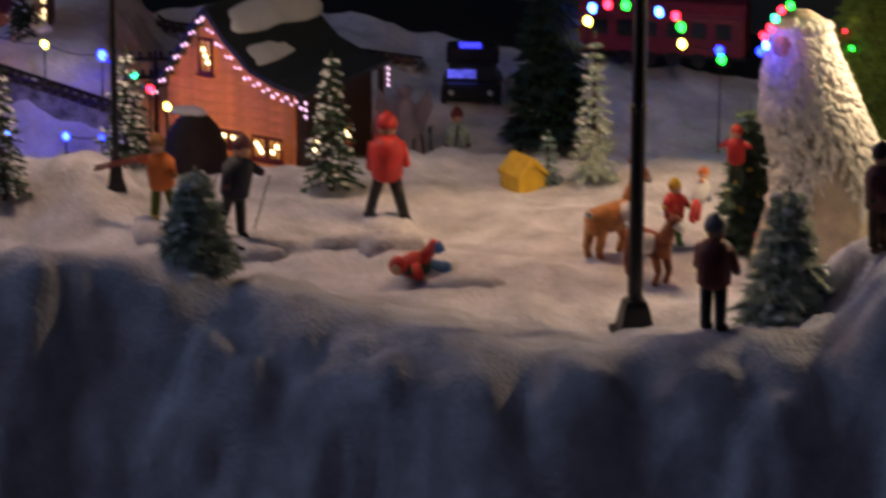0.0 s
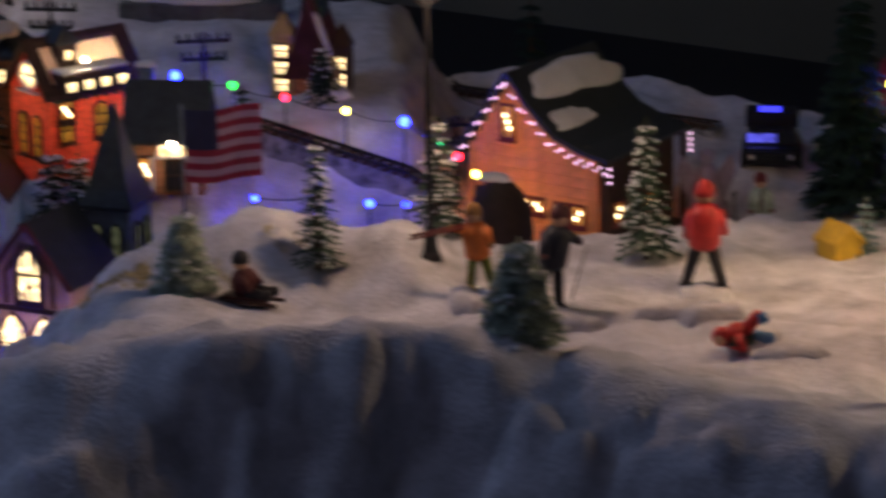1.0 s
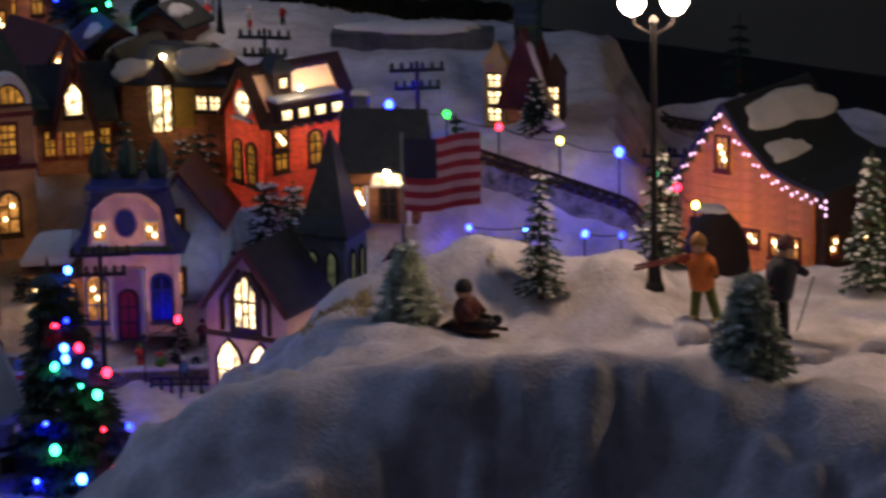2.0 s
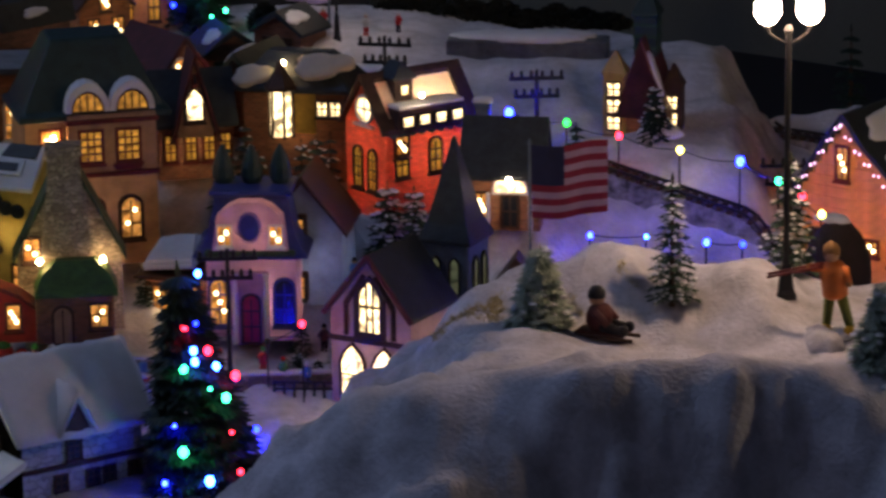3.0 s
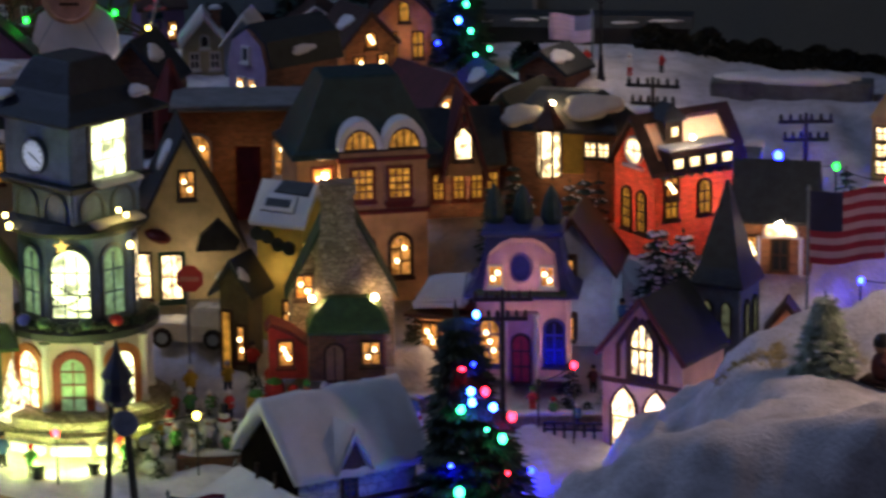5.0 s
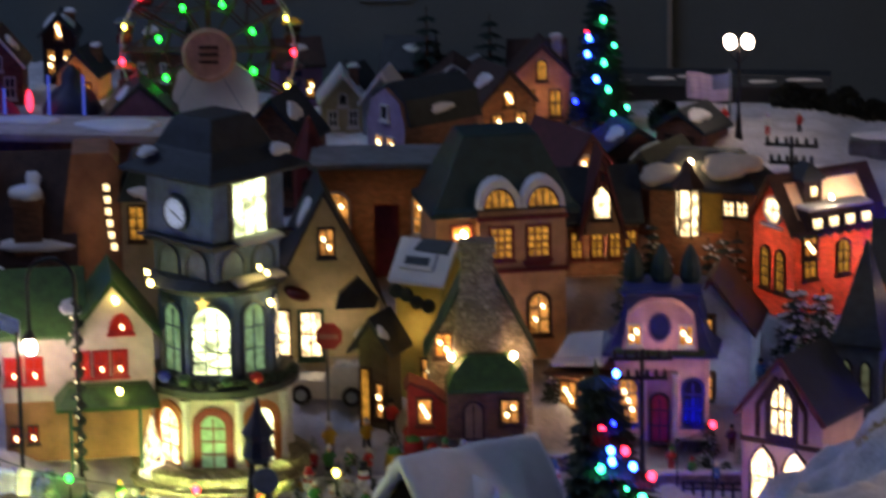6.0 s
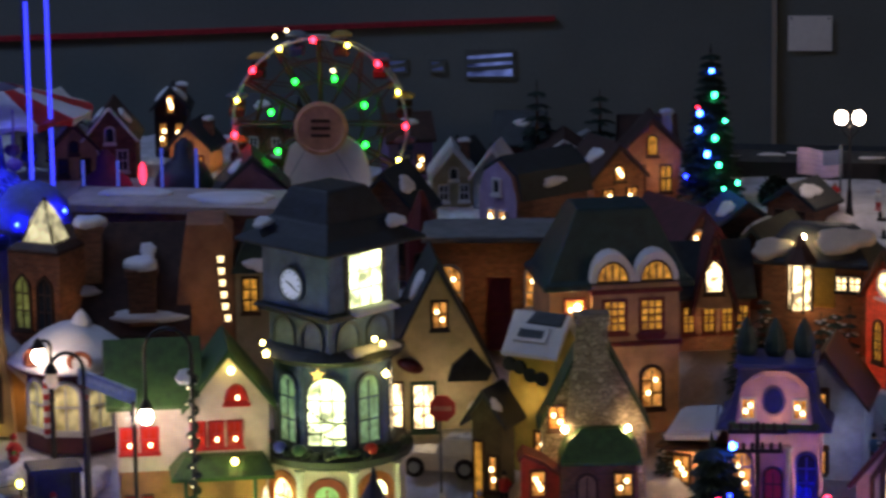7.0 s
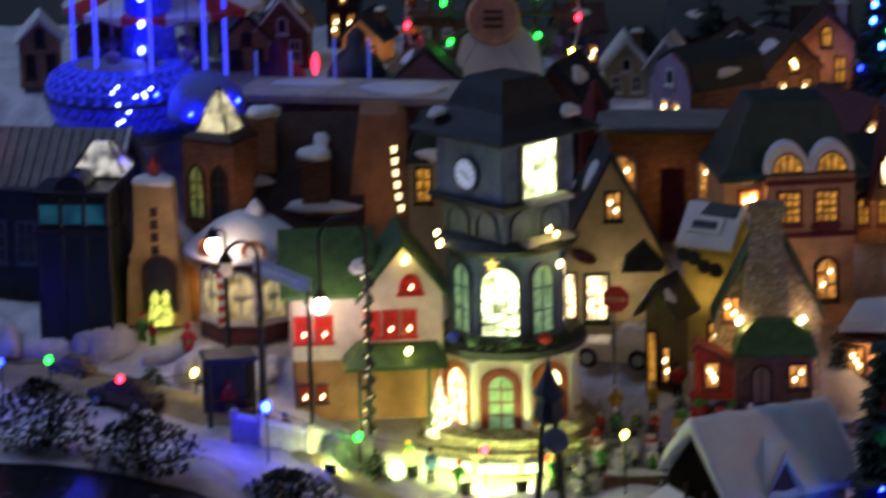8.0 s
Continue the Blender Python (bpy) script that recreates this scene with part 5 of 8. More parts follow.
        part("seat_gondola", bm, LAVENDER if i % 2 else BLUEROOF, t)
    bm = bmesh.new()
    n = 28
    low = [bm.verts.new((CX + 94 * math.cos(math.tau * i / n), CY + 70 + 94 * math.sin(math.tau * i / n), 64 + 5 * (i % 2))) for i in range(n)]
    mid = [bm.verts.new((CX + 95 * math.cos(math.tau * i / n), CY + 70 + 95 * math.sin(math.tau * i / n), 72)) for i in range(n)]
    up = [bm.verts.new((CX + 27 * math.cos(math.tau * i / n), CY + 70 + 27 * math.sin(math.tau * i / n), 94)) for i in range(n)]
    for a, b in ((low, mid), (mid, up)):
        for i in range(n):
            f = bm.faces.new((a[i], a[(i + 1) % n], b[(i + 1) % n], b[i]))
            f.material_index = (i // 2) % 2
    part("tent_top", bm, [REDPAINT, WHITETRIM], t)
    # Glowing specks added as glints on the blue drum
    for i in range(10):
        rnd = random.Random(i)
        bulb(t, 18 + rnd.uniform(-16, 26), -70 + i * 0.2, 2 + rnd.uniform(-14, 24), 1.1, PALE_SPARK, "sparkle_glint")
    for i in range(3):
        bm = bmesh.new()
        lathe(bm, [(17, 0), (19, 8), (14, 20), (5, 27), (1, 29)], 14)
        part("dome", bm, GLASSBLUE, t, m=at_mm(70 + 7 * i, -18 - 14 * i, -12 + 6 * (i % 2)), smooth=True)
    return t


PALE_SPARK = glow("pale_spark", (0.4, 0.55, 1.0), 16.0)
NAVYRAIL = mat("navy_rail", (0.02, 0.03, 0.09), 0.4, 0.2)
carousel(-0.862, 3.19, 0.285)
t = empty("blue_pavilion", -0.772, 3.13, 0.262, 0, "small pavilion with a blue-lit round roof", "pavilion")
bm = bmesh.new()
lathe(bm, [(22, -60), (22, 20)], 12)
part("body", bm, BLUEROOF, t)
bm = bmesh.new()
lathe(bm, [(34, 18), (36, 24), (32, 42), (21, 55), (7, 61), (1, 62)], 18)
part("roof", bm, mat("blue_dome", (0.12, 0.16, 0.55), 0.7, 0.2), t, smooth=True)
# Blue bulbs added at the eave to tint the round roof
for u, v, w_ in ((-40, -22, 44), (-6, -40, 30), (34, -26, 40)):
    bulb(t, u, v, w_, 1.6, BLUESPOT, "dome_fill_bulb")


# ---------- ferris wheel ----------
def ferris(x, y, z):
    t = empty("ferris_wheel", x, y, z, 0, "large ferris wheel with coloured bulbs and a brown hub", "ferris wheel")
    r, hub = 82, 62
    bm = bmesh.new()
    for yy in (-9, 9):
        for i in range(40):
            a, b = math.tau * i / 40, math.tau * (i + 1) / 40
            rod(bm, (r * math.cos(a), yy, hub + r * math.sin(a)), (r * math.cos(b), yy, hub + r * math.sin(b)), 1.3, None, 5)
    part("rim", bm, mat("pale_rim", (0.5, 0.52, 0.6), 0.4, 0.2), t)
    bm = bmesh.new()
    for i in range(12):
        a = math.tau * i / 12
        for yy in (-9, 9):
            rod(bm, (16 * math.cos(a), yy, hub + 16 * math.sin(a)), (r * math.cos(a), yy, hub + r * math.sin(a)), 1.3, None, 4)
            b = a + math.tau / 12
            for f in (0.5, 0.75):
                rod(bm, (f * r * math.cos(a), yy, hub + f * r * math.sin(a)), (f * r * math.cos(b), yy, hub + f * r * math.sin(b)), 0.9, None, 4)
            rod(bm, (0.5 * r * math.cos(a), yy, hub + 0.5 * r * math.sin(a)), (r * math.cos(b), yy, hub + r * math.sin(b)), 0.7, None, 4)
    part("spoke_web", bm, BROWNTRIM, t)
    for i in range(12):
        a = math.tau * (i + 0.5) / 12
        bm = bmesh.new()
        box(bm, -7, 7, -7, 7, -9, 0, 1.5)
        box(bm, -7, 7, 6, 7.5, 0, 6, 0.4)
        g = part("gondola", bm, (BROWNTRIM, REDTRIM, MAROON, BLUEROOF)[i % 4], t, m=at_mm(r * math.cos(a), 0, hub + r * math.sin(a) - 6))
        bm = bmesh.new()
        loft(bm, [rect(10, 8, 10), rect(9.5, 7.5, 11.5), rect(4, 2.5, 15)])
        part("canopy", bm, (mat("gondola_yellow", (0.4, 0.28, 0.06), 0.6, 0.25), BLUEGREY)[i % 2], g)
        bm = bmesh.new()
        rod(bm, (0, 0, 0), (0, 0, 11), 0.8, None, 5)
        part("hanger", bm, BLACK, g)
    for i in range(-5, 6):
        a = math.radians(93 - i * 23.4)
        c = B_YEL if i % 2 else B_RED
        bulb(t, (r - 1) * math.cos(a), -11.5, hub + (r - 1) * math.sin(a), 2.4 if c is B_RED else 1.9, c)
    for i in range(6):
        a = math.radians(212 - i * 47)
        bulb(t, 47 * math.cos(a), -11.5, hub + 47 * math.sin(a), 2.4, B_GREEN)
    for u, v in ((14, 52), (-40, 84), (-29, 90)):
        bulb(t, u, -11.5, hub + v, 1.7, CANDLE)
    bm = bmesh.new()
    lathe(bm, [(25, 0), (26, 3), (22, 5), (21, 4)], 24)
    hb = part("hub_disc", bm, mat("brown_hub", (0.55, 0.3, 0.2), 0.6, 0.3, 80.0, 0.2), t, m=at_mm(2, -14, hub - 2, 90, 0, 0))
    bm = bmesh.new()
    for i in range(3):
        box(bm, -9, 9, 6 - 7 * i, 9 - 7 * i, 4.2, 5.4)
    part("sign_bar", bm, BROWNTRIM, hb)
    bm = bmesh.new()
    prism(bm, [(-42, -20), (42, -20), (40, 22), (34, 42), (16, 54), (-16, 54), (-34, 42), (-40, 22)], -9, -3)
    part("snow_backing", bm, SNOW, t, m=at_mm(6, -4, 0))
    for sx in (-1, 1):
        for yy in (-11, 11):
            bm = bmesh.new()
            rod(bm, (sx * 48, yy, -20), (0, yy, hub), 2.2)
            part("support_leg", bm, PALEGREY, t)
    bm = bmesh.new()
    box(bm, -70, 70, -30, 30, -24, -18, 2)
    part("base", bm, SNOW, t)
    # Bulbs added to brighten the snow backing under the hub
    for sx in (-1, 1):
        bulb(t, sx * 56, -27, -14, 2.0, glow("wheel_foot_bulb_%d" % (sx + 1), (1.0, 0.8, 0.7), 40.0), "foot_fill_bulb")
    return t


ferris(-0.542, 3.36, 0.271)

# ---------- far row of houses along the back ----------
FAR = (
    # name words, x, y, rz, w, d, h, peak, wall, roof
    ("dark brown house with white trimmed gable", -0.745, 3.38, 5, 48, 50, 40, 28, BROWNBRICK, BROWNROOF, DUSK, WHITETRIM),
    ("small orange-lit house with dark roof", -0.668, 3.4, -10, 40, 40, 26, 20, TAN, SLATE, WARM, REDTRIM),
    ("tan house with dark gable roof", -0.78, 3.37, 10, 44, 44, 30, 22, TAN, BROWNROOF, DUSK, BROWNTRIM),
    ("tall tan house with snowy gable", -0.815, 3.43, -15, 56, 44, 42, 24, CREAM, SNOW, DUSK, BROWNTRIM),
    ("dark house with snow-edged gable", -0.422, 3.4, 8, 40, 44, 30, 24, CREAM, SNOW, DUSK, WHITETRIM),
    ("white house with pale gable roof", -0.378, 3.38, -6, 38, 40, 34, 24, PALEGREY, SNOW, DUSK, WHITETRIM),
    ("grey-purple mansion with porch columns", -0.318, 3.44, 4, 58, 50, 38, 18, LAVENDER, BROWNROOF, DUSK, WHITETRIM),
    ("orange brick house with snowy chimney", -0.234, 3.42, 6, 52, 46, 52, 26, mat("apricot_plaster", (0.42, 0.22, 0.12), 0.6, 0.25, thin=0.25), BROWNROOF, AMBER, BROWNTRIM),
    ("dark brown house with snowy roof", -0.275, 3.36, 30, 52, 60, 40, 26, BROWNBRICK, BROWNROOF, WARM, BROWNTRIM),
    ("small ochre house with snowy roof", -0.972, 3.33, 14, 40, 40, 44, 20, TAN, SNOW, DUSK, BROWNTRIM),
    ("dark tall house with yellow lit windows", -0.702, 3.47, 4, 32, 34, 50, 16, BLACK, SLATE, WARM, BROWNTRIM),
    ("maroon barn with dark roof", -0.91, 3.36, 0, 60, 50, 38, 24, MAROON, SLATE, DUSK, BROWNTRIM),
)
for i, (words, x, y, rz, w, d, h, pk, wl, rf, pane, tr) in enumerate(FAR):
    t = house("village_house", words, x, y, rz, w, d, h, pk, wl, rf, over=4, z=gz(x, y) - 0.002, lit=INNER_DIM if pane is not DUSK else None)
    for u in (-w * 0.24, w * 0.24):
        opening(t, on_face("f", w, d, u, h * 0.25), w * 0.17, h * 0.45, pane, tr, nx=2, ny=2, edge=1.6)
    opening(t, on_face("f", w, d, 0, h * 0.92), w * 0.16, h * 0.34, pane, tr, "arch", nx=1, ny=1, edge=1.4)
    if tr is WHITETRIM:
        for s in (-1, 1):
            bm = bmesh.new()
            rod(bm, (s * (w / 2 + 3), -d / 2 - 4.4, h - 2), (0, -d / 2 - 4.4, h + pk + 2), 1.6, None, 6)
            part("gable_trim", bm, WHITETRIM, t)
    if i % 3 == 1:
        chimney(t, w * 0.3, 4, h + pk * 0.3, 9, pk * 0.9, WHITE if i == 7 else None)
    for s in (-1, 1):
        if rf is not SNOW and (i + s) % 2 and i != 6:
            snow_blob(t, slope("y", w, d, h, pk, s, -6, 0.5), 8, 12, 3, 90 + i)
for i, (words, x, y, rz, w, d, h, pk, wl, rf) in enumerate((
    ("low dark house with snowy roof edge", -0.15, 3.31, 20, 60, 56, 18, 20, BROWNBRICK, SLATE),
    ("dark wooden lodge with maroon roof", -0.09, 3.345, -30, 50, 46, 16, 16, BROWNBRICK, SLATE),
    ("dark green house behind the clock tower", -0.5, 3.12, 8, 80, 60, 92, 40, BLUEGREY, TEAL),
    ("dark brick house beside the wheel", -0.462, 3.26, -14, 60, 60, 62, 34, BROWNBRICK, SLATE),
    ("violet-grey house with dark roof", -0.6, 3.3, 10, 66, 56, 44, 30, LAVENDER, SLATE),
)):
    t = house("village_house", words, x, y, rz, w, d, h, pk, wl, rf, over=4, z=gz(x, y) - 0.002, lit=None)
    for u in (-w * 0.22, w * 0.22):
        opening(t, on_face("f", w, d, u, h * 0.3), w * 0.15, h * 0.4, WARM if i in (2, 4) else DUSK, BROWNTRIM, nx=2, ny=2, edge=1.6)
    snow_blob(t, slope("y", w, d, h, pk, 1 if i % 2 else -1, -8, 0.55), 9, 15, 3, 190 + i)
t = empty("red_tower", -0.432, 3.2, gz(-0.432, 3.2), 0, "narrow red tower with a pointed roof", "tower", "village houses")
bm = bmesh.new()
lathe(bm, [(15, 0), (15, 72), (17, 74), (10, 92), (2, 112)], 8)
part("wall", bm, REDTRIM, t)
opening(t, at_mm(0, -15, 40), 8, 16, DUSK, BROWNTRIM, "arch", nx=1, ny=1)
t = house("dark_green_shed", "low dark green shed between the houses", -0.4, 3.235, -6, 66, 50, 40, 22, TEAL, SLATE, along="x", over=4)

# low crowded back row: small dim cottages with a few lit panes
rnd = random.Random(515)
for i in range(8):
    x = -0.6 + i * 0.058 + rnd.uniform(-0.012, 0.012)
    y = 3.47 + rnd.uniform(-0.02, 0.03)
    w, d, h, pk = rnd.uniform(34, 52), rnd.uniform(34, 46), rnd.uniform(26, 44), rnd.uniform(16, 26)
    wl = (BROWNBRICK, BLUEGREY, LAVENDER, CREAM, MAROON)[i % 5]
    rf = (SLATE, SNOW, BROWNROOF, SLATE)[i % 4]
    t = house("village_house", ("small dim brick cottage in the back row", "small blue-grey cottage in the back row", "small lavender cottage in the back row", "small cream cottage in the back row", "small maroon cottage in the back row")[i % 5], x, y, rnd.uniform(-30, 30), w, d, h, pk, wl, rf, along="xy"[i % 2], over=4, z=gz(x, min(y, 3.5)) - 0.002, lit=None)
    for u in (-w * 0.25, w * 0.22):
        opening(t, on_face("f", w, d, u, h * 0.3), w * 0.14, h * 0.36, WARM if rnd.random() < 0.45 else DUSK, WHITETRIM if i % 3 == 0 else BROWNTRIM, nx=2, ny=2, edge=1.3)
    if rf is not SNOW:
        snow_blob(t, slope("xy"[i % 2], w, d, h, pk, -1, rnd.uniform(-8, 8), 0.6), 8, 5, 2.4, 600 + i)


# long low dark shed with a thin line of snow, behind the far lamp
t = empty("long_shed", -0.09, 3.52, 0.226, -4, "long low black shed with a thin line of snow", "shed", "village houses")
bm = bmesh.new()
box(bm, -100, 130, -16, 16, 0, 44, 1)
part("wall", bm, BLACK, t)
bm = bmesh.new()
prism(bm, [(-20, 43), (20, 43), (14, 54), (-14, 54)], -104, 134)
part("roof", bm, SLATE, t, m=at_mm(0, 0, 0, 0, 0, -90))
for k in range(5):
    snow_blob(t, at_mm(-84 + 48 * k + 7 * (k % 2), -17, 48 + 2 * (k % 3), 50, 0, 0), (20, 14, 26, 12, 18)[k], 1.4, 1, 700 + k)


# ---------- trees ----------
def pine(name, x, y, h, r, needle, label, frost=0.5, seed=1, tiers=9, dense=11, z=None, category="tree", group="snowy firs", droop=0.35, full=0.2):
    """A fir: tapered trunk, tiers of drooping twigs made of small needle tufts, and snow on their tips."""
    rnd = random.Random(seed)
    t = empty(name, x, y, (gz(x, y) if z is None else z) - 0.002, rnd.uniform(0, 360), label, category, group)
    bm = bmesh.new()
    lathe(bm, [(r * 0.09 + 0.6, 0), (r * 0.06 + 0.4, h * 0.5), (0.4, h * 0.97)], 7)
    part("trunk", bm, BARK, t)
    crown, snow = bmesh.new(), bmesh.new()

    def tuft(bm, p, d, ln, wd):
        side = Vector((-d.y, d.x, 0)).normalized() * wd
        up = Vector((0, 0, wd * 0.55))
        tip, base = p + d * ln, p - d * ln * 0.25
        a = [bm.verts.new(v) for v in (base, p + side, tip, p - side, p + up, p - up * 0.7)]
        for i, j, k in ((0, 1, 4), (1, 2, 4), (2, 3, 4), (3, 0, 4), (1, 0, 5), (2, 1, 5), (3, 2, 5), (0, 3, 5)):
            bm.faces.new((a[i], a[j], a[k]))

    for k in range(tiers):
        f = (k + 0.3) / tiers
        zz, rr = h * (0.1 + 0.86 * f), r * (1 - f) ** 0.85 + 1.2
        n = max(4, int(dense * (1 - f * 0.6)))
        for i in range(n):
            a = math.tau * (i + rnd.random() * 0.7) / n + k
            reach = rr * rnd.uniform(0.75, 1.12)
            out = Vector((math.cos(a), math.sin(a), -droop * rnd.uniform(0.6, 1.3)))
            steps = max(2, int(reach / (r * 0.26)))
            for s in range(1, steps + 1):
                q = Vector((0, 0, zz)) + out * (reach * s / steps * 0.85)
                size = max(1.3, r * full * (1.15 - 0.3 * s / steps))
                for twist in (-0.9, -0.3, 0.3, 0.9):
                    d = Vector((math.cos(a + twist), math.sin(a + twist), -droop * 0.8 + rnd.uniform(-0.2, 0.2)))
                    tuft(crown, q, d, size * 1.5, size * 0.55)
                if rnd.random() < frost:
                    e = q + out * size * 0.7 + Vector((0, 0, size * 0.35))
                    ball(snow, e.x, e.y, e.z, size * rnd.uniform(0.3, 0.72), size * rnd.uniform(0.16, 0.32), 6)
    tuft(crown, Vector((0, 0, h * 0.95)), Vector((0.02, 0.02, 1)), h * 0.06, r * 0.06 + 0.4)
    part("crown", crown, needle, t)["kind"] = "stuff"
    if frost > 0:
        part("frost_layer", snow, FROST, t)["kind"] = "stuff"
    else:
        snow.free()
    return t


pine("fir_tree", 0.207, 2.57, 100, 19, NEEDLE, "slim dark green fir with thick snow on branches", 0.62, 1, 12, 12)
pine("fir_tree", 0.1102, 2.545, 66, 25, NEEDLE2, "short dense fir with pale frosted needles", 0.15, 2, 12, 18, full=0.26)
pine("fir_tree", 0.3305, 2.315, 70, 29, NEEDLE2, "short dense fir with pale frosted needles", 0.2, 3, 12, 20, full=0.26)
pine("fir_tree", 0.45, 2.598, 109, 23, NEEDLE, "slim dark green fir with thick snow on branches", 0.6, 4, 12, 12)
pine("fir_tree", 0.3, 2.64, 96, 24, NEEDLE, "snow-laden fir beside the black lamp post", 0.7, 5, 10, 10)
pine("fir_tree", 0.65, 2.61, 122, 20, NEEDLE2, "tall thin fir with sparse frosted branches", 0.3, 6, 13, 11)
pine("fir_tree", 0.696, 3.1, 205, 42, DARKNEEDLE, "tall dark fir near the back of the hill", 0.0, 7, 16, 20, full=0.24)
pine("fir_tree", 0.7132, 2.228, 100, 36, NEEDLE2, "broad dark fir with pale frosted tips", 0.15, 8, 12, 17, full=0.24)
pine("fir_tree", 0.161, 3.06, 50, 18, DARKNEEDLE, "small dark fir behind the station", 0.1, 11, 7, 9)
pine("fir_tree", 0.2325, 3.115, 56, 17, DARKNEEDLE, "small fir beside the lit chapel", 0.35, 12, 10, 14, full=0.24)
pine("fir_tree", 0.45, 3.5, 130, 26, DARKNEEDLE, "dark fir at the back of the display", 0.0, 13, 10, 11, z=0.098)
pine("fir_tree", -0.42, 3.43, 60, 20, DARKNEEDLE, "dark fir among the far houses", 0.0, 14, 8, 9)
pine("fir_tree", -0.345, 3.46, 108, 28, DARKNEEDLE, "dark fir among the far houses", 0.0, 15, 8, 9)
pine("fir_tree", -0.285, 3.47, 100, 28, DARKNEEDLE, "dark fir among the far houses", 0.0, 16, 8, 9)
pine("fir_tree", -0.17, 3.0, 44, 16, NEEDLE, "dark fir between the tan and purple houses", 0.2, 17, 7, 9)
pine("fir_tree", -0.135, 3.05, 56, 17, NEEDLE, "dark fir between the tan and purple houses", 0.2, 18, 7, 9)
pine("fir_tree", -0.1, 3.07, 48, 15, NEEDLE2, "pale fir behind the purple house", 0.1, 19, 7, 9)


def christmas_tree(x, y, z, h, r, bulbs, seed, label, spots=(), lean=0.0, needle=None):
    t = pine("christmas_tree", x, y, h, r, needle or DARKNEEDLE, label, 0.0, seed, 18, 30, z=z, group="christmas trees", full=0.2)
    t.rotation_euler = (0, 0, 0)
    t.matrix_basis = pose(x, y, z, 0, 0, 0)
    for piece in t.children:
        piece.matrix_basis = pose(0, 0, 0, 0, lean, 0)
    for f, a, c, s in bulbs:
        rr = r * (1 - f) ** 0.85 * 1.08 + 2
        bulb(t, rr * math.sin(a), -rr * math.cos(a), h * (0.1 + 0.82 * f), s * 0.65, c)
    for u, v, c, s in spots:
        rr = r * max(0.02, 1 - (v / h - 0.08) / 0.9) ** 0.85 + 4
        bulb(t, u, -math.sqrt(max(4.0, rr * rr - u * u)), v, s, c)
    return t


PALEBLUE = glow("pale_blue_bulb", (0.02, 0.09, 1.0), 60.0)
christmas_tree(-0.143, 2.715, 0.0, 214, 56, (), 31, "dark christmas tree strung with large coloured bulbs", (
    (-2, 204, PALEBLUE, 2.6), (-13, 162, B_RED, 2.8), (-6, 148, PALEBLUE, 2.8), (-5, 140, PALEBLUE, 2.8), (5, 148, B_RED, 3.0), (-14, 134, B_CYAN, 3.0), (11, 136, PALEBLUE, 2.8), (25, 126, B_RED, 3.2), (18, 112, B_CYAN, 3.2), (-15, 73, B_CYAN, 3.6), (5, 52, PALEBLUE, 3.6), (40, 82, B_BLUE, 2.2),
    (-4, 168, B_BLUE, 1.5), (22, 86, B_RED, 1.5), (-22, 92, BLUESPOT, 1.8), (6, 120, B_CYAN, 1.4), (-30, 48, BLUESPOT, 2.0), (28, 56, B_RED, 2.0)), -5.0)
christmas_tree(-0.177, 3.4, 0.252, 150, 30, (
    (0.9, 0.2, PALEBLUE, 3.2), (0.72, 0.3, B_CYAN, 3.8), (0.58, -0.6, PALEBLUE, 3.6), (0.46, -0.55, PALEBLUE, 3.6), (0.4, 0.2, B_CYAN, 3.6), (0.52, 0.8, B_CYAN, 2.6),
    (0.28, -0.1, PALEBLUE, 4), (0.2, 0.3, B_CYAN, 3.4), (0.1, -0.8, B_BLUE, 2.8), (0.05, 0.9, B_CYAN, 3), (0.62, -0.8, B_RED, 2.0), (0.02, 0.4, B_CYAN, 2.4)), 32,
    "tall dark christmas tree with blue and green bulbs")


FROSTLEAF = mat("frosted_leaf", (0.05, 0.06, 0.06), 0.8, 0.5, 150.0, 0.3, second=(0.17, 0.18, 0.18))
DARKLEAF = mat("dark_leaf", (0.02, 0.025, 0.022), 0.8, 0.5, 150.0, 0.3)


def bush(x, y, w, h, seed, z=None):
    rnd = random.Random(seed)
    t = empty("frosted_bush", x, y, (gz(x, y) if z is None else z) - 0.002, 0, "dark frosted bush beside the snowy road", "bush", "roadside bushes")
    bm = bmesh.new()
    for i in range(5):
        rod(bm, (rnd.uniform(-4, 4), rnd.uniform(-4, 4), 0), (rnd.uniform(-w, w) * 0.6, rnd.uniform(-w, w) * 0.4, h * rnd.uniform(0.6, 1)), 1.3, 0.5, 5)
    part("stems", bm, BARK, t)
    bm = bmesh.new()
    for i in range(1300):
        a, b = rnd.uniform(0, math.tau), rnd.uniform(0, 1) ** 0.5
        zz = rnd.uniform(0.1, 1)
        k = math.sin(math.pi * min(0.98, zz * 0.75 + 0.2))
        p = Vector((w * b * k * math.cos(a), w * 0.7 * b * k * math.sin(a), h * zz))
        s = rnd.uniform(1.8, 4.2)
        d = Vector((rnd.uniform(-1, 1), rnd.uniform(-1, 1), rnd.uniform(-0.3, 1))).normalized() * s
        e = d.cross(Vector((0.3, 0.5, 1))).normalized() * s * 0.6
        vs = [bm.verts.new(q) for q in (p - d, p + e, p + d, p - e)]
        bm.faces.new(vs)
    part("foliage", bm, FROSTLEAF if seed < 20 else DARKLEAF, t)
    return t


bush(-0.8, 2.605, 44, 58, 1)
bush(-0.716, 2.58, 46, 50, 2)
bush(-0.615, 2.625, 42, 34, 3)
def hedge(x, y, w, h, seed):
    t = bush(x, y, w, h, seed)
    t["label"], t["group"] = "dark leafless hedge at the back of the village", "back hedges"


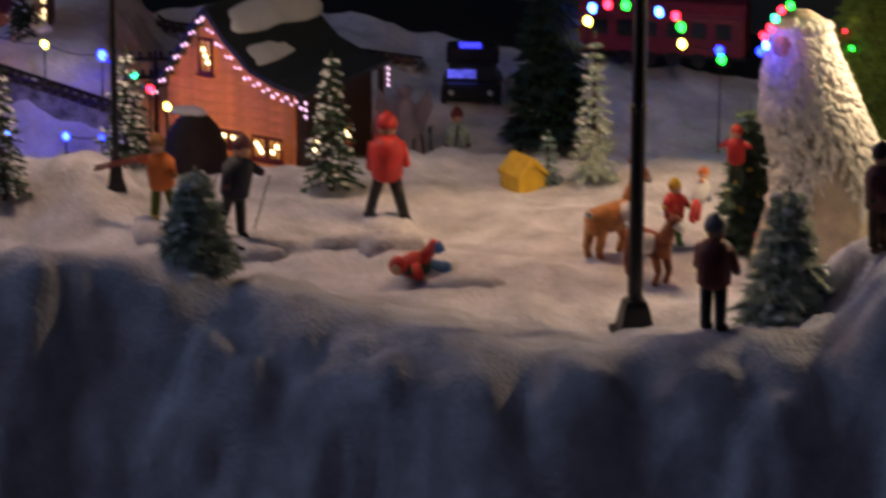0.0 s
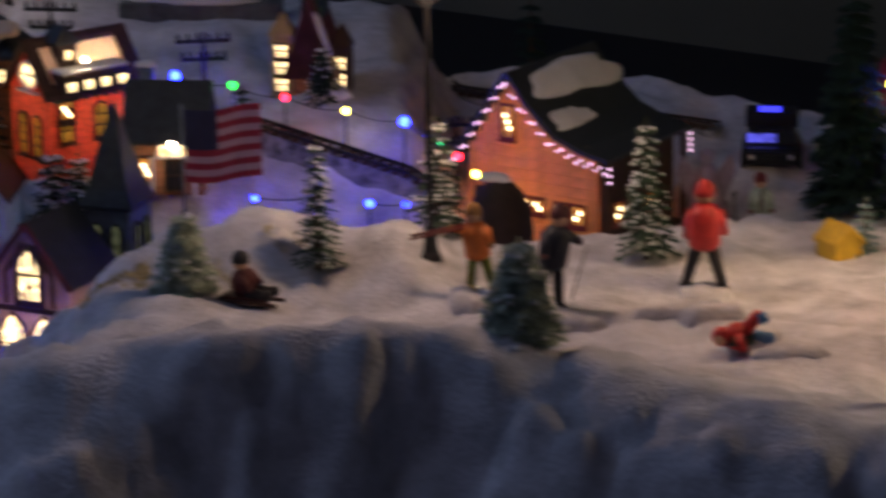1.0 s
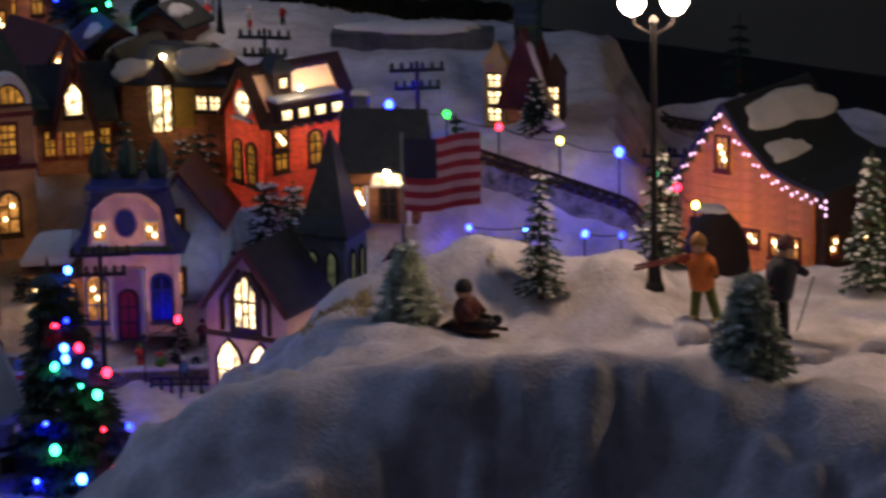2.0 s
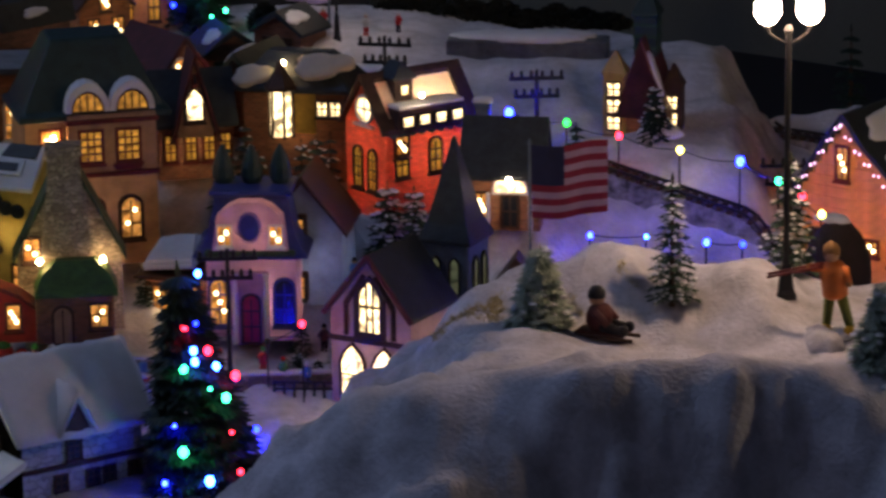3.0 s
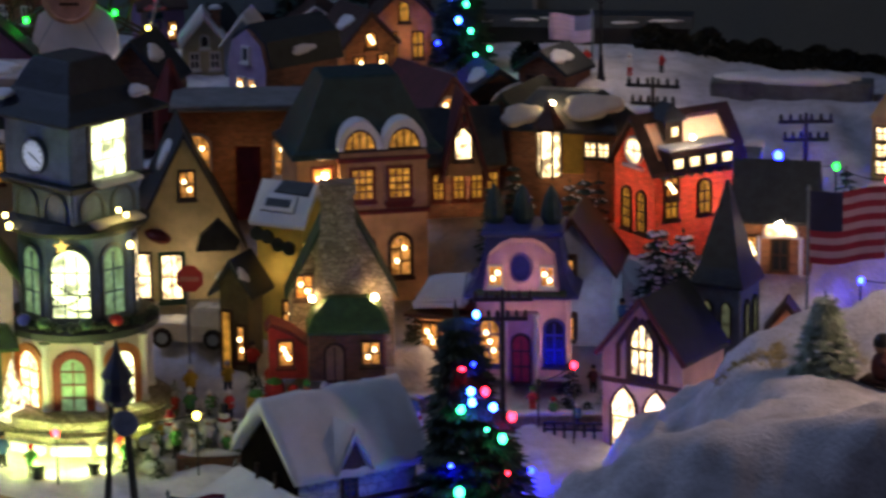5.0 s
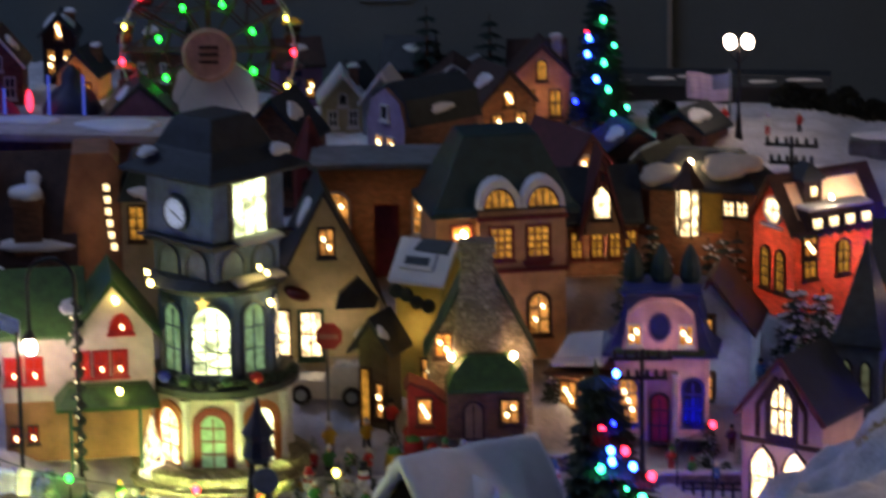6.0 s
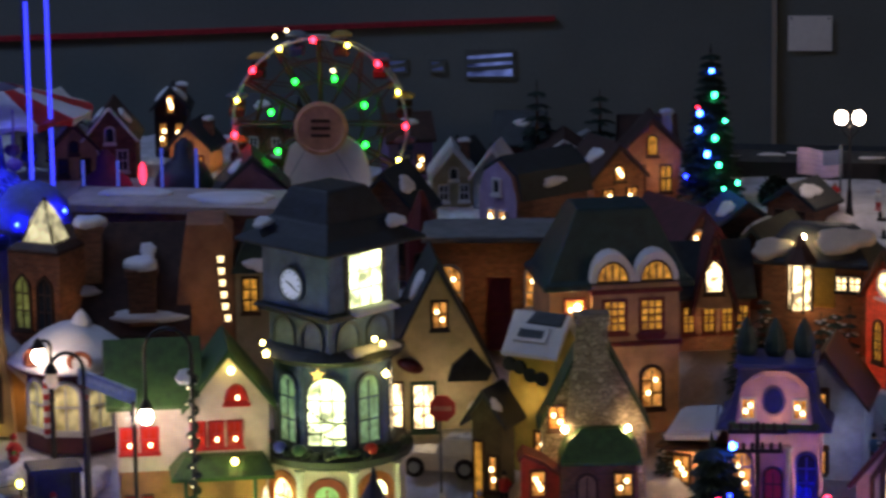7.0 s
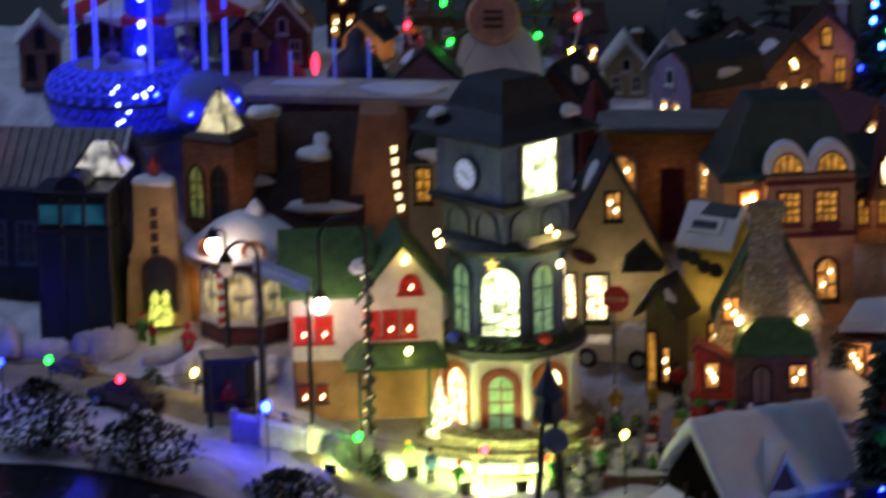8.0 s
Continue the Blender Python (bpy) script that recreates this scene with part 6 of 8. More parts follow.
for k in range(9):
    hedge(0.005 + 0.026 * k, 3.49 - 0.004 * k, 22, (26, 20, 30, 22, 27, 18, 24, 20, 16)[k], 20 + k)
hedge(-0.115, 3.385, 18, 30, 40)
bush(-0.545, 2.6, 46, 30, 4)
bush(-0.49, 2.62, 24, 20, 5)


for k, (x, y, h, r) in enumerate(((-0.142, 3.105, 70, 17), (-0.124, 3.115, 82, 16), (-0.112, 3.09, 74, 17), (-0.075, 3.09, 84, 15), (-0.062, 3.11, 72, 17), (-0.05, 3.095, 86, 14), (-0.088, 3.075, 70, 18), (-0.205, 2.985, 46, 12))):
    pine("fir_tree", x, y, h, r, DARKNEEDLE if k % 2 else NEEDLE, "dark fir with a little snow between the houses", 0.25, 330 + k, 9, 13, full=0.24)


# ---------- lamp posts, poles and strings of lights ----------
def post_lamp(name, x, y, h, label, heads, glow_mat, base=9.0, r=3.0, z=None, gr=8.0, group="street lamps"):
    t = empty(name, x, y, (gz(x, y) if z is None else z) - 0.003, 0, label, "street lamp", group)
    bm = bmesh.new()
    loft(bm, [rect(base, base, 0), rect(base, base, 4), rect(base * 0.75, base * 0.75, 7), rect(base * 0.55, base * 0.55, 22), rect(r * 1.3, r * 1.3, 26)])
    part("base", bm, BLACK, t)
    bm = bmesh.new()
    lathe(bm, [(r * 1.2, 24), (r, 30), (r, h * 0.5), (r * 1.25, h * 0.51), (r, h * 0.52), (r * 0.8, h - 6), (r * 1.3, h - 4), (r * 0.7, h)], 10)
    part("pole", bm, BLACK, t)
    for dx, dz in heads:
        bm = bmesh.new()
        pts = [(0, 0, h - 14), (dx * 0.5, 0, h - 10), (dx * 0.9, 0, h - 6), (dx, 0, h + dz - gr)]
        for a, b in zip(pts, pts[1:]):
            rod(bm, a, b, r * 0.45, None, 6)
        part("arm", bm, BLACK, t)
        bulb(t, dx, 0, h + dz, gr, glow_mat, "globe")
    return t


post_lamp("street_lamp", 0.288, 2.555, 201, "black lamp post with two glowing globes", ((-15, 12), (15, 12)), GLOBE, 7, 2.4, gr=9.5)
near = post_lamp("street_lamp", 0.618, 2.26, 310, "tall black lamp post with square base; shaded lantern added out of view", (), GLOBE, 15, 5, gr=11)
# Unseen arm, shade and globe, added to light the hilltop, not its front
bm = bmesh.new()
for a, b in zip([(0, 0, 298), (0, 60, 326), (0, 130, 334)], [(0, 60, 326), (0, 130, 334), (0, 196, 326)]):
    rod(bm, a, b, 2.6, None, 8)
part("arm", bm, BLACK, near)
bm = bmesh.new()
n = 24
outer = [ring(rr, zz, n, 0, 196) for rr, zz in ((31, 252), (29, 285), (18, 312), (5, 326))]
inside = [ring(rr, zz, n, 0, 196) for rr, zz in ((5, 322), (17, 309), (28, 284), (30, 252))]
loft(bm, outer + inside, close=False)
part("shade", bm, WHITETRIM, near)
bulb(near, 0, 196, 294, 9, glow("unseen_lantern_globe", (1.0, 0.63, 0.35), 560.0), "globe")
post_lamp("street_lamp", -0.047, 3.35, 88, "far lamp post with two warm globes", ((-8, 6), (8, 6)), glow("far_globe", (1.0, 0.75, 0.55), 45.0), 4, 1.4, gr=5.4)


def hook_lamp(x, y, h, reach, drop, label, strength, side=-1):
    t = empty("hook_lamp", x, y, gz(x, y) - 0.003, 0, label, "street lamp", "street lamps")
    bm = bmesh.new()
    lathe(bm, [(8, 0), (8, 3), (4, 6), (3.2, 22), (2.4, 24), (2.0, h * 0.6), (2.8, h * 0.61), (1.9, h * 0.63), (1.7, h)], 10)
    part("pole", bm, BLACK, t)
    bm = bmesh.new()
    pts = [(side * reach * (1 - math.cos(a)) / 2, 0, h + reach * 0.5 * math.sin(a)) for a in [math.pi * i / 10 for i in range(11)]]
    pts.append((side * reach, 0, h - drop + 12))
    rows = []
    for k, p in enumerate(pts):
        d = (Vector(pts[min(k + 1, len(pts) - 1)]) - Vector(pts[max(k - 1, 0)])).normalized()
        n = Vector((d.z, 0, -d.x))
        rows.append([tuple(Vector(p) + n * 1.5 * math.cos(q) + Vector((0, 1.5 * math.sin(q), 0))) for q in [math.tau * i / 6 for i in range(6)]])
    loft(bm, rows)
    part("hook", bm, BLACK, t)
    bm = bmesh.new()
    lathe(bm, [(1.6, 15), (3.4, 12), (5.6, 8), (6, 6.4)], 10, side * reach, 0)
    part("shade", bm, BLACK, t, m=at_mm(0, 0, h - drop))
    bulb(t, side * reach, 0, h - drop, 5.6, glow("hook_globe_%d" % int(h), (1.0, 0.72, 0.54), strength), "globe")
    return t


t = hook_lamp(-0.578, 2.8, 186, 38, 54, "black hooked street lamp hung with garland", 85.0)
bm = bmesh.new()
rnd = random.Random(12)
for i in range(120):
    a, f = i * 0.55, i / 120
    ball(bm, 3.6 * math.cos(a) + rnd.uniform(-1, 1), 3.6 * math.sin(a) + rnd.uniform(-1, 1), 30 + 140 * f, rnd.uniform(1.2, 2.4), None, 5)
part("garland", bm, DARKNEEDLE, t)
for i in range(11):
    bulb(t, rnd.uniform(-5, 5), -5, 34 + i * 12 + rnd.uniform(-5, 5), rnd.uniform(0.4, 0.8), glow("twinkle_%d" % i, (1.0, 0.85, 0.5), 4.0), "twinkle_bulb")
hook_lamp(-0.664, 2.79, 140, 26, 10, "black hooked street lamp with a round top", 0.3)
hook_lamp(-0.71, 2.885, 118, 10, 8, "short street lamp beside the bay shop", 70.0)


def telegraph_pole(x, y, h, label="dark wooden telegraph pole with two crossarms"):
    t = empty("telegraph_pole", x, y, gz(x, y) - 0.002, random.Random(int(x * 999)).uniform(-18, 18), label, "telegraph pole", "telegraph poles")
    bm = bmesh.new()
    lathe(bm, [(2.4, 0), (2.2, h * 0.5), (1.7, h)], 8)
    part("pole", bm, BLACK, t)
    for zz, w in ((h - 8, 24), (h - 24, 20)):
        bm = bmesh.new()
        box(bm, -w, w, -1.6, 1.6, zz - 1.6, zz + 1.6, 0.5)
        arm = part("crossarm", bm, BLACK, t)
        for u in (-0.9, -0.55, -0.2, 0.2, 0.55, 0.9):
            bm = bmesh.new()
            lathe(bm, [(1.6, 0), (1.8, 3), (1.2, 5), (0.4, 6)], 8, w * u, 0)
            part("insulator", bm, BLACK, arm, m=at_mm(0, 0, zz + 1.5))
    return t


telegraph_pole(-0.002, 3.17, 112)
telegraph_pole(0.13, 3.125, 66)
telegraph_pole(-0.127, 2.8, 155)
telegraph_pole(0.345, 3.08, 78)


def string_of_lights(points, label, dip=4.0, size=2.7, stakes=1):
    """points: (x, y, z, bulb material); a wire sags from bulb to bulb, held up by thin stakes at every so many bulbs (0: none)."""
    x0, y0, z0 = points[0][:3]
    t = empty("string_lights", x0, y0, z0, 0, label, "string lights", "strings of lights")
    loc = [((x - x0) * 1000, (y - y0) * 1000, (z - z0) * 1000) for x, y, z, m in points]
    bm = bmesh.new()
    for a, b in zip(loc, loc[1:]):
        prev = a
        for i in range(1, 7):
            f = i / 6
            q = tuple(a[k] + (b[k] - a[k]) * f - (dip * math.sin(math.pi * f) if k == 2 else 0) for k in range(3))
            rod(bm, prev, q, 0.5, None, 4)
            prev = q
    part("wire", bm, BLACK, t)
    for i, ((x, y, z, m), p) in enumerate(zip(points, loc)):
        foot = (z - gz(x, y)) * 1000
        if stakes and i % stakes == 0:
            bm = bmesh.new()
            rod(bm, (p[0], p[1] + 2, p[2] - foot - 2), (p[0], p[1] + 2, p[2] + 2), 0.8, None, 5)
            part("stake", bm, BLACK, t)
        bulb(t, p[0], p[1] - 2, p[2], size * (1.3 if m is BLUESPOT else 1), m)
    return t


string_of_lights([(0.105, 3.101, 0.236, BLUESPOT), (0.154, 3.085, 0.23, B_GREEN), (0.198, 3.068, 0.222, B_RED), (0.249, 3.049, 0.213, B_YEL), (0.296, 3.0, 0.214, BLUESPOT), (0.318, 2.9, 0.222, B_CYAN), (0.326, 2.797, 0.235, B_RED), (0.337, 2.76, 0.23, B_YEL)], "string of large coloured bulbs along the track")
string_of_lights([(-0.93, 2.8, 0.15, BLUESPOT), (-0.88, 2.79, 0.15, B_BLUE), (-0.829, 2.75, 0.164, B_GREEN), (-0.776, 2.77, 0.143, B_RED), (-0.727, 2.827, 0.133, B_YEL), (-0.644, 2.7, 0.143, BLUESPOT), (-0.582, 2.765, 0.1, B_GREEN), (-0.482, 2.775, 0.088, B_RED), (-0.371, 2.79, 0.098, B_YEL)], "string of large coloured bulbs along the road", 3, 2.8)
# Added out of sight; they throw blue light on the snow beside the tree
string_of_lights([(-0.116, 2.775, 0.052, BLUESPOT), (-0.132, 2.77, 0.05, B_BLUE), (-0.15, 2.77, 0.05, B_BLUE)], "blue bulbs added out of sight behind the tree to light the snow", 1, 3.2)
string_of_lights([(-0.1, 2.875, 0.1, DUSK), (-0.071, 2.86, 0.119, B_RED)], "short string of bulbs before the purple house", 3, 2.6)
string_of_lights([(0.262, 2.93, 0.163, BLUESPOT), (0.292, 2.93, 0.161, B_BLUE)], "two blue bulbs low in the snow", 2, 2.0)
# Blue bulbs added to light the pale deer from behind
string_of_lights([(0.168, 2.97, 0.16, BLUESPOT), (0.215, 2.97, 0.158, PALEBLUE)], "two blue bulbs added behind the frosted deer to light them", 2, 1.6)


# ---------- flags ----------
def flag(x, y, z, h, w, fh, label, turn=0.0, dyes=None):
    t = empty("flag", x, y, z, turn, label, "flag", "flags")
    bm = bmesh.new()
    lathe(bm, [(2.6, 0), (1.3, 4), (1.0, h), (2.0, h + 1), (0.6, h + 5)], 8)
    part("flagpole", bm, BLUEGREY, t)
    bm = bmesh.new()
    n, k = 14, 11
    grid = [[bm.verts.new((1.5 + w * i / n, 2.2 * math.sin(i * 0.8 + j * 0.1) * i / n, h - fh * j / k - 2.0 * math.sin(i * 0.35))) for i in range(n + 1)] for j in range(k + 1)]
    for j in range(k):
        for i in range(n):
            f = bm.faces.new((grid[j][i], grid[j + 1][i], grid[j + 1][i + 1], grid[j][i + 1]))
            f.material_index = 2 if (i < 6 and j < 6) else j % 2
    bmesh.ops.solidify(bm, geom=bm.faces[:], thickness=0.5)
    part("cloth", bm, dyes or [FLAG_RED, FLAG_WHITE, FLAG_BLUE], t, "pale violet cloth with a blue corner" if dyes else "red and white striped cloth with dark blue corner")
    return t


FLAG_RED = mat("flag_red", (0.24, 0.02, 0.06), 0.8, 0.2, 100.0, 0.2, 1500.0)
FLAG_WHITE = mat("flag_white", (0.36, 0.27, 0.4), 0.8, 0.12, 100.0, 0.2, 1500.0)
FLAG_BLUE = mat("flag_blue", (0.018, 0.025, 0.09), 0.8, 0.2, 100.0, 0.2, 1500.0)
flag(0.111, 2.77, 0.07, 216, 60, 58, "striped flag with dark blue corner on pole", 8)
flag(-0.377, 2.63, 0.03, 54, 42, 34, "small striped flag on a short pole", 0)
PALEFLAG = mat("pale_violet_cloth", (0.6, 0.48, 0.78), 0.8, 0.15, 100.0, 0.2)
flag(-0.055, 3.4, 0.245, 57, -42, 26, "small pale violet flag at the back of the village", 0, [PALEFLAG, mat("pale_lilac_cloth", (0.66, 0.54, 0.82), 0.8, 0.15, 100.0, 0.2), mat("dull_blue_cloth", (0.2, 0.24, 0.5), 0.8, 0.15)])


# ---------- railway track ----------
def track(x0, y0, x1, y1, label):
    z0, z1 = gz(x0, y0), gz(x1, y1)
    t = empty("railway_track", x0, y0, z0, 0, label, "railway track")
    n = 34
    dx, dy = (x1 - x0) * 1000, (y1 - y0) * 1000
    length = math.hypot(dx, dy)
    ang = math.atan2(dy, dx)

    def height(f):
        return (max(gz(x0 + (x1 - x0) * f, y0 + (y1 - y0) * f), 0.0) - z0) * 1000

    nx_, ny_ = -math.sin(ang), math.cos(ang)
    steps = [i / n for i in range(n + 1)]
    for side in (-8, 8):
        bm = bmesh.new()
        loft(bm, [[(dx * f + nx_ * (side + q), dy * f + ny_ * (side + q), height(f) + h_) for q, h_ in ((-1.3, 7.6), (1.3, 7.6), (1.0, 10.4), (-1.0, 10.4))] for f in steps])
        part("rail", bm, mat("rail_steel", (0.06, 0.06, 0.065), 0.4, 0.3, 100.0, 0.1, metal=0.6), t)
    bm = bmesh.new()
    loft(bm, [[(dx * f + nx_ * s_, dy * f + ny_ * s_, height(f) + q) for s_, q in ((-17, -14), (17, -14), (13, 5), (-13, 5))] for f in steps])
    part("track_bed", bm, mat("snowy_ballast", (0.1, 0.1, 0.11), 0.9, 0.5, 90.0, 0.6, second=(0.4, 0.4, 0.44)), t)
    sl = None
    for i in range(int(length / 9)):
        f = (i + 0.5) * 9 / length
        m = at_mm(dx * f, dy * f, height(f) + 5, 0, 0, math.degrees(ang))
        if sl is None:
            bm = bmesh.new()
            box(bm, -2.2, 2.2, -13, 13, 0, 3)
            sl = part("sleeper", bm, BROWNTRIM, t, m=m)
        else:
            o = new("sleeper", sl.data)
            o.parent, o.matrix_basis = t, m
    return t


track(0.13, 3.085, 0.345, 2.995, "dark model railway track on a ballast bed")
track(0.36, 3.36, 0.6, 3.262, "dark model railway track behind the barn")


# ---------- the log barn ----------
# Paler copy of the log, front light put into its colour; bulb shines through
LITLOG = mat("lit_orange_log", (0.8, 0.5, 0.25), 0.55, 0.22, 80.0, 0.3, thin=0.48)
FAIRY = glow("fairy_bulb", (0.85, 0.5, 0.75), 3.0)
t = empty("log_barn", 0.426, 3.077, 0.098, -38, "orange clapboard barn with black flared roof and fairy lights", "house", "village houses")
BARN_RIM = [(-52, 70), (0, 145), (20, 121), (46, 98), (72, 88), (100, 82)]
bm = bmesh.new()
prism(bm, [(-46, 0), (84, 0), (84, 84), (46, 96), (20, 119), (0, 143), (-46, 77)], -56, 65)
bm.normal_update()
bmesh.ops.delete(bm, geom=[f for f in bm.faces if abs(f.normal.y) > 0.9 and f.calc_center_median().y < 0], context="FACES")
part("wall", bm, LOG, t)
# Dark sheet over the glowing side wall puts the porch in shade
bm = bmesh.new()
box(bm, 84.6, 87, -56, 64, 2, 82, 0.5)
part("porch_shade_sheet", bm, BROWNTRIM, t)
for u in (-30, 20):
    opening(t, at_mm(87, u, 22, 0, 0, 90), 12, 16, WARM, REDTRIM, nx=2, ny=2)
inner(t, 8, -18, 40, INNER_MAX)
inner(t, 4, -22, 88, INNER_HOT)
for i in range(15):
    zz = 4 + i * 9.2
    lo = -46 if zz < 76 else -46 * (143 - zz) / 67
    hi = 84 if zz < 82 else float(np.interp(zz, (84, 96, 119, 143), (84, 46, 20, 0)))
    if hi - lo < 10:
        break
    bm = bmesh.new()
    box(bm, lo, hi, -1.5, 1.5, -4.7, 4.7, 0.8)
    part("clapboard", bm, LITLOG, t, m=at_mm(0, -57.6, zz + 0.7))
for u, v, w_, h_ in ((-2, 92, 11, 27), (14, 30, 11, 11), (28, 30, 11, 11), (52, 24, 12, 16), (68, 24, 12, 16)):
    opening(t, at_mm(u, -62.6, v), w_ * 0.9, h_, WARM, REDTRIM, nx=2, ny=2, edge=2.2)
bm = bmesh.new()
box(bm, -34, -16, -66, -62, 2, 46, 0.8)
part("door", bm, BROWNTRIM, t)
for (xa, za), (xb, zb) in zip(BARN_RIM, BARN_RIM[1:]):
    l = math.hypot(xb - xa, zb - za)
    nx_, nz_ = -(zb - za) / l * 4, (xb - xa) / l * 4
    bm = bmesh.new()
    prism(bm, [(xa, za + 0.4), (xb, zb + 0.4), (xb + nx_, zb + nz_ + 0.4), (xa + nx_, za + nz_ + 0.4)], -70, 72)
    part("roof_slope", bm, SLATE, t)
bm = bmesh.new()
rod(bm, (0, -70, 147), (0, 72, 147), 3.2, None, 8)
part("ridge", bm, SLATE, t)
snow_blob(t, at_mm(16, 14, 132, 0, 49, 0), 17, 58, 4, 104, square=4.0)
snow_blob(t, at_mm(40, -30, 106, 0, 40, 0), 10, 32, 4, 102, square=3.0)
for i in range(14):
    f = i / 13
    bulb(t, -52 + 52 * f, -72, 68 + 75 * f - 4 * (i % 2), 1.0 + 0.25 * (i % 3 == 0), FAIRY, "fairy_bulb")
for i in range(22):
    u = 1 + 99 * i / 21
    bulb(t, u, -72, float(np.interp(u, [p[0] for p in BARN_RIM], [p[1] for p in BARN_RIM])) - 3 - 4 * (i % 2), 1.0 + 0.25 * (i % 3 == 0), FAIRY, "fairy_bulb")
for k in range(4):
    bulb(t, 101, 68, 80 - 5 * k, 1.2, FAIRY, "fairy_bulb")
for k in range(3):
    bulb(t, 101, -66, 78 - 6 * k, 1.2, FAIRY, "fairy_bulb")
for u in (-62, 0, 64):
    bm = bmesh.new()
    rod(bm, (96, u, 0), (96, u, 84), 3)
    part("porch_post", bm, BROWNTRIM, t)
bm = bmesh.new()
box(bm, 82, 98, -62, 64, 0, 4, 0.6)
part("porch_floor", bm, BROWNTRIM, t)

# ---------- small chapel with lit towers at the back ----------
t = house("lit_chapel", "small maroon-roofed chapel with a teal belfry and lit towers", 0.228, 3.15, -16, 40, 50, 26, 58, BROWNBRICK, MAROON, over=4, lit=INNER_FAINT)
for u, v, w_, h_, n_ in ((-24, -20, 20, 56, 3), (23, 4, 16, 42, 2)):
    bm = bmesh.new()
    box(bm, u - w_ / 2, u + w_ / 2, v - 8, v + 8, 0, h_, 0.6)
    loft(bm, [rect(w_ * 0.56, 9, h_, u, v), rect(w_ * 0.56, 9, h_ + 2, u, v), rect(1, 1, h_ + 20, u, v)])
    tw = part("side_tower", bm, mat("chapel_yellow", (0.6, 0.42, 0.16), 0.6, 0.2, thin=0.3) if u < 0 else BROWNTRIM, t)
    for k in range(n_):
        opening(tw, at_mm(u, v - 8.2, 8 + 15 * k), w_ * 0.52, 11, HOT, BROWNTRIM, nx=2, ny=2, edge=1.4, sill=False)
bm = bmesh.new()
loft(bm, [rect(10, 10, 70), rect(10, 10, 104), rect(12, 12, 106), rect(12, 12, 108), rect(7, 7, 118), rect(1, 1, 128)])
part("belfry", bm, TEAL, t)
for k in range(3):
    bm = bmesh.new()
    box(bm, -10.8, 10.8, -10.8, 10.8, 76 + 10 * k, 78.5 + 10 * k, 0.4)
    part("belfry_band", bm, GREENTRIM, t)
snow_blob(t, at_mm(0, 0, 126), 6, 6, 4, 113, name="snow_cap")
snow_blob(t, slope("y", 40, 50, 26, 58, 1, -20, 0.5), 22, 5, 3, 111)
snow_blob(t, at_mm(20, -30, 8, 30, 0, 0), 18, 9, 5, 112)


# ---------- stone hut under snow, in front ----------
t = empty("snow_hut", -0.262, 2.735, 0.026, 33, "low stone hut with a thick snow-covered roof", "hut")
bm = bmesh.new()
gable_wall(bm, 104, 92, 60, 42, "x")
part("wall", bm, courses("hut_stone", (0.5, 0.52, 0.5), (0.3, 0.3, 0.3), 0.011, 0.006, wild=0.01, vary=0.3, thin=0.0), t)
bm = bmesh.new()
under = [(-54 + 108 * k / 20, 56 + 44 * (1 - abs(k - 10) / 10)) for k in range(21)]
over = [(58 - 116 * k / 20, 57 + 56 * (1 - (abs(k - 10) / 10) ** 1.3)) for k in range(21)]
rings = []
for k in range(25):
    yy = -62 + 122 * k / 24
    swell = 1 - 0.04 * (abs(k - 12) / 12) ** 4
    row = [(px, yy, pz) for px, pz in under]
    for px, pz in over:
        lump = 2.6 * noise.noise(Vector((px * 0.05, yy * 0.05, 2.0))) + 1.0 * noise.noise(Vector((px * 0.14, yy * 0.14, 7.0)))
        hem = -3.0 * max(0, noise.noise(Vector((yy * 0.11, px * 0.01, 5.0)))) if abs(px) > 50 else 0
        row.append((px * swell, yy + (1.5 * lump if k in (0, 24) else 0), pz + lump + hem))
    rings.append(row)
hem = loft(bm, rings, close=False)
for end in (hem[0], hem[-1]):
    for k in range(20):
        bm.faces.new((end[k], end[k + 1], end[40 - k], end[41 - k]))
part("snow_roof", bm, SNOW, t, m=at_mm(0, 0, 0, 0, 0, 90), smooth=True)
for zz, hh in ((54, 4), (31, 3.4)):
    bm = bmesh.new()
    box(bm, -53, 53, -49, -45.5, zz, zz + hh, 0.6)
    part("timber_beam", bm, BROWNTRIM, t)
for u in (-20, 8, 22, 44):
    opening(t, at_mm(u, -46.3, 8), 9, 17, DUSK, BROWNTRIM, nx=2, ny=3, edge=1.4, bar=1.6)
opening(t, at_mm(-8, -46.6, 37), 11, 20, DUSK, BROWNTRIM, nx=2, ny=4, edge=1.4, bar=1.6)
bm = bmesh.new()
prism(bm, [(-13, 0), (13, 0), (0, 28)], -54, -16)
dm = part("dormer", bm, BROWNTRIM, t, m=at_mm(-8, 0, 58))
bm = bmesh.new()
prism(bm, [(-17, -3), (0, 31), (17, -3), (18, 2), (0, 39), (-18, 2)], -58, -12)
bmesh.ops.bevel(bm, geom=bm.edges[:], offset=1.5, segments=2, affect="EDGES")
part("dormer_snow", bm, SNOW, dm, smooth=True)
# Near-black sheet stands in for the shade inside the open gable
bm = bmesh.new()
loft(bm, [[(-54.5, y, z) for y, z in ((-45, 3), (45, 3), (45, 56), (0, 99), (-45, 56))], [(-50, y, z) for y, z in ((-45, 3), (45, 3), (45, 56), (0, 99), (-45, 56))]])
part("gable_opening", bm, mat("gable_shade", (0.009, 0.007, 0.006), 0.95, 0.4, spec=0.0), t)
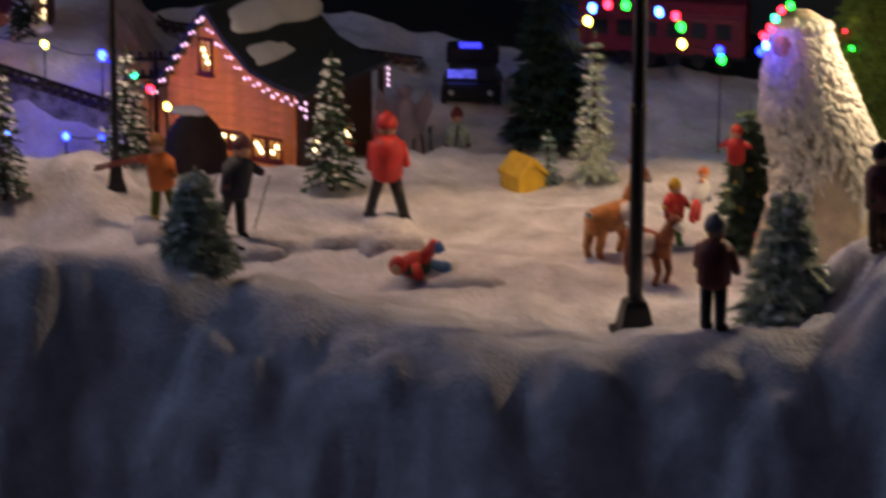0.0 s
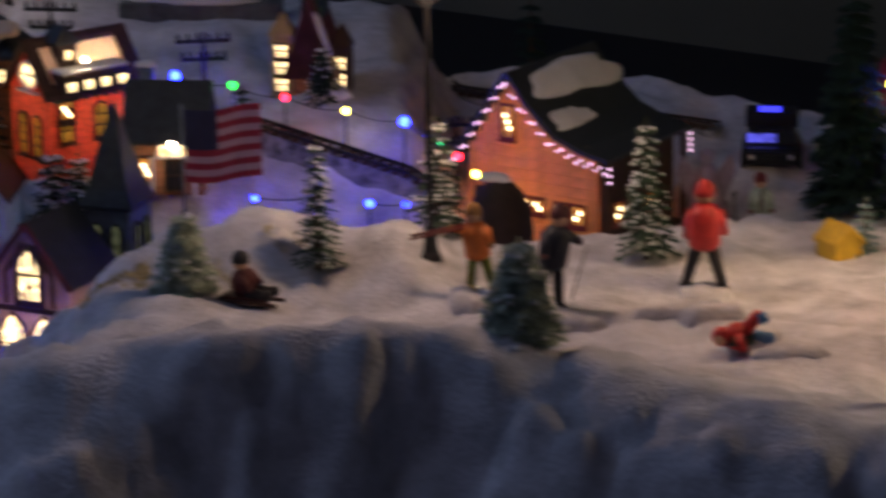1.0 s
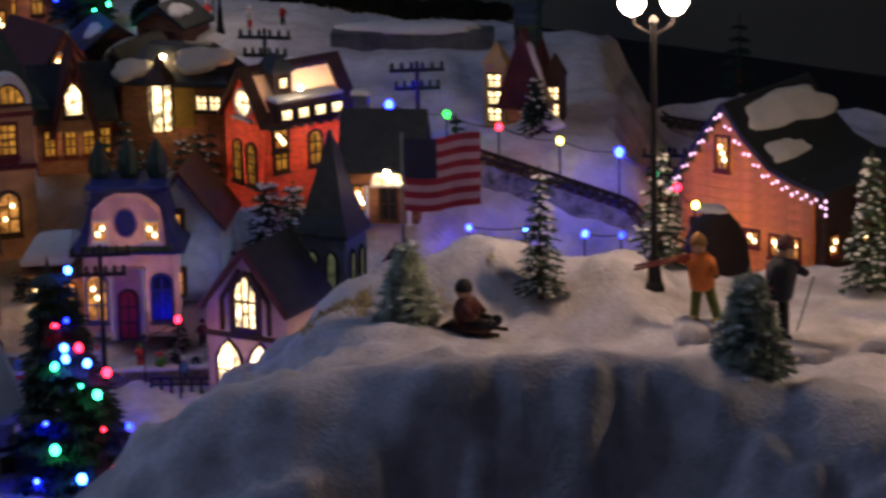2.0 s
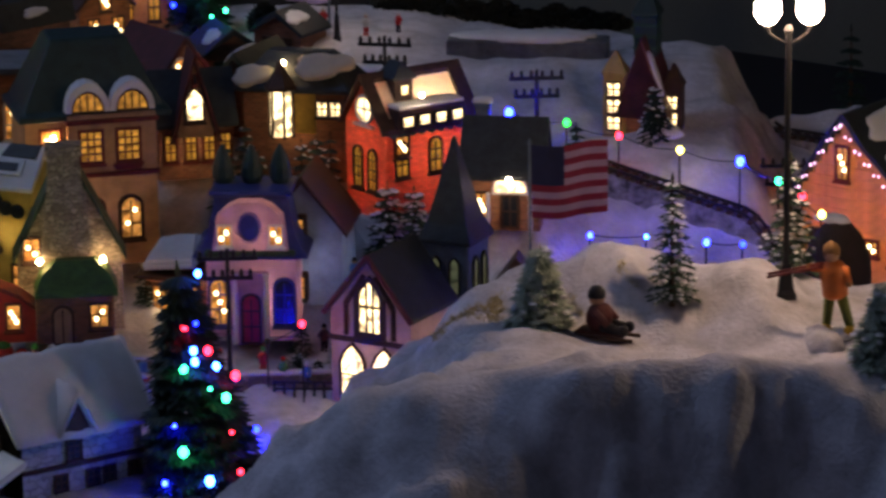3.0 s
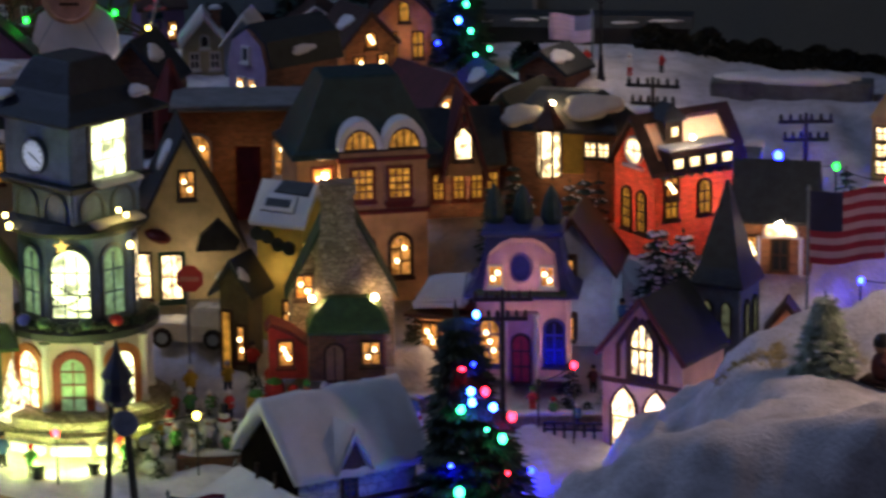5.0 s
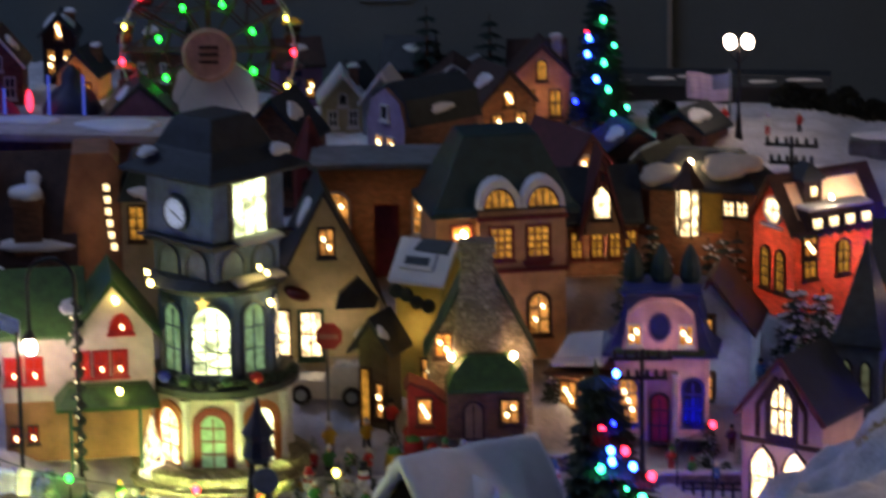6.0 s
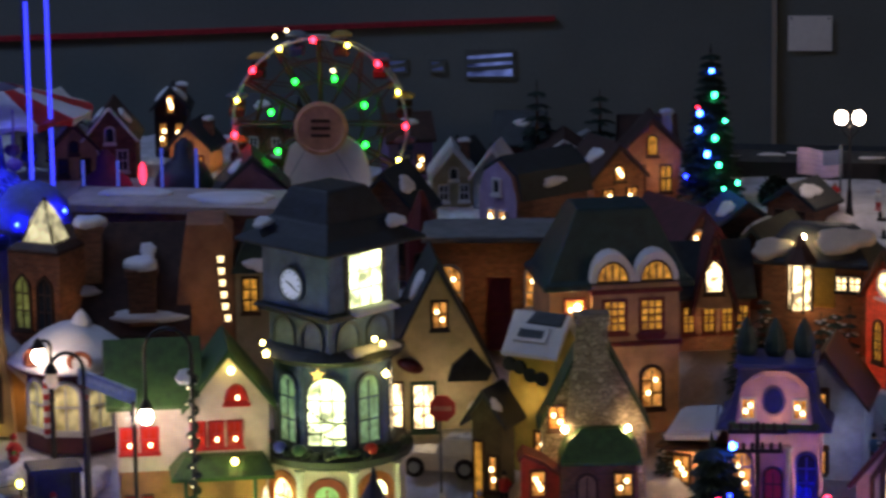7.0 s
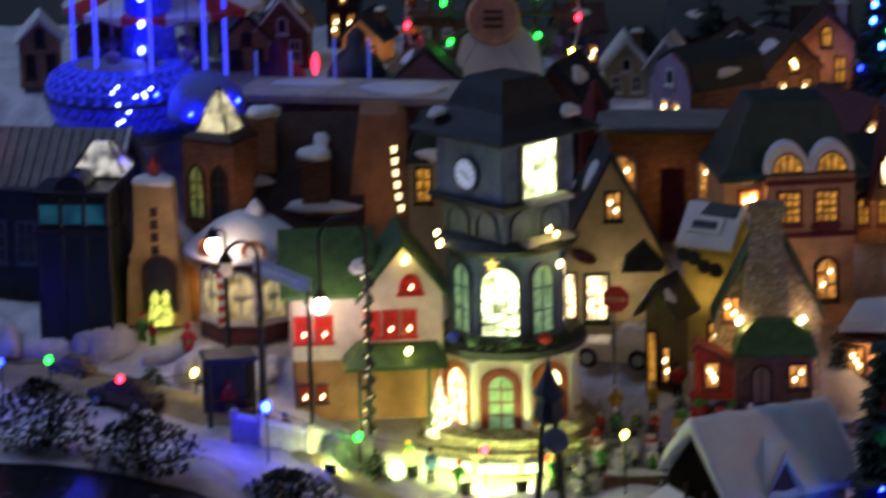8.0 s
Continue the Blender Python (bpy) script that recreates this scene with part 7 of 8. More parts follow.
for v in (-16, 14):
    bm = bmesh.new()
    rod(bm, (-56, v, 0), (-56, v, 56), 2)
    part("post", bm, BROWNTRIM, t)
bm = bmesh.new()
loft(bm, [[(-52, -56, 40), (-52, 50, 40), (-52, 50, 46), (-52, -56, 46)], [(-104, -60, 16), (-104, 52, 16), (-104, 52, 22), (-104, -60, 22)]])
bmesh.ops.bevel(bm, geom=bm.edges[:], offset=2, segments=2, affect="EDGES")
part("porch_snow", bm, SNOW, t)
for v in (-52, 44):
    bm = bmesh.new()
    rod(bm, (-98, v, 0), (-98, v, 18), 2)
    part("porch_post", bm, BROWNTRIM, t)


# ---------- figurines on the hill: each one plain painted mesh ----------
def figure(name, x, y, h, coat, legs, hat, label, rz=0.0, arms=(0.5, 0.5), stride=0.0, tilt=(0, 0), extra=(), z=None, snow_base=0.0):
    """Simple painted figurine; h in millimetres, arms: how far each is raised."""
    k = h / 78.0
    bm = bmesh.new()
    mats = [coat, legs, hat, mat(name + "_tone_%d" % int(abs(x) * 1000), (0.5, 0.3, 0.2), 0.5, 0.1), *[e[0] for e in extra]]
    for s in (-1, 1):
        fx = s * (5 + 7 * stride)
        rod(bm, (s * 4.5, 0, 34), (fx, -s * 4 * stride, 5), 5.0, 3.6, 8, 1)
        ball(bm, fx, -3 - s * 4 * stride, 3, 4.6, 3, 8, 1)
        sh = (s * 9, 0, 56)
        up = arms[0 if s < 0 else 1]
        hand = (s * (12 + 10 * abs(up)), -6, 38 + 28 * up)
        rod(bm, sh, hand, 4.4, 3.0, 8, 0)
        ball(bm, hand[0], hand[1], hand[2], 3.2, None, 8, 2)
    lathe(bm, [(7.5, 30), (11, 33), (11.5, 44), (12, 55), (8, 61), (4, 63)], 12, mi=0)
    ball(bm, 0, -1, 68, 6.6, 7.2, 12, 3)
    lathe(bm, [(7.2, 68), (7.4, 72), (5.8, 76), (2.5, 79), (0.6, 80)], 12, mi=2)
    for i, (m_, fn) in enumerate(extra):
        fn(bm, 4 + i)
    if snow_base:
        lathe(bm, [(snow_base, -4), (snow_base, 1), (snow_base * 0.8, 3)], 14, mi=len(mats))
        mats.append(SNOW)
    bmesh.ops.scale(bm, vec=(k, k, k), verts=bm.verts)
    ob = part(name, bm, mats, m=pose(x, y, (gz(x, y) if z is None else z) + 0.001 + snow_base * 0.00004, tilt[0], tilt[1], rz), smooth=True)
    return tagged(ob, label, "figurine", "hill figurines")


ORANGE = mat("orange_paint", (0.6, 0.16, 0.03), 0.45, 0.2)
OLIVE = mat("olive_paint", (0.14, 0.17, 0.03), 0.5, 0.2)
NAVY = mat("navy_paint", (0.02, 0.03, 0.06), 0.5, 0.2)
GREY = mat("grey_paint", (0.2, 0.2, 0.22), 0.5, 0.2)
YELLOW = mat("yellow_paint", (0.6, 0.38, 0.03), 0.5, 0.2)
GREENP = mat("green_paint", (0.06, 0.25, 0.05), 0.5, 0.2)
SKYBLUE = mat("blue_paint", (0.08, 0.2, 0.45), 0.5, 0.2)
FAWN = mat("fawn_paint", (0.5, 0.2, 0.06), 0.5, 0.25)


def skis(bm, mi):
    for s in (-1, 1):
        box(bm, s * 11 - 2.2, s * 11 + 2.2, -34, 26, -1.2, 0.6, mi=mi)


def carried_skis(bm, mi):
    for s in (-1, 1):
        rod(bm, (-6, -8 + 2 * s, 61 + s), (-54, -12 + 2 * s, 54 + s), 1.6, 1.2, 6, mi)


def boots(bm, mi):
    for s in (-1, 1):
        ball(bm, s * 11.3, -4 - s * 3.6, 3.6, 5.4, 4.2, 8, mi)


def poles(bm, mi):
    for s in (-1, 1):
        rod(bm, (s * 24, -8, 50), (s * 26, 6, 0), 0.7, None, 5, mi)


figure("red_skier", 0.4836, 2.53, 82, REDPAINT, BLACK, REDPAINT, "red-jacketed skier figurine on the snowy slope", 170, (0.1, 0.0), 1.1, extra=((SKYBLUE, skis),), snow_base=17)
figure("orange_skier", 0.322, 2.514, 66, ORANGE, OLIVE, mat("tan_hat", (0.3, 0.15, 0.05)), "orange-jacketed skier figurine carrying red skis on a shoulder", -20, (0.75, 0.2), 0.9, (0, -6), extra=((REDTRIM, carried_skis), (YELLOW, boots)), snow_base=16)
figure("dark_skier", 0.3638, 2.476, 74, mat("black_jacket", (0.012, 0.016, 0.03), 0.6, 0.3), BLACK, MAROON, "dark-clothed skier figurine holding thin poles", 30, (0.1, 0.5), 0.6, (0, 10), extra=((GREY, poles), (BROWNTRIM, skis)), snow_base=14)
def tumbled_skier(x, y):
    """A figurine tumbled on its back: torso, head, bent legs and one ski, one plain mesh."""
    bm = bmesh.new()
    ball(bm, 0, 0, 12, 11, 10, 12, 0)
    ball(bm, -14, -6, 15, 7, 7, 10, 0)
    ball(bm, -16, -9, 14, 4.5, 4.5, 8, 3)
    rod(bm, (4, -2, 16), (12, -10, 30), 5, 4.2, 8, 0)
    rod(bm, (12, -10, 30), (15, -12, 24), 4.2, 3.6, 8, 2)
    rod(bm, (6, 4, 12), (22, 2, 8), 5, 4, 8, 2)
    rod(bm, (-2, -8, 14), (-2, -18, 8), 4.4, 3.4, 8, 0)
    lathe(bm, [(11.4, 8), (11.6, 15)], 12, 0, 0, mi=1)
    ball(bm, 23, 2, 8, 4.6, None, 8, 2)
    box(bm, 10, 34, -12, -8, 2, 4, 0.4, mi=2)
    ob = part("fallen_skier", bm, [REDPAINT, NEEDLE, SKYBLUE, mat("fallen_tone", (0.5, 0.3, 0.2), 0.5, 0.1)], m=pose(x, y, gz(x, y) - 0.001, 0, 0, 10), smooth=True)
    return tagged(ob, "red figurine tumbled in the snow with blue mittens", "figurine", "hill figurines")


tumbled_skier(0.4856, 2.38)
for i, (x, y, rx, ry, h) in enumerate(((0.474, 2.432, 26, 12, 9), (0.495, 2.39, 26, 12, 9), (0.484, 2.52, 34, 16, 7), (0.308, 2.5, 28, 14, 9), (0.375, 2.455, 34, 14, 6), (0.52, 2.36, 30, 16, 7), (0.45, 2.45, 30, 12, 6))):
    t = empty("snow_clump", x, y, gz(x, y) - 0.006, i * 33, "trampled clump of snow on the slope", "snow clump", "snow clumps")
    snow_blob(t, at_mm(0, 0, 0), rx * 0.8, ry * 0.95, h * 1.2 + 5, 400 + i, BATTING, name="snow_drift")
figure("watching_child", 0.651, 2.165, 78, mat("maroon_coat", (0.16, 0.03, 0.03), 0.6), BLACK, GREY, "maroon-coated figurine in grey cap watching the slope", 150, (0.1, 0.15), 0.0)
def seated_child(x, y):
    """A figurine sitting low on a sled, one plain mesh."""
    bm = bmesh.new()
    ball(bm, 0, 0, 14, 10, 12, 12, 0)
    ball(bm, -2, 0, 29, 6, 6.5, 10, 3)
    lathe(bm, [(6.6, 29), (6.8, 33), (4, 37), (1, 38)], 10, -2, 0, mi=1)
    for s in (-1, 1):
        rod(bm, (4, s * 5, 9), (20, s * 6, 7), 4.4, 3.6, 8, 1)
        rod(bm, (0, s * 9, 20), (10, s * 9, 11), 3.6, 2.8, 8, 0)
        ball(bm, 21, s * 6, 8, 4, None, 8, 1)
        box(bm, -18, 28, s * 8 - 1.2, s * 8 + 1.2, 0, 2.4, mi=2)
    box(bm, -16, 22, -9, 9, 3, 5, 0.5, mi=2)
    ob = part("sledding_child", bm, [mat("brown_coat", (0.09, 0.02, 0.02), 0.6), BLACK, BROWNTRIM, mat("child_tone", (0.5, 0.3, 0.2), 0.5, 0.1)], m=pose(x, y, gz(x, y), 0, 0, -25), smooth=True)
    return tagged(ob, "dark figurine seated on a sled at the slope's top", "figurine", "hill figurines")


seated_child(0.152, 2.53)
figure("elf", 0.6784, 2.436, 50, REDPAINT, GREENP, YELLOW, "small red and green elf figurine by the reindeer", 20, (0.4, 0.3), 0.2)
figure("gift_bringer", 0.7, 2.475, 44, WHITETRIM, REDPAINT, ORANGE, "white and red figurine reaching out a blue arm", 60, (0.6, 0.2), 0.4, (0, 34), extra=((SKYBLUE, lambda bm, mi: rod(bm, (8, 0, 52), (26, -6, 44), 5, 4, 8, mi)),))
figure("red_helper", 0.7175, 2.415, 46, REDPAINT, NEEDLE, REDPAINT, "red-hatted figurine leaning on the decorated tree", -30, (0.5, 0.6), 0.1, z=gz(0.7175, 2.415) + 0.05)
figure("edge_watcher", 0.768, 2.204, 74, MAROON, BROWNTRIM, BLACK, "maroon figurine on the snow bank's edge", 30, (0.1, 0.1), 0.0)
figure("skate_seller", 0.603, 3.03, 62, NEEDLE2, BLACK, REDTRIM, "dark green figurine by the ski racks", 0, (0.0, 0.0), 0.0)


def deer(x, y, rz, body, label, h=40.0):
    k = h / 50
    bm = bmesh.new()
    loft(bm, [[(px, a * math.cos(t_), 28 + b * math.sin(t_)) for t_ in [math.tau * i / 10 for i in range(10)]] for px, a, b in ((-20, 3, 4), (-17, 8, 9), (-6, 8.5, 9.5), (8, 8, 9.5), (18, 6.5, 9), (22, 3, 5))])
    for px, py in ((-14, -5), (-14, 5), (14, -5), (14, 5)):
        rod(bm, (px, py, 24), (px + (4 if px > 0 else -3), py, 10), 4, 2.6, 8)
        rod(bm, (px + (4 if px > 0 else -3), py, 10), (px, py, 0), 2.4, 2.2, 8)
    rod(bm, (17, 0, 32), (26, 0, 48), 6, 4.4, 8)
    ball(bm, 29, 0, 50, 5.5, 5, 10)
    rod(bm, (30, 0, 49), (38, 0, 45), 4, 2.6, 8, 1)
    for s in (-1, 1):
        rod(bm, (27, s * 3, 54), (23, s * 6, 60), 1.8, 0.6, 6)
    ball(bm, 8, -7.2, 30, 8, 8, 8, 1)
    rod(bm, (-20, 0, 33), (-25, 0, 37), 2.5, 1.2, 6, 1)
    bmesh.ops.scale(bm, vec=(k, k, k), verts=bm.verts)
    return tagged(part("toy_deer", bm, [body, WHITETRIM], m=pose(x, y, gz(x, y), 0, 0, rz), smooth=True), label, "figurine", "hill figurines")


deer(0.628, 2.41, 40, FAWN, "orange-brown toy deer with white muzzle", 56)
deer(0.645, 2.36, -60, mat("dark_fawn", (0.25, 0.07, 0.03)), "darker brown toy deer standing on snow", 48)

# Blue light is put into the frost colour of these deer
BLUE_FROST = mat("blue_lit_frost", (0.5, 0.62, 0.8), 0.4, 0.2)
deer(0.186, 2.935, 20, BLUE_FROST, "pale frosted toy deer behind the flag, blue light in its colour", 44)
deer(0.21, 2.95, -150, BLUE_FROST, "pale frosted toy deer behind the flag, blue light in its colour", 38)

# decorated small tree under the white figure
t = pine("decorated_tree", 0.73, 2.43, 112, 26, NEEDLE, "small fir hung with gold garland and red ornaments", 0.0, 41, 12, 18, group="christmas trees", full=0.26)
for i in range(16):
    f, a = 0.08 + 0.8 * i / 16, i * 2.4
    rr = 24 * (1 - f) ** 0.85 + 1
    bulb(t, rr * math.cos(a), rr * math.sin(a), 84 * (0.1 + 0.82 * f), 2.3, (GOLD, REDPAINT, GOLD)[i % 3], "ornament")


def shaggy_figure(x, y, z):
    """Tall stooping white figure with a coat of thick shaggy locks over a robe, one plain mesh."""
    rnd = random.Random(77)
    bm = bmesh.new()
    # height, sideways lean and radius, from the foot to the crown
    body = [(-8, 0, 52), (37, 0, 48), (62, 2, 43), (82, 4, 40), (115, 4, 36), (144, -8, 34), (172, -14, 27), (190, -17, 22), (204, -18, 18), (213, -18, 9)]
    zs, lean, wide = zip(*body)
    loft(bm, [ring(r, zz, 26, c, 0, 0, r * 0.85) for zz, c, r in body], mi=2)
    for i in range(1900):
        f = rnd.random() ** 0.8
        a = rnd.uniform(-math.pi, 0.5)
        low = 84 + 16 * math.sin(a * 3.1) + 12 * math.sin(a * 7.3 + 1) - 10 * math.cos(a)
        zz = low + (211 - low) * f
        rr = float(np.interp(zz, zs, wide))
        cx = float(np.interp(zz, zs, lean))
        out = Vector((math.cos(a), math.sin(a) * 0.85, 0))
        side = Vector((-out.y, out.x, 0))
        p = Vector((cx, 0, zz)) + out * rr - out * 1.5
        l, w = rnd.uniform(5, 12), rnd.uniform(1.2, 2.8)
        sway = rnd.uniform(-0.6, 0.6)
        rings = []
        for q, fat in ((0, 0.7), (0.35, 1.1), (0.75, 0.8), (1.0, 0.15)):
            c = p + out * (2.0 + 3.4 * math.sin(math.pi * q * 0.8)) + Vector((0, 0, -l * q)) + side * sway * l * q
            rings.append([tuple(c + (side * math.cos(g) + out * 0.8 * math.sin(g)) * w * fat) for g in (0, 1.26, 2.51, 3.77, 5.03)])
        loft(bm, rings)
    ball(bm, -32, -12, 191, 8, 9, 12, 1)
    for k in range(12):
        a = k / 11 * math.pi - math.pi
        ball(bm, -18 + 19 * math.cos(a), 16 * math.sin(a), 203, 4.5, 4, 8, 0)
    LOCKS = mat("shaggy_white", (0.84, 0.8, 0.72), 0.35, 0.25, 200.0, 0.3, 900.0, spec=0.6)
    ROBE = mat("cream_robe", (0.62, 0.52, 0.38), 0.7, 0.3, 60.0, 0.4)
    ob = part("shaggy_figure", bm, [LOCKS, mat("warm_tone", (0.6, 0.3, 0.18), 0.6), ROBE], m=pose(x, y, z), smooth=True)
    return tagged(ob, "tall stooping white figure with a shaggy snow-like coat", "figurine")


shaggy_figure(0.773, 2.39, 0.167)
# Lamp added out of view to throw warm light on the shaggy figure
post_lamp("street_lamp", 0.88, 2.385, 195, "added black lamp post with one warm globe, out of view", ((0, 8),), glow("side_fill_globe", (1.0, 0.74, 0.46), 700.0), 7, 2.4, gr=9)
# Yellow-green light is put into the leaf colour; bulbs added to brighten it
christmas_tree(0.95, 2.98, 0.09, 200, 56, ((0.5, -0.9, LANTERN, 3), (0.62, -0.6, B_GREEN, 3), (0.7, -1.0, B_RED, 1.6), (0.4, -0.7, LANTERN, 3.5), (0.8, -0.7, LANTERN, 2.5), (0.6, -1.3, LANTERN, 2.5)), 33, "green tree at the edge with added bulbs and light in its leaf colour", needle=mat("yellow_lit_leaf", (0.2, 0.3, 0.06), 0.7, 0.45))
string_of_lights([(0.722, 2.37, 0.358, B_BLUE), (0.724, 2.362, 0.364, PALEBLUE), (0.722, 2.36, 0.371, B_RED), (0.726, 2.358, 0.377, B_RED), (0.729, 2.357, 0.384, B_CYAN), (0.733, 2.356, 0.39, B_RED), (0.739, 2.356, 0.393, B_GREEN)], "small coloured bulbs crowning the white figure", 1, 2.4, 0)
string_of_lights([(0.729, 3.1, 0.2085, B_YEL), (0.731, 3.09, 0.2225, PALEBLUE), (0.744, 3.085, 0.2265, B_RED), (0.759, 3.08, 0.2265, B_GREEN), (0.789, 3.08, 0.2195, PALEBLUE), (0.804, 3.08, 0.2155, B_RED), (0.809, 3.08, 0.2055, B_GREEN), (0.809, 3.075, 0.1915, B_YEL), (0.842, 3.07, 0.1855, B_BLUE), (0.844, 3.07, 0.1775, B_GREEN)], "arch of coloured bulbs over the back track", 1, 3.6, 9)

# dark red rail car on the back track
t = empty("rail_car", 0.825, 3.235, 0.135, -20, "dark red toy rail car on the back track", "train", "")
bm = bmesh.new()
prism(bm, [(-20, 12), (20, 12), (21, 50), (14, 60), (-14, 60), (-21, 50)], -78, 78)
bmesh.ops.bevel(bm, geom=bm.edges[:], offset=2, segments=2, affect="EDGES")
car = part("body", bm, mat("rail_car_red", (0.2, 0.02, 0.045), 0.4, 0.25), t, m=at_mm(0, 0, 0, 0, 0, 90))
for k in range(6):
    opening(car, at_mm(-21, -58 + 23 * k, 30, 0, 0, -90), 12, 12, DUSK, BLACK, nx=1, ny=1, edge=1, sill=False)
    bm = bmesh.new()
    lathe(bm, [(7, -2), (7.6, 0), (7, 2)], 12)
    part("wheel", bm, BLACK, t, m=at_mm(-58 + 23 * k, -17, 7.6, 90, 0, 0))
bm = bmesh.new()
box(bm, -80, 80, -15, 15, 8, 12, 1)
part("chassis", bm, BLACK, t)

# tunnel mouth: dark rounded mound
t = empty("tunnel_mouth", 0.367, 2.9, 0.135, -10, "dark brown domed tunnel with a snowy rim", "tunnel")
bm = bmesh.new()
lathe(bm, [(28, -50), (28, 10), (26, 26), (20, 40), (11, 50), (2, 54)], 18)
part("dome", bm, mat("dark_tunnel", (0.03, 0.018, 0.016), 0.85, 0.4, 90.0, 0.5), t, smooth=True)
snow_blob(t, at_mm(-4, 2, 52, 0, 8, 0), 13, 11, 4, 121)

# ski racks, yellow hut, glass angel, truck
t = empty("ski_rack", 0.58, 3.0, gz(0.58, 3.0), 5, "dark rack of leaning skis and sticks", "rack")
for i in range(9):
    a = random.Random(i).uniform(-10, 12)
    bm = bmesh.new()
    ln = random.Random(i + 50).uniform(34, 58)
    rod(bm, (-26 + i * 6.6, 0, 0), (-26 + i * 6.6 + a, 3, ln), 1.5, 1.1, 5)
    part("ski", bm, (BROWNTRIM, BLACK, GREY)[i % 3], t)
bm = bmesh.new()
box(bm, -32, 66, -4, 4, 0, 7, 1)
part("rail", bm, BLACK, t)
t = house("yellow_doghouse", "small yellow toy hut in the snow", 0.598, 2.62, 25, 24, 26, 15, 10, YELLOW, YELLOW, over=2)
pine("frosted_shrub", 0.617, 2.62, 46, 14, mat("teal_frost", (0.2, 0.3, 0.3), 0.8, 0.3), "pale teal frosted shrub beside the yellow hut", 0.1, 42, 7, 9, category="shrub", group="")
t = empty("glass_angel", 0.561, 3.06, gz(0.561, 3.06), 0, "clear glass angel ornament with violet sheen", "ornament")
bm = bmesh.new()
lathe(bm, [(24, 0), (22, 12), (13, 38), (8, 52), (9, 58), (4, 64)], 16)
ball(bm, 0, 0, 70, 7, None, 10)
GLASS = mat("violet_glass", (0.5, 0.42, 0.55), 0.2, 0.2, 90.0, 0.2, thin=0.5)
part("body", bm, GLASS, t, smooth=True)
for s in (-1, 1):
    bm = bmesh.new()
    prism(bm, [(0, 40), (s * 22, 72), (s * 26, 54), (s * 16, 30)], 4, 7)
    part("wing", bm, GLASS, t)


def vehicle(name, x, y, rz, body, label, l=62.0, w=26.0, z=None, light=None, low=1.0, cab_at=0.0):
    t = empty(name, x, y, gz(x, y) if z is None else z, rz, label, "car", "parked cars")
    k = l / 62
    bm = bmesh.new()
    prism(bm, [(-31 * k, 5 * low), (31 * k, 5 * low), (32 * k, 14 * low), (28 * k, 19 * low), (14 * k, 20 * low), (-29 * k, 20 * low), (-32 * k, 16 * low)], -w / 2, w / 2)
    bmesh.ops.bevel(bm, geom=bm.edges[:], offset=2.2, segments=2, affect="EDGES")
    part("body", bm, body, t, smooth=False)
    bm = bmesh.new()
    loft(bm, [rect(20 * k, w * 0.46, 19 * low, (cab_at - 4) * k), rect(13 * k, w * 0.38, 32 * low, (cab_at - 5) * k)])
    bmesh.ops.bevel(bm, geom=bm.edges[:], offset=1.6, segments=2, affect="EDGES")
    cab = part("cabin", bm, body, t)
    for s in (-1, 1):
        bm = bmesh.new()
        prism(bm, [((q + cab_at) * k, v * low) for q, v in ((-18, 21), (10, 21), (5, 30), (-14, 30))], -0.4, 0.4)
        part("side_window", bm, DUSK, cab, m=at_mm(0, s * w * 0.445, 0, -s * -5, 0, 0))
        for u in (-19, 19):
            bm = bmesh.new()
            lathe(bm, [(8 * low, -2.2), (8.6 * low, 0), (8 * low, 2.2)], 14)
            wh = part("wheel", bm, BLACK, t, m=at_mm(u * k, s * (w / 2 - 1), 8 * low, 90, 0, 0))
            bm = bmesh.new()
            lathe(bm, [(4.5 * low, -2.8), (4.5 * low, 2.8)], 12)
            part("hubcap", bm, PALEGREY, wh)
        bm = bmesh.new()
        ball(bm, 31.5 * k, s * w * 0.34, 13 * low, 2.6 * low, None, 8)
        part("headlight", bm, light or WHITETRIM, t)
    return t


vehicle("toy_car", -0.395, 2.985, 172, mat("cream_car", (0.75, 0.7, 0.6), 0.3, 0.12), "cream old-fashioned toy car on the street", 72, 28, low=1.1, cab_at=-12)
vehicle("toy_car", -0.783, 2.815, 154, mat("dark_car", (0.05, 0.04, 0.045), 0.3, 0.2), "dark toy car parked by the kerb", 66, 24, low=0.72)
vehicle("toy_car", -0.84, 2.87, 158, mat("tan_car", (0.2, 0.16, 0.11), 0.3, 0.2), "tan toy car on the sandy road", 42, 18, low=0.58)
t = vehicle("toy_truck", 0.64, 3.2, -100, mat("dark_truck", (0.015, 0.017, 0.02), 0.35, 0.2), "dark toy truck with blue-lit windows", 66, 52)
bm = bmesh.new()
box(bm, -30, -6, -24, 24, 30, 46, 1.5)
part("cargo_box", bm, BLACK, t)
bm = bmesh.new()
box(bm, 14, 15, -22, 4, 22, 30)
part("lit_windscreen", bm, glow("blue_screen", (0.12, 0.12, 0.9), 0.9, 0.5), t)
bm = bmesh.new()
box(bm, -4, -3, -12, 8, 46, 51)
part("lit_roof_bar", bm, glow("blue_bar", (0.05, 0.05, 1.0), 2.0), t)

# stop sign
t = empty("stop_sign", -0.394, 2.955, gz(-0.394, 2.955), 0, "round red sign on a thin grey post", "sign")
bm = bmesh.new()
rod(bm, (0, 0, 0), (0, 0, 80), 1.2)
part("post", bm, GREY, t)
bm = bmesh.new()
lathe(bm, [(12, -0.8), (12, 0.8)], 8, turn=math.pi / 8)
sg = part("sign_plate", bm, mat("sign_red", (0.42, 0.04, 0.045), 0.4, 0.15), t, m=at_mm(2, -1.5, 82, 90, 0, 0))
bm = bmesh.new()
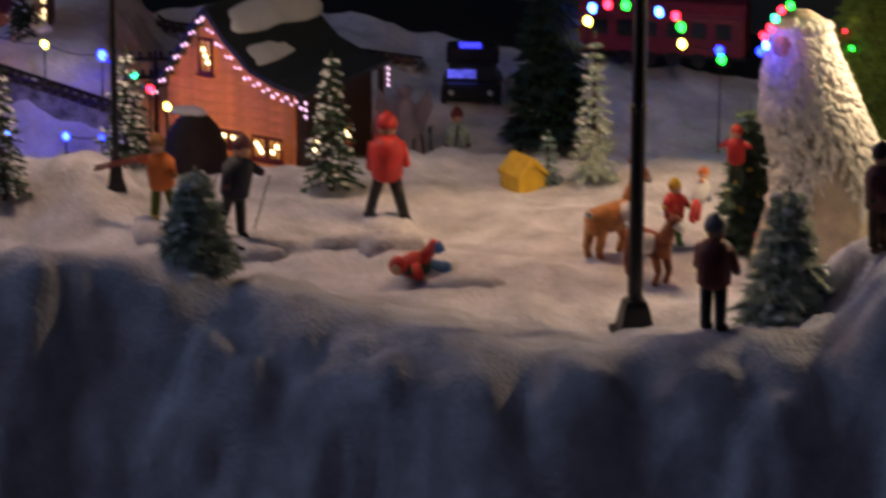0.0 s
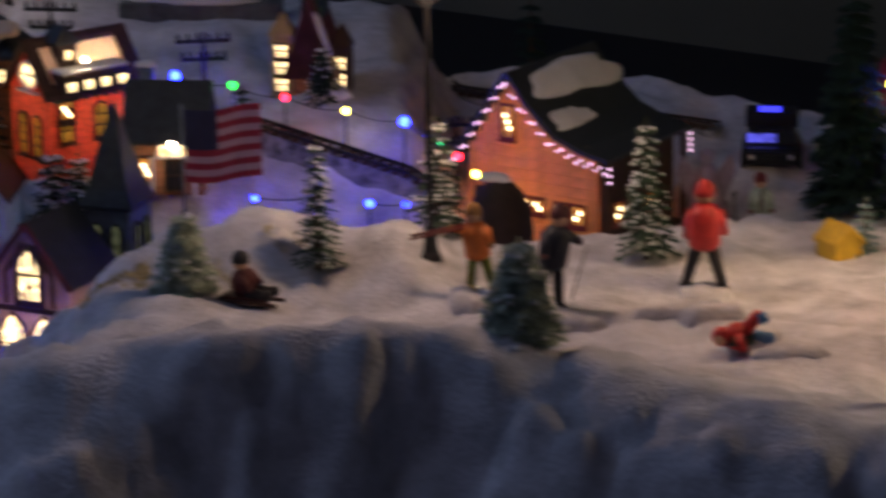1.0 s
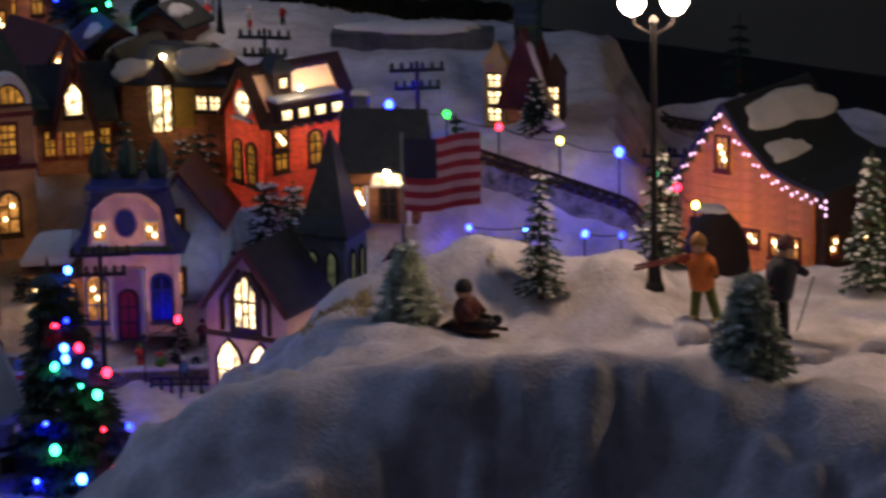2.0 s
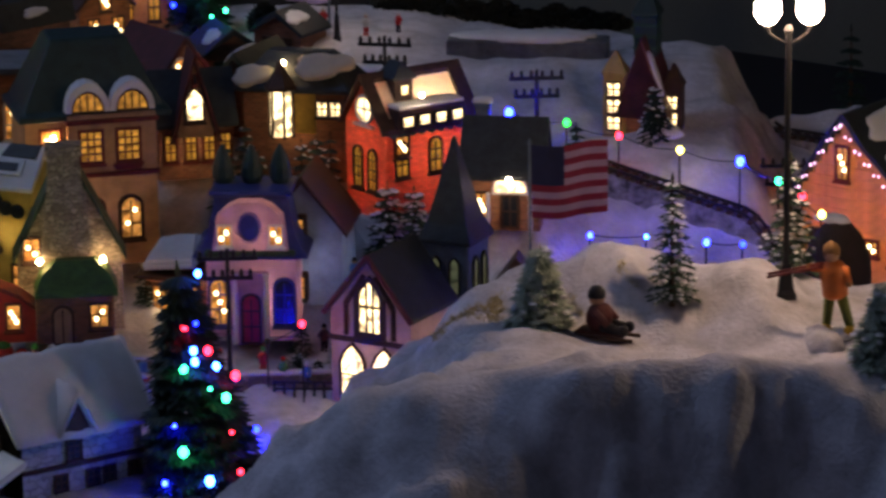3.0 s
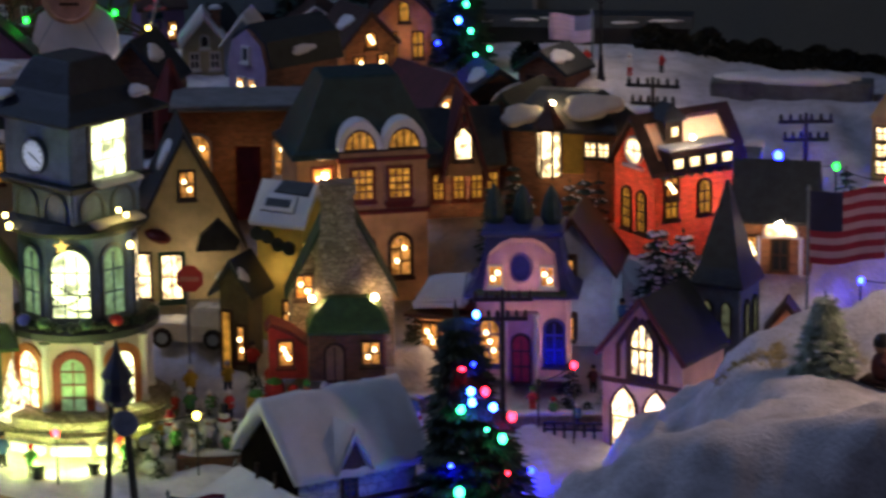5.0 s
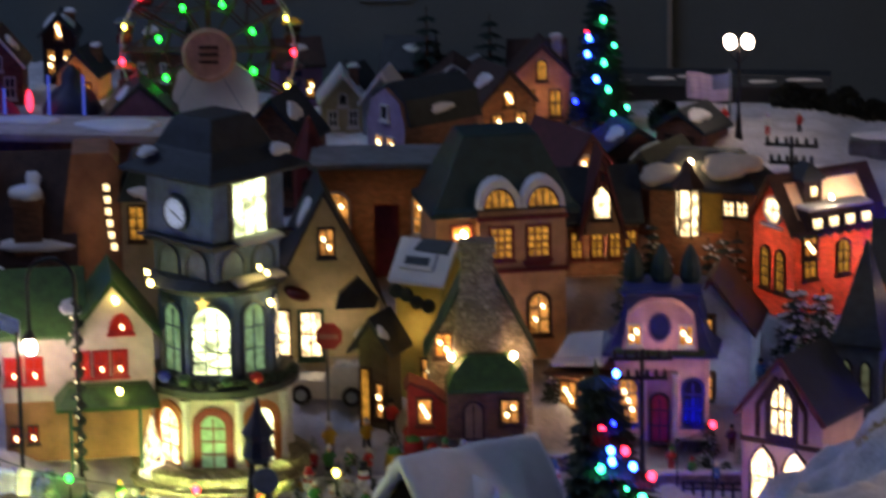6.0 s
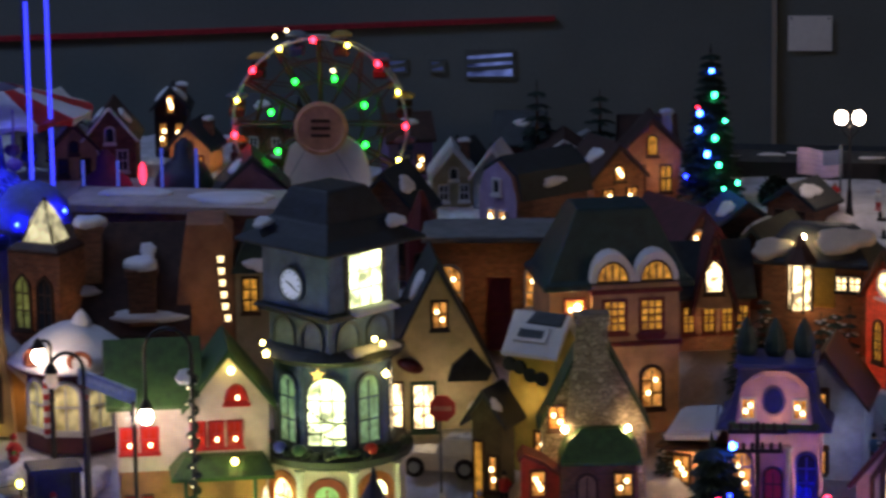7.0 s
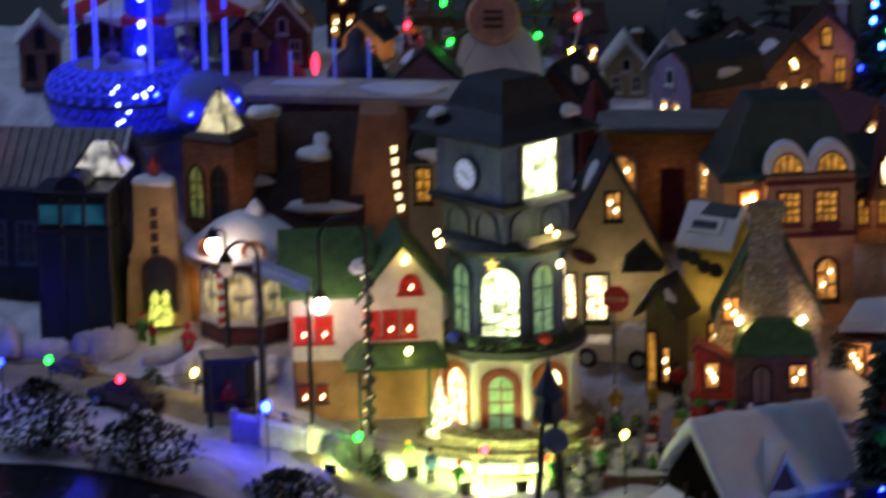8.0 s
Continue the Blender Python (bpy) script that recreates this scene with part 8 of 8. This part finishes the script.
box(bm, -8, 8, -2, 2, 0.9, 1.3)
part("sign_bar", bm, mat("faded_lettering", (0.5, 0.2, 0.18)), sg)

# street clock on four legs
t = empty("street_clock", -0.421, 2.695, gz(-0.421, 2.695), 0, "black street clock on slanted legs", "street clock")
for sx in (-1, 1):
    for sy in (-1, 1):
        bm = bmesh.new()
        rod(bm, (sx * 12, sy * 8, 0), (sx * 5, sy * 4, 104), 2.2, 1.8, 8)
        part("leg", bm, BLACK, t)
bm = bmesh.new()
box(bm, -20, 20, -12, 12, -2, 4, 1)
part("foot", bm, BLACK, t)
bm = bmesh.new()
lathe(bm, [(8, 100), (13, 106), (10, 118), (13, 124), (8, 132), (3, 142), (1, 152)], 10)
part("head", bm, NAVY, t)
bm = bmesh.new()
lathe(bm, [(10, -2), (10.6, 0), (10, 2)], 18)
part("dial", bm, mat("pale_dial", (0.16, 0.2, 0.3), 0.4), t, m=at_mm(6, -9, 88, 90, 0, 0))

# snow-capped stone ledges at the back
for x, y, w, rz in ((-0.03, 3.275, 120, 0), (0.13, 3.34, 150, -6)):
    t = empty("snow_ledge", x, y, gz(x, y), rz, "long stone ledge capped with bluish snow", "ledge", "stone ledges")
    bm = bmesh.new()
    box(bm, -w / 2, w / 2, -16, 16, -6, 16, 1.5)
    part("wall", bm, mat("ledge_stone_%d" % w, (0.12, 0.13, 0.14), 0.8, 0.4, 80.0, 0.5), t)
    snow_blob(t, at_mm(0, 0, 15), w * 0.47, 15, 7, w, name="snow_cap")


# ---------- low stone walls, fence and clutter before the houses ----------
def garden_fence(x0, y0, x1, y1, n, material, label, h=17.0):
    t = empty("fence", x0, y0, gz(x0, y0), math.degrees(math.atan2(y1 - y0, x1 - x0)), label, "fence", "fences")
    l = math.hypot(x1 - x0, y1 - y0) * 1000
    for i in range(n):
        bm = bmesh.new()
        box(bm, -1.2, 1.2, -1.2, 1.2, -4, h, 0.3)
        part("post", bm, material, t, m=at_mm(l * i / (n - 1), 0, 0))
    for zz in (h * 0.4, h * 0.85):
        bm = bmesh.new()
        box(bm, 0, l, -0.8, 0.8, zz, zz + 1.8)
        part("rail", bm, material, t)
    return t


PLASTER = mat("pale_plaster", (0.42, 0.39, 0.44), 0.8, 0.3, 90.0, 0.4)
t = empty("garden_wall", -0.63, 2.75, gz(-0.63, 2.75), 0, "low pale plaster garden wall with posts and snowy coping", "wall")
ends = [(-0.676, 2.729), (-0.655, 2.732), (-0.621, 2.748), (-0.598, 2.772), (-0.575, 2.79)]
for (ax, ay), (bx, by) in zip(ends, ends[1:]):
    l = math.hypot(bx - ax, by - ay) * 1000
    turn = math.degrees(math.atan2(by - ay, bx - ax))
    za, zb = (gz(ax, ay) - gz(-0.63, 2.75)) * 1000, (gz(bx, by) - gz(-0.63, 2.75)) * 1000
    here = at_mm((ax + 0.63) * 1000, (ay - 2.75) * 1000, 0, 0, 0, turn)
    bm = bmesh.new()
    loft(bm, [[(0, -2, za - 6), (0, 2, za - 6), (0, 2, za + 21), (0, -2, za + 21)], [(l, -2, zb - 6), (l, 2, zb - 6), (l, 2, zb + 21), (l, -2, zb + 21)]])
    part("panel", bm, PLASTER, t, m=here)
    bm = bmesh.new()
    loft(bm, [[(0, -3.4, za + 21), (0, 3.4, za + 21), (0, 2, za + 25), (0, -2, za + 25)], [(l, -3.4, zb + 21), (l, 3.4, zb + 21), (l, 2, zb + 25), (l, -2, zb + 25)]])
    part("coping", bm, SNOW, t, m=here)
    bm = bmesh.new()
    box(bm, -3, 3, -3.2, 3.2, za - 6, za + 28, 0.8)
    part("post", bm, PLASTER, t, m=here)
pine("small_shrub", -0.602, 2.757, 30, 22, NEEDLE2, "rounded green shrub by the garden wall", 0.05, 91, 7, 11, category="shrub", group="shrubs")
garden_fence(-0.44, 2.86, -0.33, 2.875, 10, WHITETRIM, "low white fence by the street")

for i, (x, y, w) in enumerate(((-0.36, 2.815, 62), (-0.2, 2.9, 70), (-0.085, 2.885, 100))):
    t = empty("garden_wall", x, y, gz(x, y), (4, -3, 2)[i], "low brick garden wall capped with snow", "wall", "garden walls")
    bm = bmesh.new()
    box(bm, -w / 2, w / 2, -5, 5, -8, 10, 0.8)
    part("wall", bm, BROWNBRICK if i == 0 else COBBLE, t)
    snow_blob(t, at_mm(0, 0, 10), w * 0.48, 5, 3, 130 + i, name="snow_cap")


def snowman(x, y, h, label, hatmat):
    k = h / 40
    bm = bmesh.new()
    for zz, r in ((9, 10), (23, 7.5), (33, 5.2)):
        ball(bm, 0, 0, zz, r, None, 12, 0)
    lathe(bm, [(6.5, 36.5), (6.5, 37.5), (4, 38), (4, 44)], 10, mi=1)
    lathe(bm, [(6, 27.5), (6.6, 29), (5.5, 30.5)], 10, mi=2)
    bmesh.ops.scale(bm, vec=(k, k, k), verts=bm.verts)
    return tagged(part("snowman", bm, [FROST, hatmat, REDPAINT], m=pose(x, y, gz(x, y)), smooth=True), label, "figurine", "street figurines")


snowman(-0.4, 2.85, 30, "small snowman figurine with a red hat", REDPAINT)
snowman(-0.355, 2.85, 34, "small snowman figurine with a dark hat", BLACK)
snowman(0.169, 2.9, 38, "lit white snowman behind the flag", BLACK)
snowman(-0.2, 2.85, 36, "bluish snowman before the stone cottage", SKYBLUE)
STREET = (
    (-0.29, 2.88, 34, REDPAINT, BLACK, GREENP), (-0.305, 2.87, 30, GREENP, REDPAINT, REDPAINT), (-0.33, 2.87, 28, NAVY, BLACK, GREY), (-0.275, 2.875, 36, REDPAINT, REDPAINT, WHITETRIM),
    (-0.53, 2.8, 30, SKYBLUE, BLACK, BLACK), (-0.505, 2.79, 28, GREENP, BLACK, REDPAINT), (-0.43, 2.8, 30, GREENP, BLACK, YELLOW), (-0.105, 2.9, 24, REDPAINT, REDPAINT, GREENP),
    (-0.746, 2.894, 34, REDPAINT, NAVY, REDPAINT), (-0.693, 2.794, 30, REDPAINT, GREENP, REDPAINT), (-0.792, 2.925, 26, GREENP, GREENP, REDPAINT), (-0.782, 2.92, 22, REDPAINT, GREENP, GREENP), (-0.64, 2.755, 26, NAVY, NAVY, SKYBLUE), (-0.03, 3.02, 26, SKYBLUE, BLACK, BLACK),
    (-0.745, 2.89, 22, REDPAINT, REDPAINT, GREENP), (0.075, 3.02, 24, NAVY, BLACK, WHITETRIM), (-0.55, 2.815, 24, GREENP, GREENP, YELLOW), (-0.34, 2.945, 30, REDPAINT, BLACK, BLACK),
    (-0.06, 3.38, 24, REDPAINT, WHITETRIM, WHITETRIM), (-0.02, 3.36, 22, WHITETRIM, REDPAINT, WHITETRIM), (0.01, 3.38, 20, REDPAINT, BLACK, WHITETRIM),
)
for i, (x, y, h, a, b, c) in enumerate(STREET):
    o = figure("street_figurine", x, y, h, a, b, c, "small painted townsfolk figurine standing in snow", (i * 67) % 90 - 45, (0.1 + (i % 3) * 0.2, 0.2), 0.1)
    o["group"] = "street figurines"
for i, (x, y, w, h) in enumerate(((-0.35, 2.86, 14, 22), (-0.375, 2.85, 12, 18), (-0.33, 2.9, 13, 24), (-0.44, 2.83, 11, 30), (-0.57, 2.78, 12, 26), (-0.085, 2.9, 10, 22), (-0.77, 2.86, 18, 18), (-0.42, 2.86, 10, 26))):
    pine("small_shrub", x, y, h, w, NEEDLE2 if i % 2 else NEEDLE, "small green shrub dusted with snow", 0.35, 60 + i, 6, 9, category="shrub", group="shrubs")
for i, (x, y, rx, ry, h) in enumerate(((-0.87, 2.905, 36, 14, 16), (-0.82, 2.905, 26, 14, 24), (-0.765, 2.9, 24, 12, 10), (-0.735, 2.875, 26, 12, 20), (-0.68, 2.87, 30, 14, 15), (-0.75, 2.68, 34, 18, 14), (-0.92, 2.92, 40, 18, 26))):
    t = empty("snow_bank", x, y, gz(x, y), i * 20, "low bank of heaped white snow", "snow bank", "snow banks")
    snow_blob(t, at_mm(0, 0, 0), rx, ry, h, 140 + i, BATTING, name="snow_drift")
    for k in range(5):
        rnd = random.Random(i * 10 + k)
        snow_blob(t, at_mm(rnd.uniform(-0.8, 0.8) * rx, rnd.uniform(-0.7, 0.3) * ry, h * 0.3), rx * rnd.uniform(0.2, 0.4), ry * rnd.uniform(0.3, 0.6), h * rnd.uniform(0.4, 0.8), 500 + i * 9 + k, BATTING, name="snow_lump")

# kerb edging of the table
bm = bmesh.new()
n = 24
pts = [(-1.25 + 0.66 * i / n, 2.556 - 0.012 * math.sin(math.pi * i / n)) for i in range(n + 1)]
for (ax, ay), (bx, by) in zip(pts, pts[1:]):
    za, zb = gz(ax, ay) * 1000 + 2, gz(bx, by) * 1000 + 2
    edge = ((-320, -60), (10, -20), (10, 1), (4, 5), (-8, 4), (-320, 8))
    loft(bm, [[(ax * 1000, ay * 1000 + s, za + q) for s, q in edge], [(bx * 1000, by * 1000 + s, zb + q) for s, q in edge]])
tagged(part("trim", bm, mat("black_plastic", (0.015, 0.015, 0.02), 0.22, 0.3, 60.0, 0.08)), "glossy black edging rail of the display", "edging", kind="structure")

# road: trodden, sandy snow between the kerb banks
bm = bmesh.new()
pts = [(-1.1, 2.9), (-0.93, 2.885), (-0.82, 2.855), (-0.72, 2.81), (-0.64, 2.765), (-0.57, 2.735), (-0.5, 2.72), (-0.42, 2.72), (-0.36, 2.725)]
fine = []
for (ax, ay), (bx, by) in zip(pts, pts[1:]):
    fine += [(ax + (bx - ax) * k / 8, ay + (by - ay) * k / 8) for k in range(8)]
cross = [-36, -30, -14, 0, 14, 28, 34]
strips = []
for i, (ax, ay) in enumerate(fine[:-1]):
    bx, by = fine[i + 1]
    l = math.hypot(bx - ax, by - ay)
    ux, uy = -(by - ay) / l, (bx - ax) / l
    strips.append([bm.verts.new(((ax + ux * c * 0.001) * 1000, (ay + uy * c * 0.001) * 1000, gz(ax + ux * c * 0.001, ay + uy * c * 0.001) * 1000 + (6 if abs(c) < 28 else -6))) for c in cross])
for a, b in zip(strips, strips[1:]):
    for j in range(len(cross) - 1):
        bm.faces.new((a[j], b[j], b[j + 1], a[j + 1]))
tagged(part("road", bm, mat("sandy_road", (0.34, 0.28, 0.15), 0.85, 0.35, 40.0, 0.5, 400.0), smooth=True), "sandy trodden road through the snow", "road", kind="structure")

# mauve and blue stalls under the wheel
for i, (x, y, w, h, m_, words) in enumerate(((-0.735, 3.29, 54, 46, mat("mauve_cloth", (0.16, 0.03, 0.12), 0.8), "dark mauve rounded stall under the wheel"), (-0.665, 3.31, 54, 46, NAVY, "dark blue rounded stall under the wheel"))):
    t = empty("fair_stall", x, y, gz(x, y), 0, words, "stall", "fair stalls")
    bm = bmesh.new()
    lathe(bm, [(w * 0.5, 0), (w * 0.52, h * 0.5), (w * 0.4, h * 0.8), (w * 0.18, h), (w * 0.16, h * 1.25), (w * 0.05, h * 1.4)], 16)
    part("canopy", bm, m_, t, smooth=True)
    for u in (-w * 0.3, w * 0.3):
        bm = bmesh.new()
        rod(bm, (u, -w * 0.52, 0), (u, -w * 0.52, h * 1.3), 1.4)
        part("pole", bm, glow("stall_tube_%d_%d" % (i, u), (0.1, 0.15, 0.9), 0.4), t)
bulb(empty("red_lantern", -0.7, 3.285, gz(-0.7, 3.285), 0, "small upright red lantern among the stalls", "lantern"), 0, 0, 46, 3.6, glow("red_lantern_glow", (1.0, 0.03, 0.08), 3.5), "lantern_glass").scale = (1, 1, 2.4)

# pilaster on the back wall
slab("trim", -0.124, -0.118, 4.29, 4.3, -0.7, 2.0, mat("wall_seam", (0.4, 0.36, 0.3), 0.7, 0.2, 5.0), "narrow upright seam strip on the back wall", "trim")

# bluish light patches on the wall, put in as small glowing windows with slats
for wx, wz, ww, wh, dim in ((-0.459, 0.215, 54, 30, 1.0), (-0.522, 0.222, 14, 10, 0.35), (-0.571, 0.221, 20, 12, 0.35)):
    t = empty("window", wx, 4.299, wz, 0, "bluish light patch on the wall, built as a small slatted window", "window", "hall windows", "structure")
    bm = bmesh.new()
    for a, b, c, d in ((-ww / 2 - 3, ww / 2 + 3, -3, 0), (-ww / 2 - 3, ww / 2 + 3, wh, wh + 3), (-ww / 2 - 3, -ww / 2, 0, wh), (ww / 2, ww / 2 + 3, 0, wh)):
        box(bm, a, b, -3, 0, c, d)
    part("patch_frame", bm, WALLPAINT, t)
    bm = bmesh.new()
    box(bm, -ww / 2, ww / 2, -1, -0.4, 0, wh)
    part("pane", bm, glow("patch_glow_%d" % int(ww), (0.22, 0.3, 0.8), 0.3 * dim, 0.9, 40.0), t)
    for k in range(3 if wh > 20 else 1):
        bm = bmesh.new()
        zz = wh * (0.2 + 0.32 * k)
        loft(bm, [[(-ww / 2, -2.6, zz - 1 + q), (ww / 2, -2.6, zz + 3 + q), (ww / 2, -1.4, zz + 3 + q), (-ww / 2, -1.4, zz - 1 + q)] for q in (0, 5.5)])
        part("slat", bm, WALLPAINT, t)

# paper sheet on the back wall
t = empty("paper_sheet", -0.079, 4.296, 0.246, 0, "blank pale paper sheet pinned to the wall", "paper")
bm = bmesh.new()
box(bm, -26, 26, -1.2, -0.4, 0, 42)
part("sheet", bm, mat("paper", (0.95, 0.93, 0.9), 0.8, 0.05), t)
for u in (-22, 22):
    bm = bmesh.new()
    ball(bm, u, -1.6, 39, 1.4, None, 6)
    part("pin", bm, GREY, t)

# little snowy firs by the schoolhouse, red booth goods by the cottage porch
pine("fir_tree", -0.001, 3.022, 90, 25, NEEDLE, "small snow-tipped fir before the red schoolhouse", 0.7, 71, 9, 14, full=0.24)
pine("fir_tree", 0.0215, 3.018, 80, 22, NEEDLE, "small snow-tipped fir before the red schoolhouse", 0.7, 72, 9, 14, full=0.24)
for i, (x, y, h, c, words) in enumerate(((-0.318, 2.9, 26, REDPAINT, "red gift barrel by the cottage porch"), (-0.302, 2.895, 20, GREENP, "green gift barrel by the cottage porch"), (-0.31, 2.88, 16, SKYBLUE, "blue gift barrel by the cottage porch"), (-0.333, 2.89, 24, YELLOW, "yellow gift barrel by the cottage porch"), (-0.287, 2.885, 22, REDPAINT, "red gift barrel by the cottage porch"))):
    t = empty("gift_barrel", x, y, gz(x, y) - 0.001, i * 20, words, "barrel", "porch gifts")
    bm = bmesh.new()
    lathe(bm, [(h * 0.3, 0), (h * 0.36, h * 0.4), (h * 0.3, h * 0.8)], 12)
    part("tub", bm, c, t, smooth=True)
    bm = bmesh.new()
    ball(bm, 0, 0, h * 0.85, h * 0.26, h * 0.2, 10)
    part("lid", bm, (GREENP, REDPAINT, WHITETRIM)[i % 3], t, smooth=True)

# crowded foot of the street: small frosted shrubs, townsfolk and white ornaments
rnd = random.Random(2024)
for i in range(54):
    x, y = rnd.uniform(-0.435, -0.3), rnd.uniform(2.8, 2.925)
    if i % 3:
        pine("small_shrub", x, y, rnd.uniform(14, 28), rnd.uniform(6, 11), NEEDLE2 if i % 2 else NEEDLE, "small green shrub dusted with snow", 0.6, 160 + i, 6, 9, category="shrub", group="shrubs")
    else:
        o = figure("street_figurine", x, y, rnd.uniform(22, 32), (GREENP, REDPAINT, WHITETRIM, YELLOW)[i // 2 % 4], (BLACK, NAVY)[i % 4 // 2], (WHITETRIM, REDPAINT, GREENP)[i % 3], "small painted townsfolk figurine standing in snow", rnd.uniform(-60, 60), (0.2, 0.4), 0.2)
        o["group"] = "street figurines"
for i, (x, y, r) in enumerate(((-0.445, 2.88, 9), (-0.42, 2.9, 7), (-0.38, 2.83, 8), (-0.36, 2.92, 8), (-0.335, 2.86, 7), (-0.405, 2.81, 9))):
    t = empty("snow_heap", x, y, gz(x, y) - 0.002, i * 40, "little heap of white snow by the street", "snow heap", "snow heaps")
    snow_blob(t, at_mm(0, 0, 0), r * 1.5, r, r * 0.9, 300 + i, name="snow_drift")

# hedges and small trees before the purple house and the church
for i, (x, y, w, h) in enumerate(((-0.078, 2.905, 12, 20), (-0.06, 2.9, 10, 16), (-0.045, 2.92, 11, 26), (-0.075, 2.94, 12, 30), (-0.16, 2.9, 10, 18), (-0.04, 2.955, 12, 34), (-0.152, 2.935, 9, 22))):
    pine("small_shrub", x, y, h, w, (NEEDLE, DARKNEEDLE, NEEDLE2)[i % 3], "small dark shrub dusted with snow", 0.3, 260 + i, 6, 10, category="shrub", group="shrubs")
garden_fence(-0.095, 2.87, -0.03, 2.865, 9, BLACK, "low dark fence before the purple house", 12)
for i, (x, y, h, a, b) in enumerate(((-0.088, 2.885, 24, GREENP, REDPAINT), (-0.068, 2.88, 22, SKYBLUE, NAVY), (-0.055, 2.935, 24, MAROON, BLACK), (-0.14, 2.9, 22, WHITETRIM, NAVY), (-0.22, 2.9, 24, NAVY, BLACK), (-0.235, 2.885, 22, GREENP, NAVY), (-0.25, 2.875, 24, REDPAINT, BLACK))):
    o = figure("street_figurine", x, y, h, a, b, (REDPAINT, WHITETRIM, BLACK)[i % 3], "small painted townsfolk figurine standing in snow", i * 50 - 120, (0.2, 0.3), 0.2)
    o["group"] = "street figurines"

# yellowish blades give the snow an olive tint at the hill's left end
BLADES = mat("yellowish_blade", (0.5, 0.44, 0.24), 0.9, 0.4, 120.0, 0.5)
rnd = random.Random(88)
for i, (x, y, w) in enumerate(((0.062, 2.58, 30), (0.09, 2.595, 22), (0.186, 2.6, 26), (0.14, 2.575, 18))):
    t = empty("yellow_patch", x, y, gz(x, y), i * 30, "low patch of yellowish blades on the snow", "grass", "straw patches")
    bm = bmesh.new()
    for k in range(420):
        a, q = rnd.uniform(0, math.tau), rnd.random() ** 0.5
        px, py = w * q * math.cos(a), w * 0.6 * q * math.sin(a)
        base = (gz(x + px * 0.001, y + py * 0.001) - gz(x, y)) * 1000
        dx, dy, h = rnd.uniform(-5, 5), rnd.uniform(-5, 5), rnd.uniform(1, 3.5)
        v = [bm.verts.new(c) for c in ((px - 0.6, py, base - 1), (px + 0.6, py, base - 1), (px + dx, py + dy, base + h))]
        bm.faces.new(v)
    part("straw", bm, BLADES, t)["kind"] = "stuff"
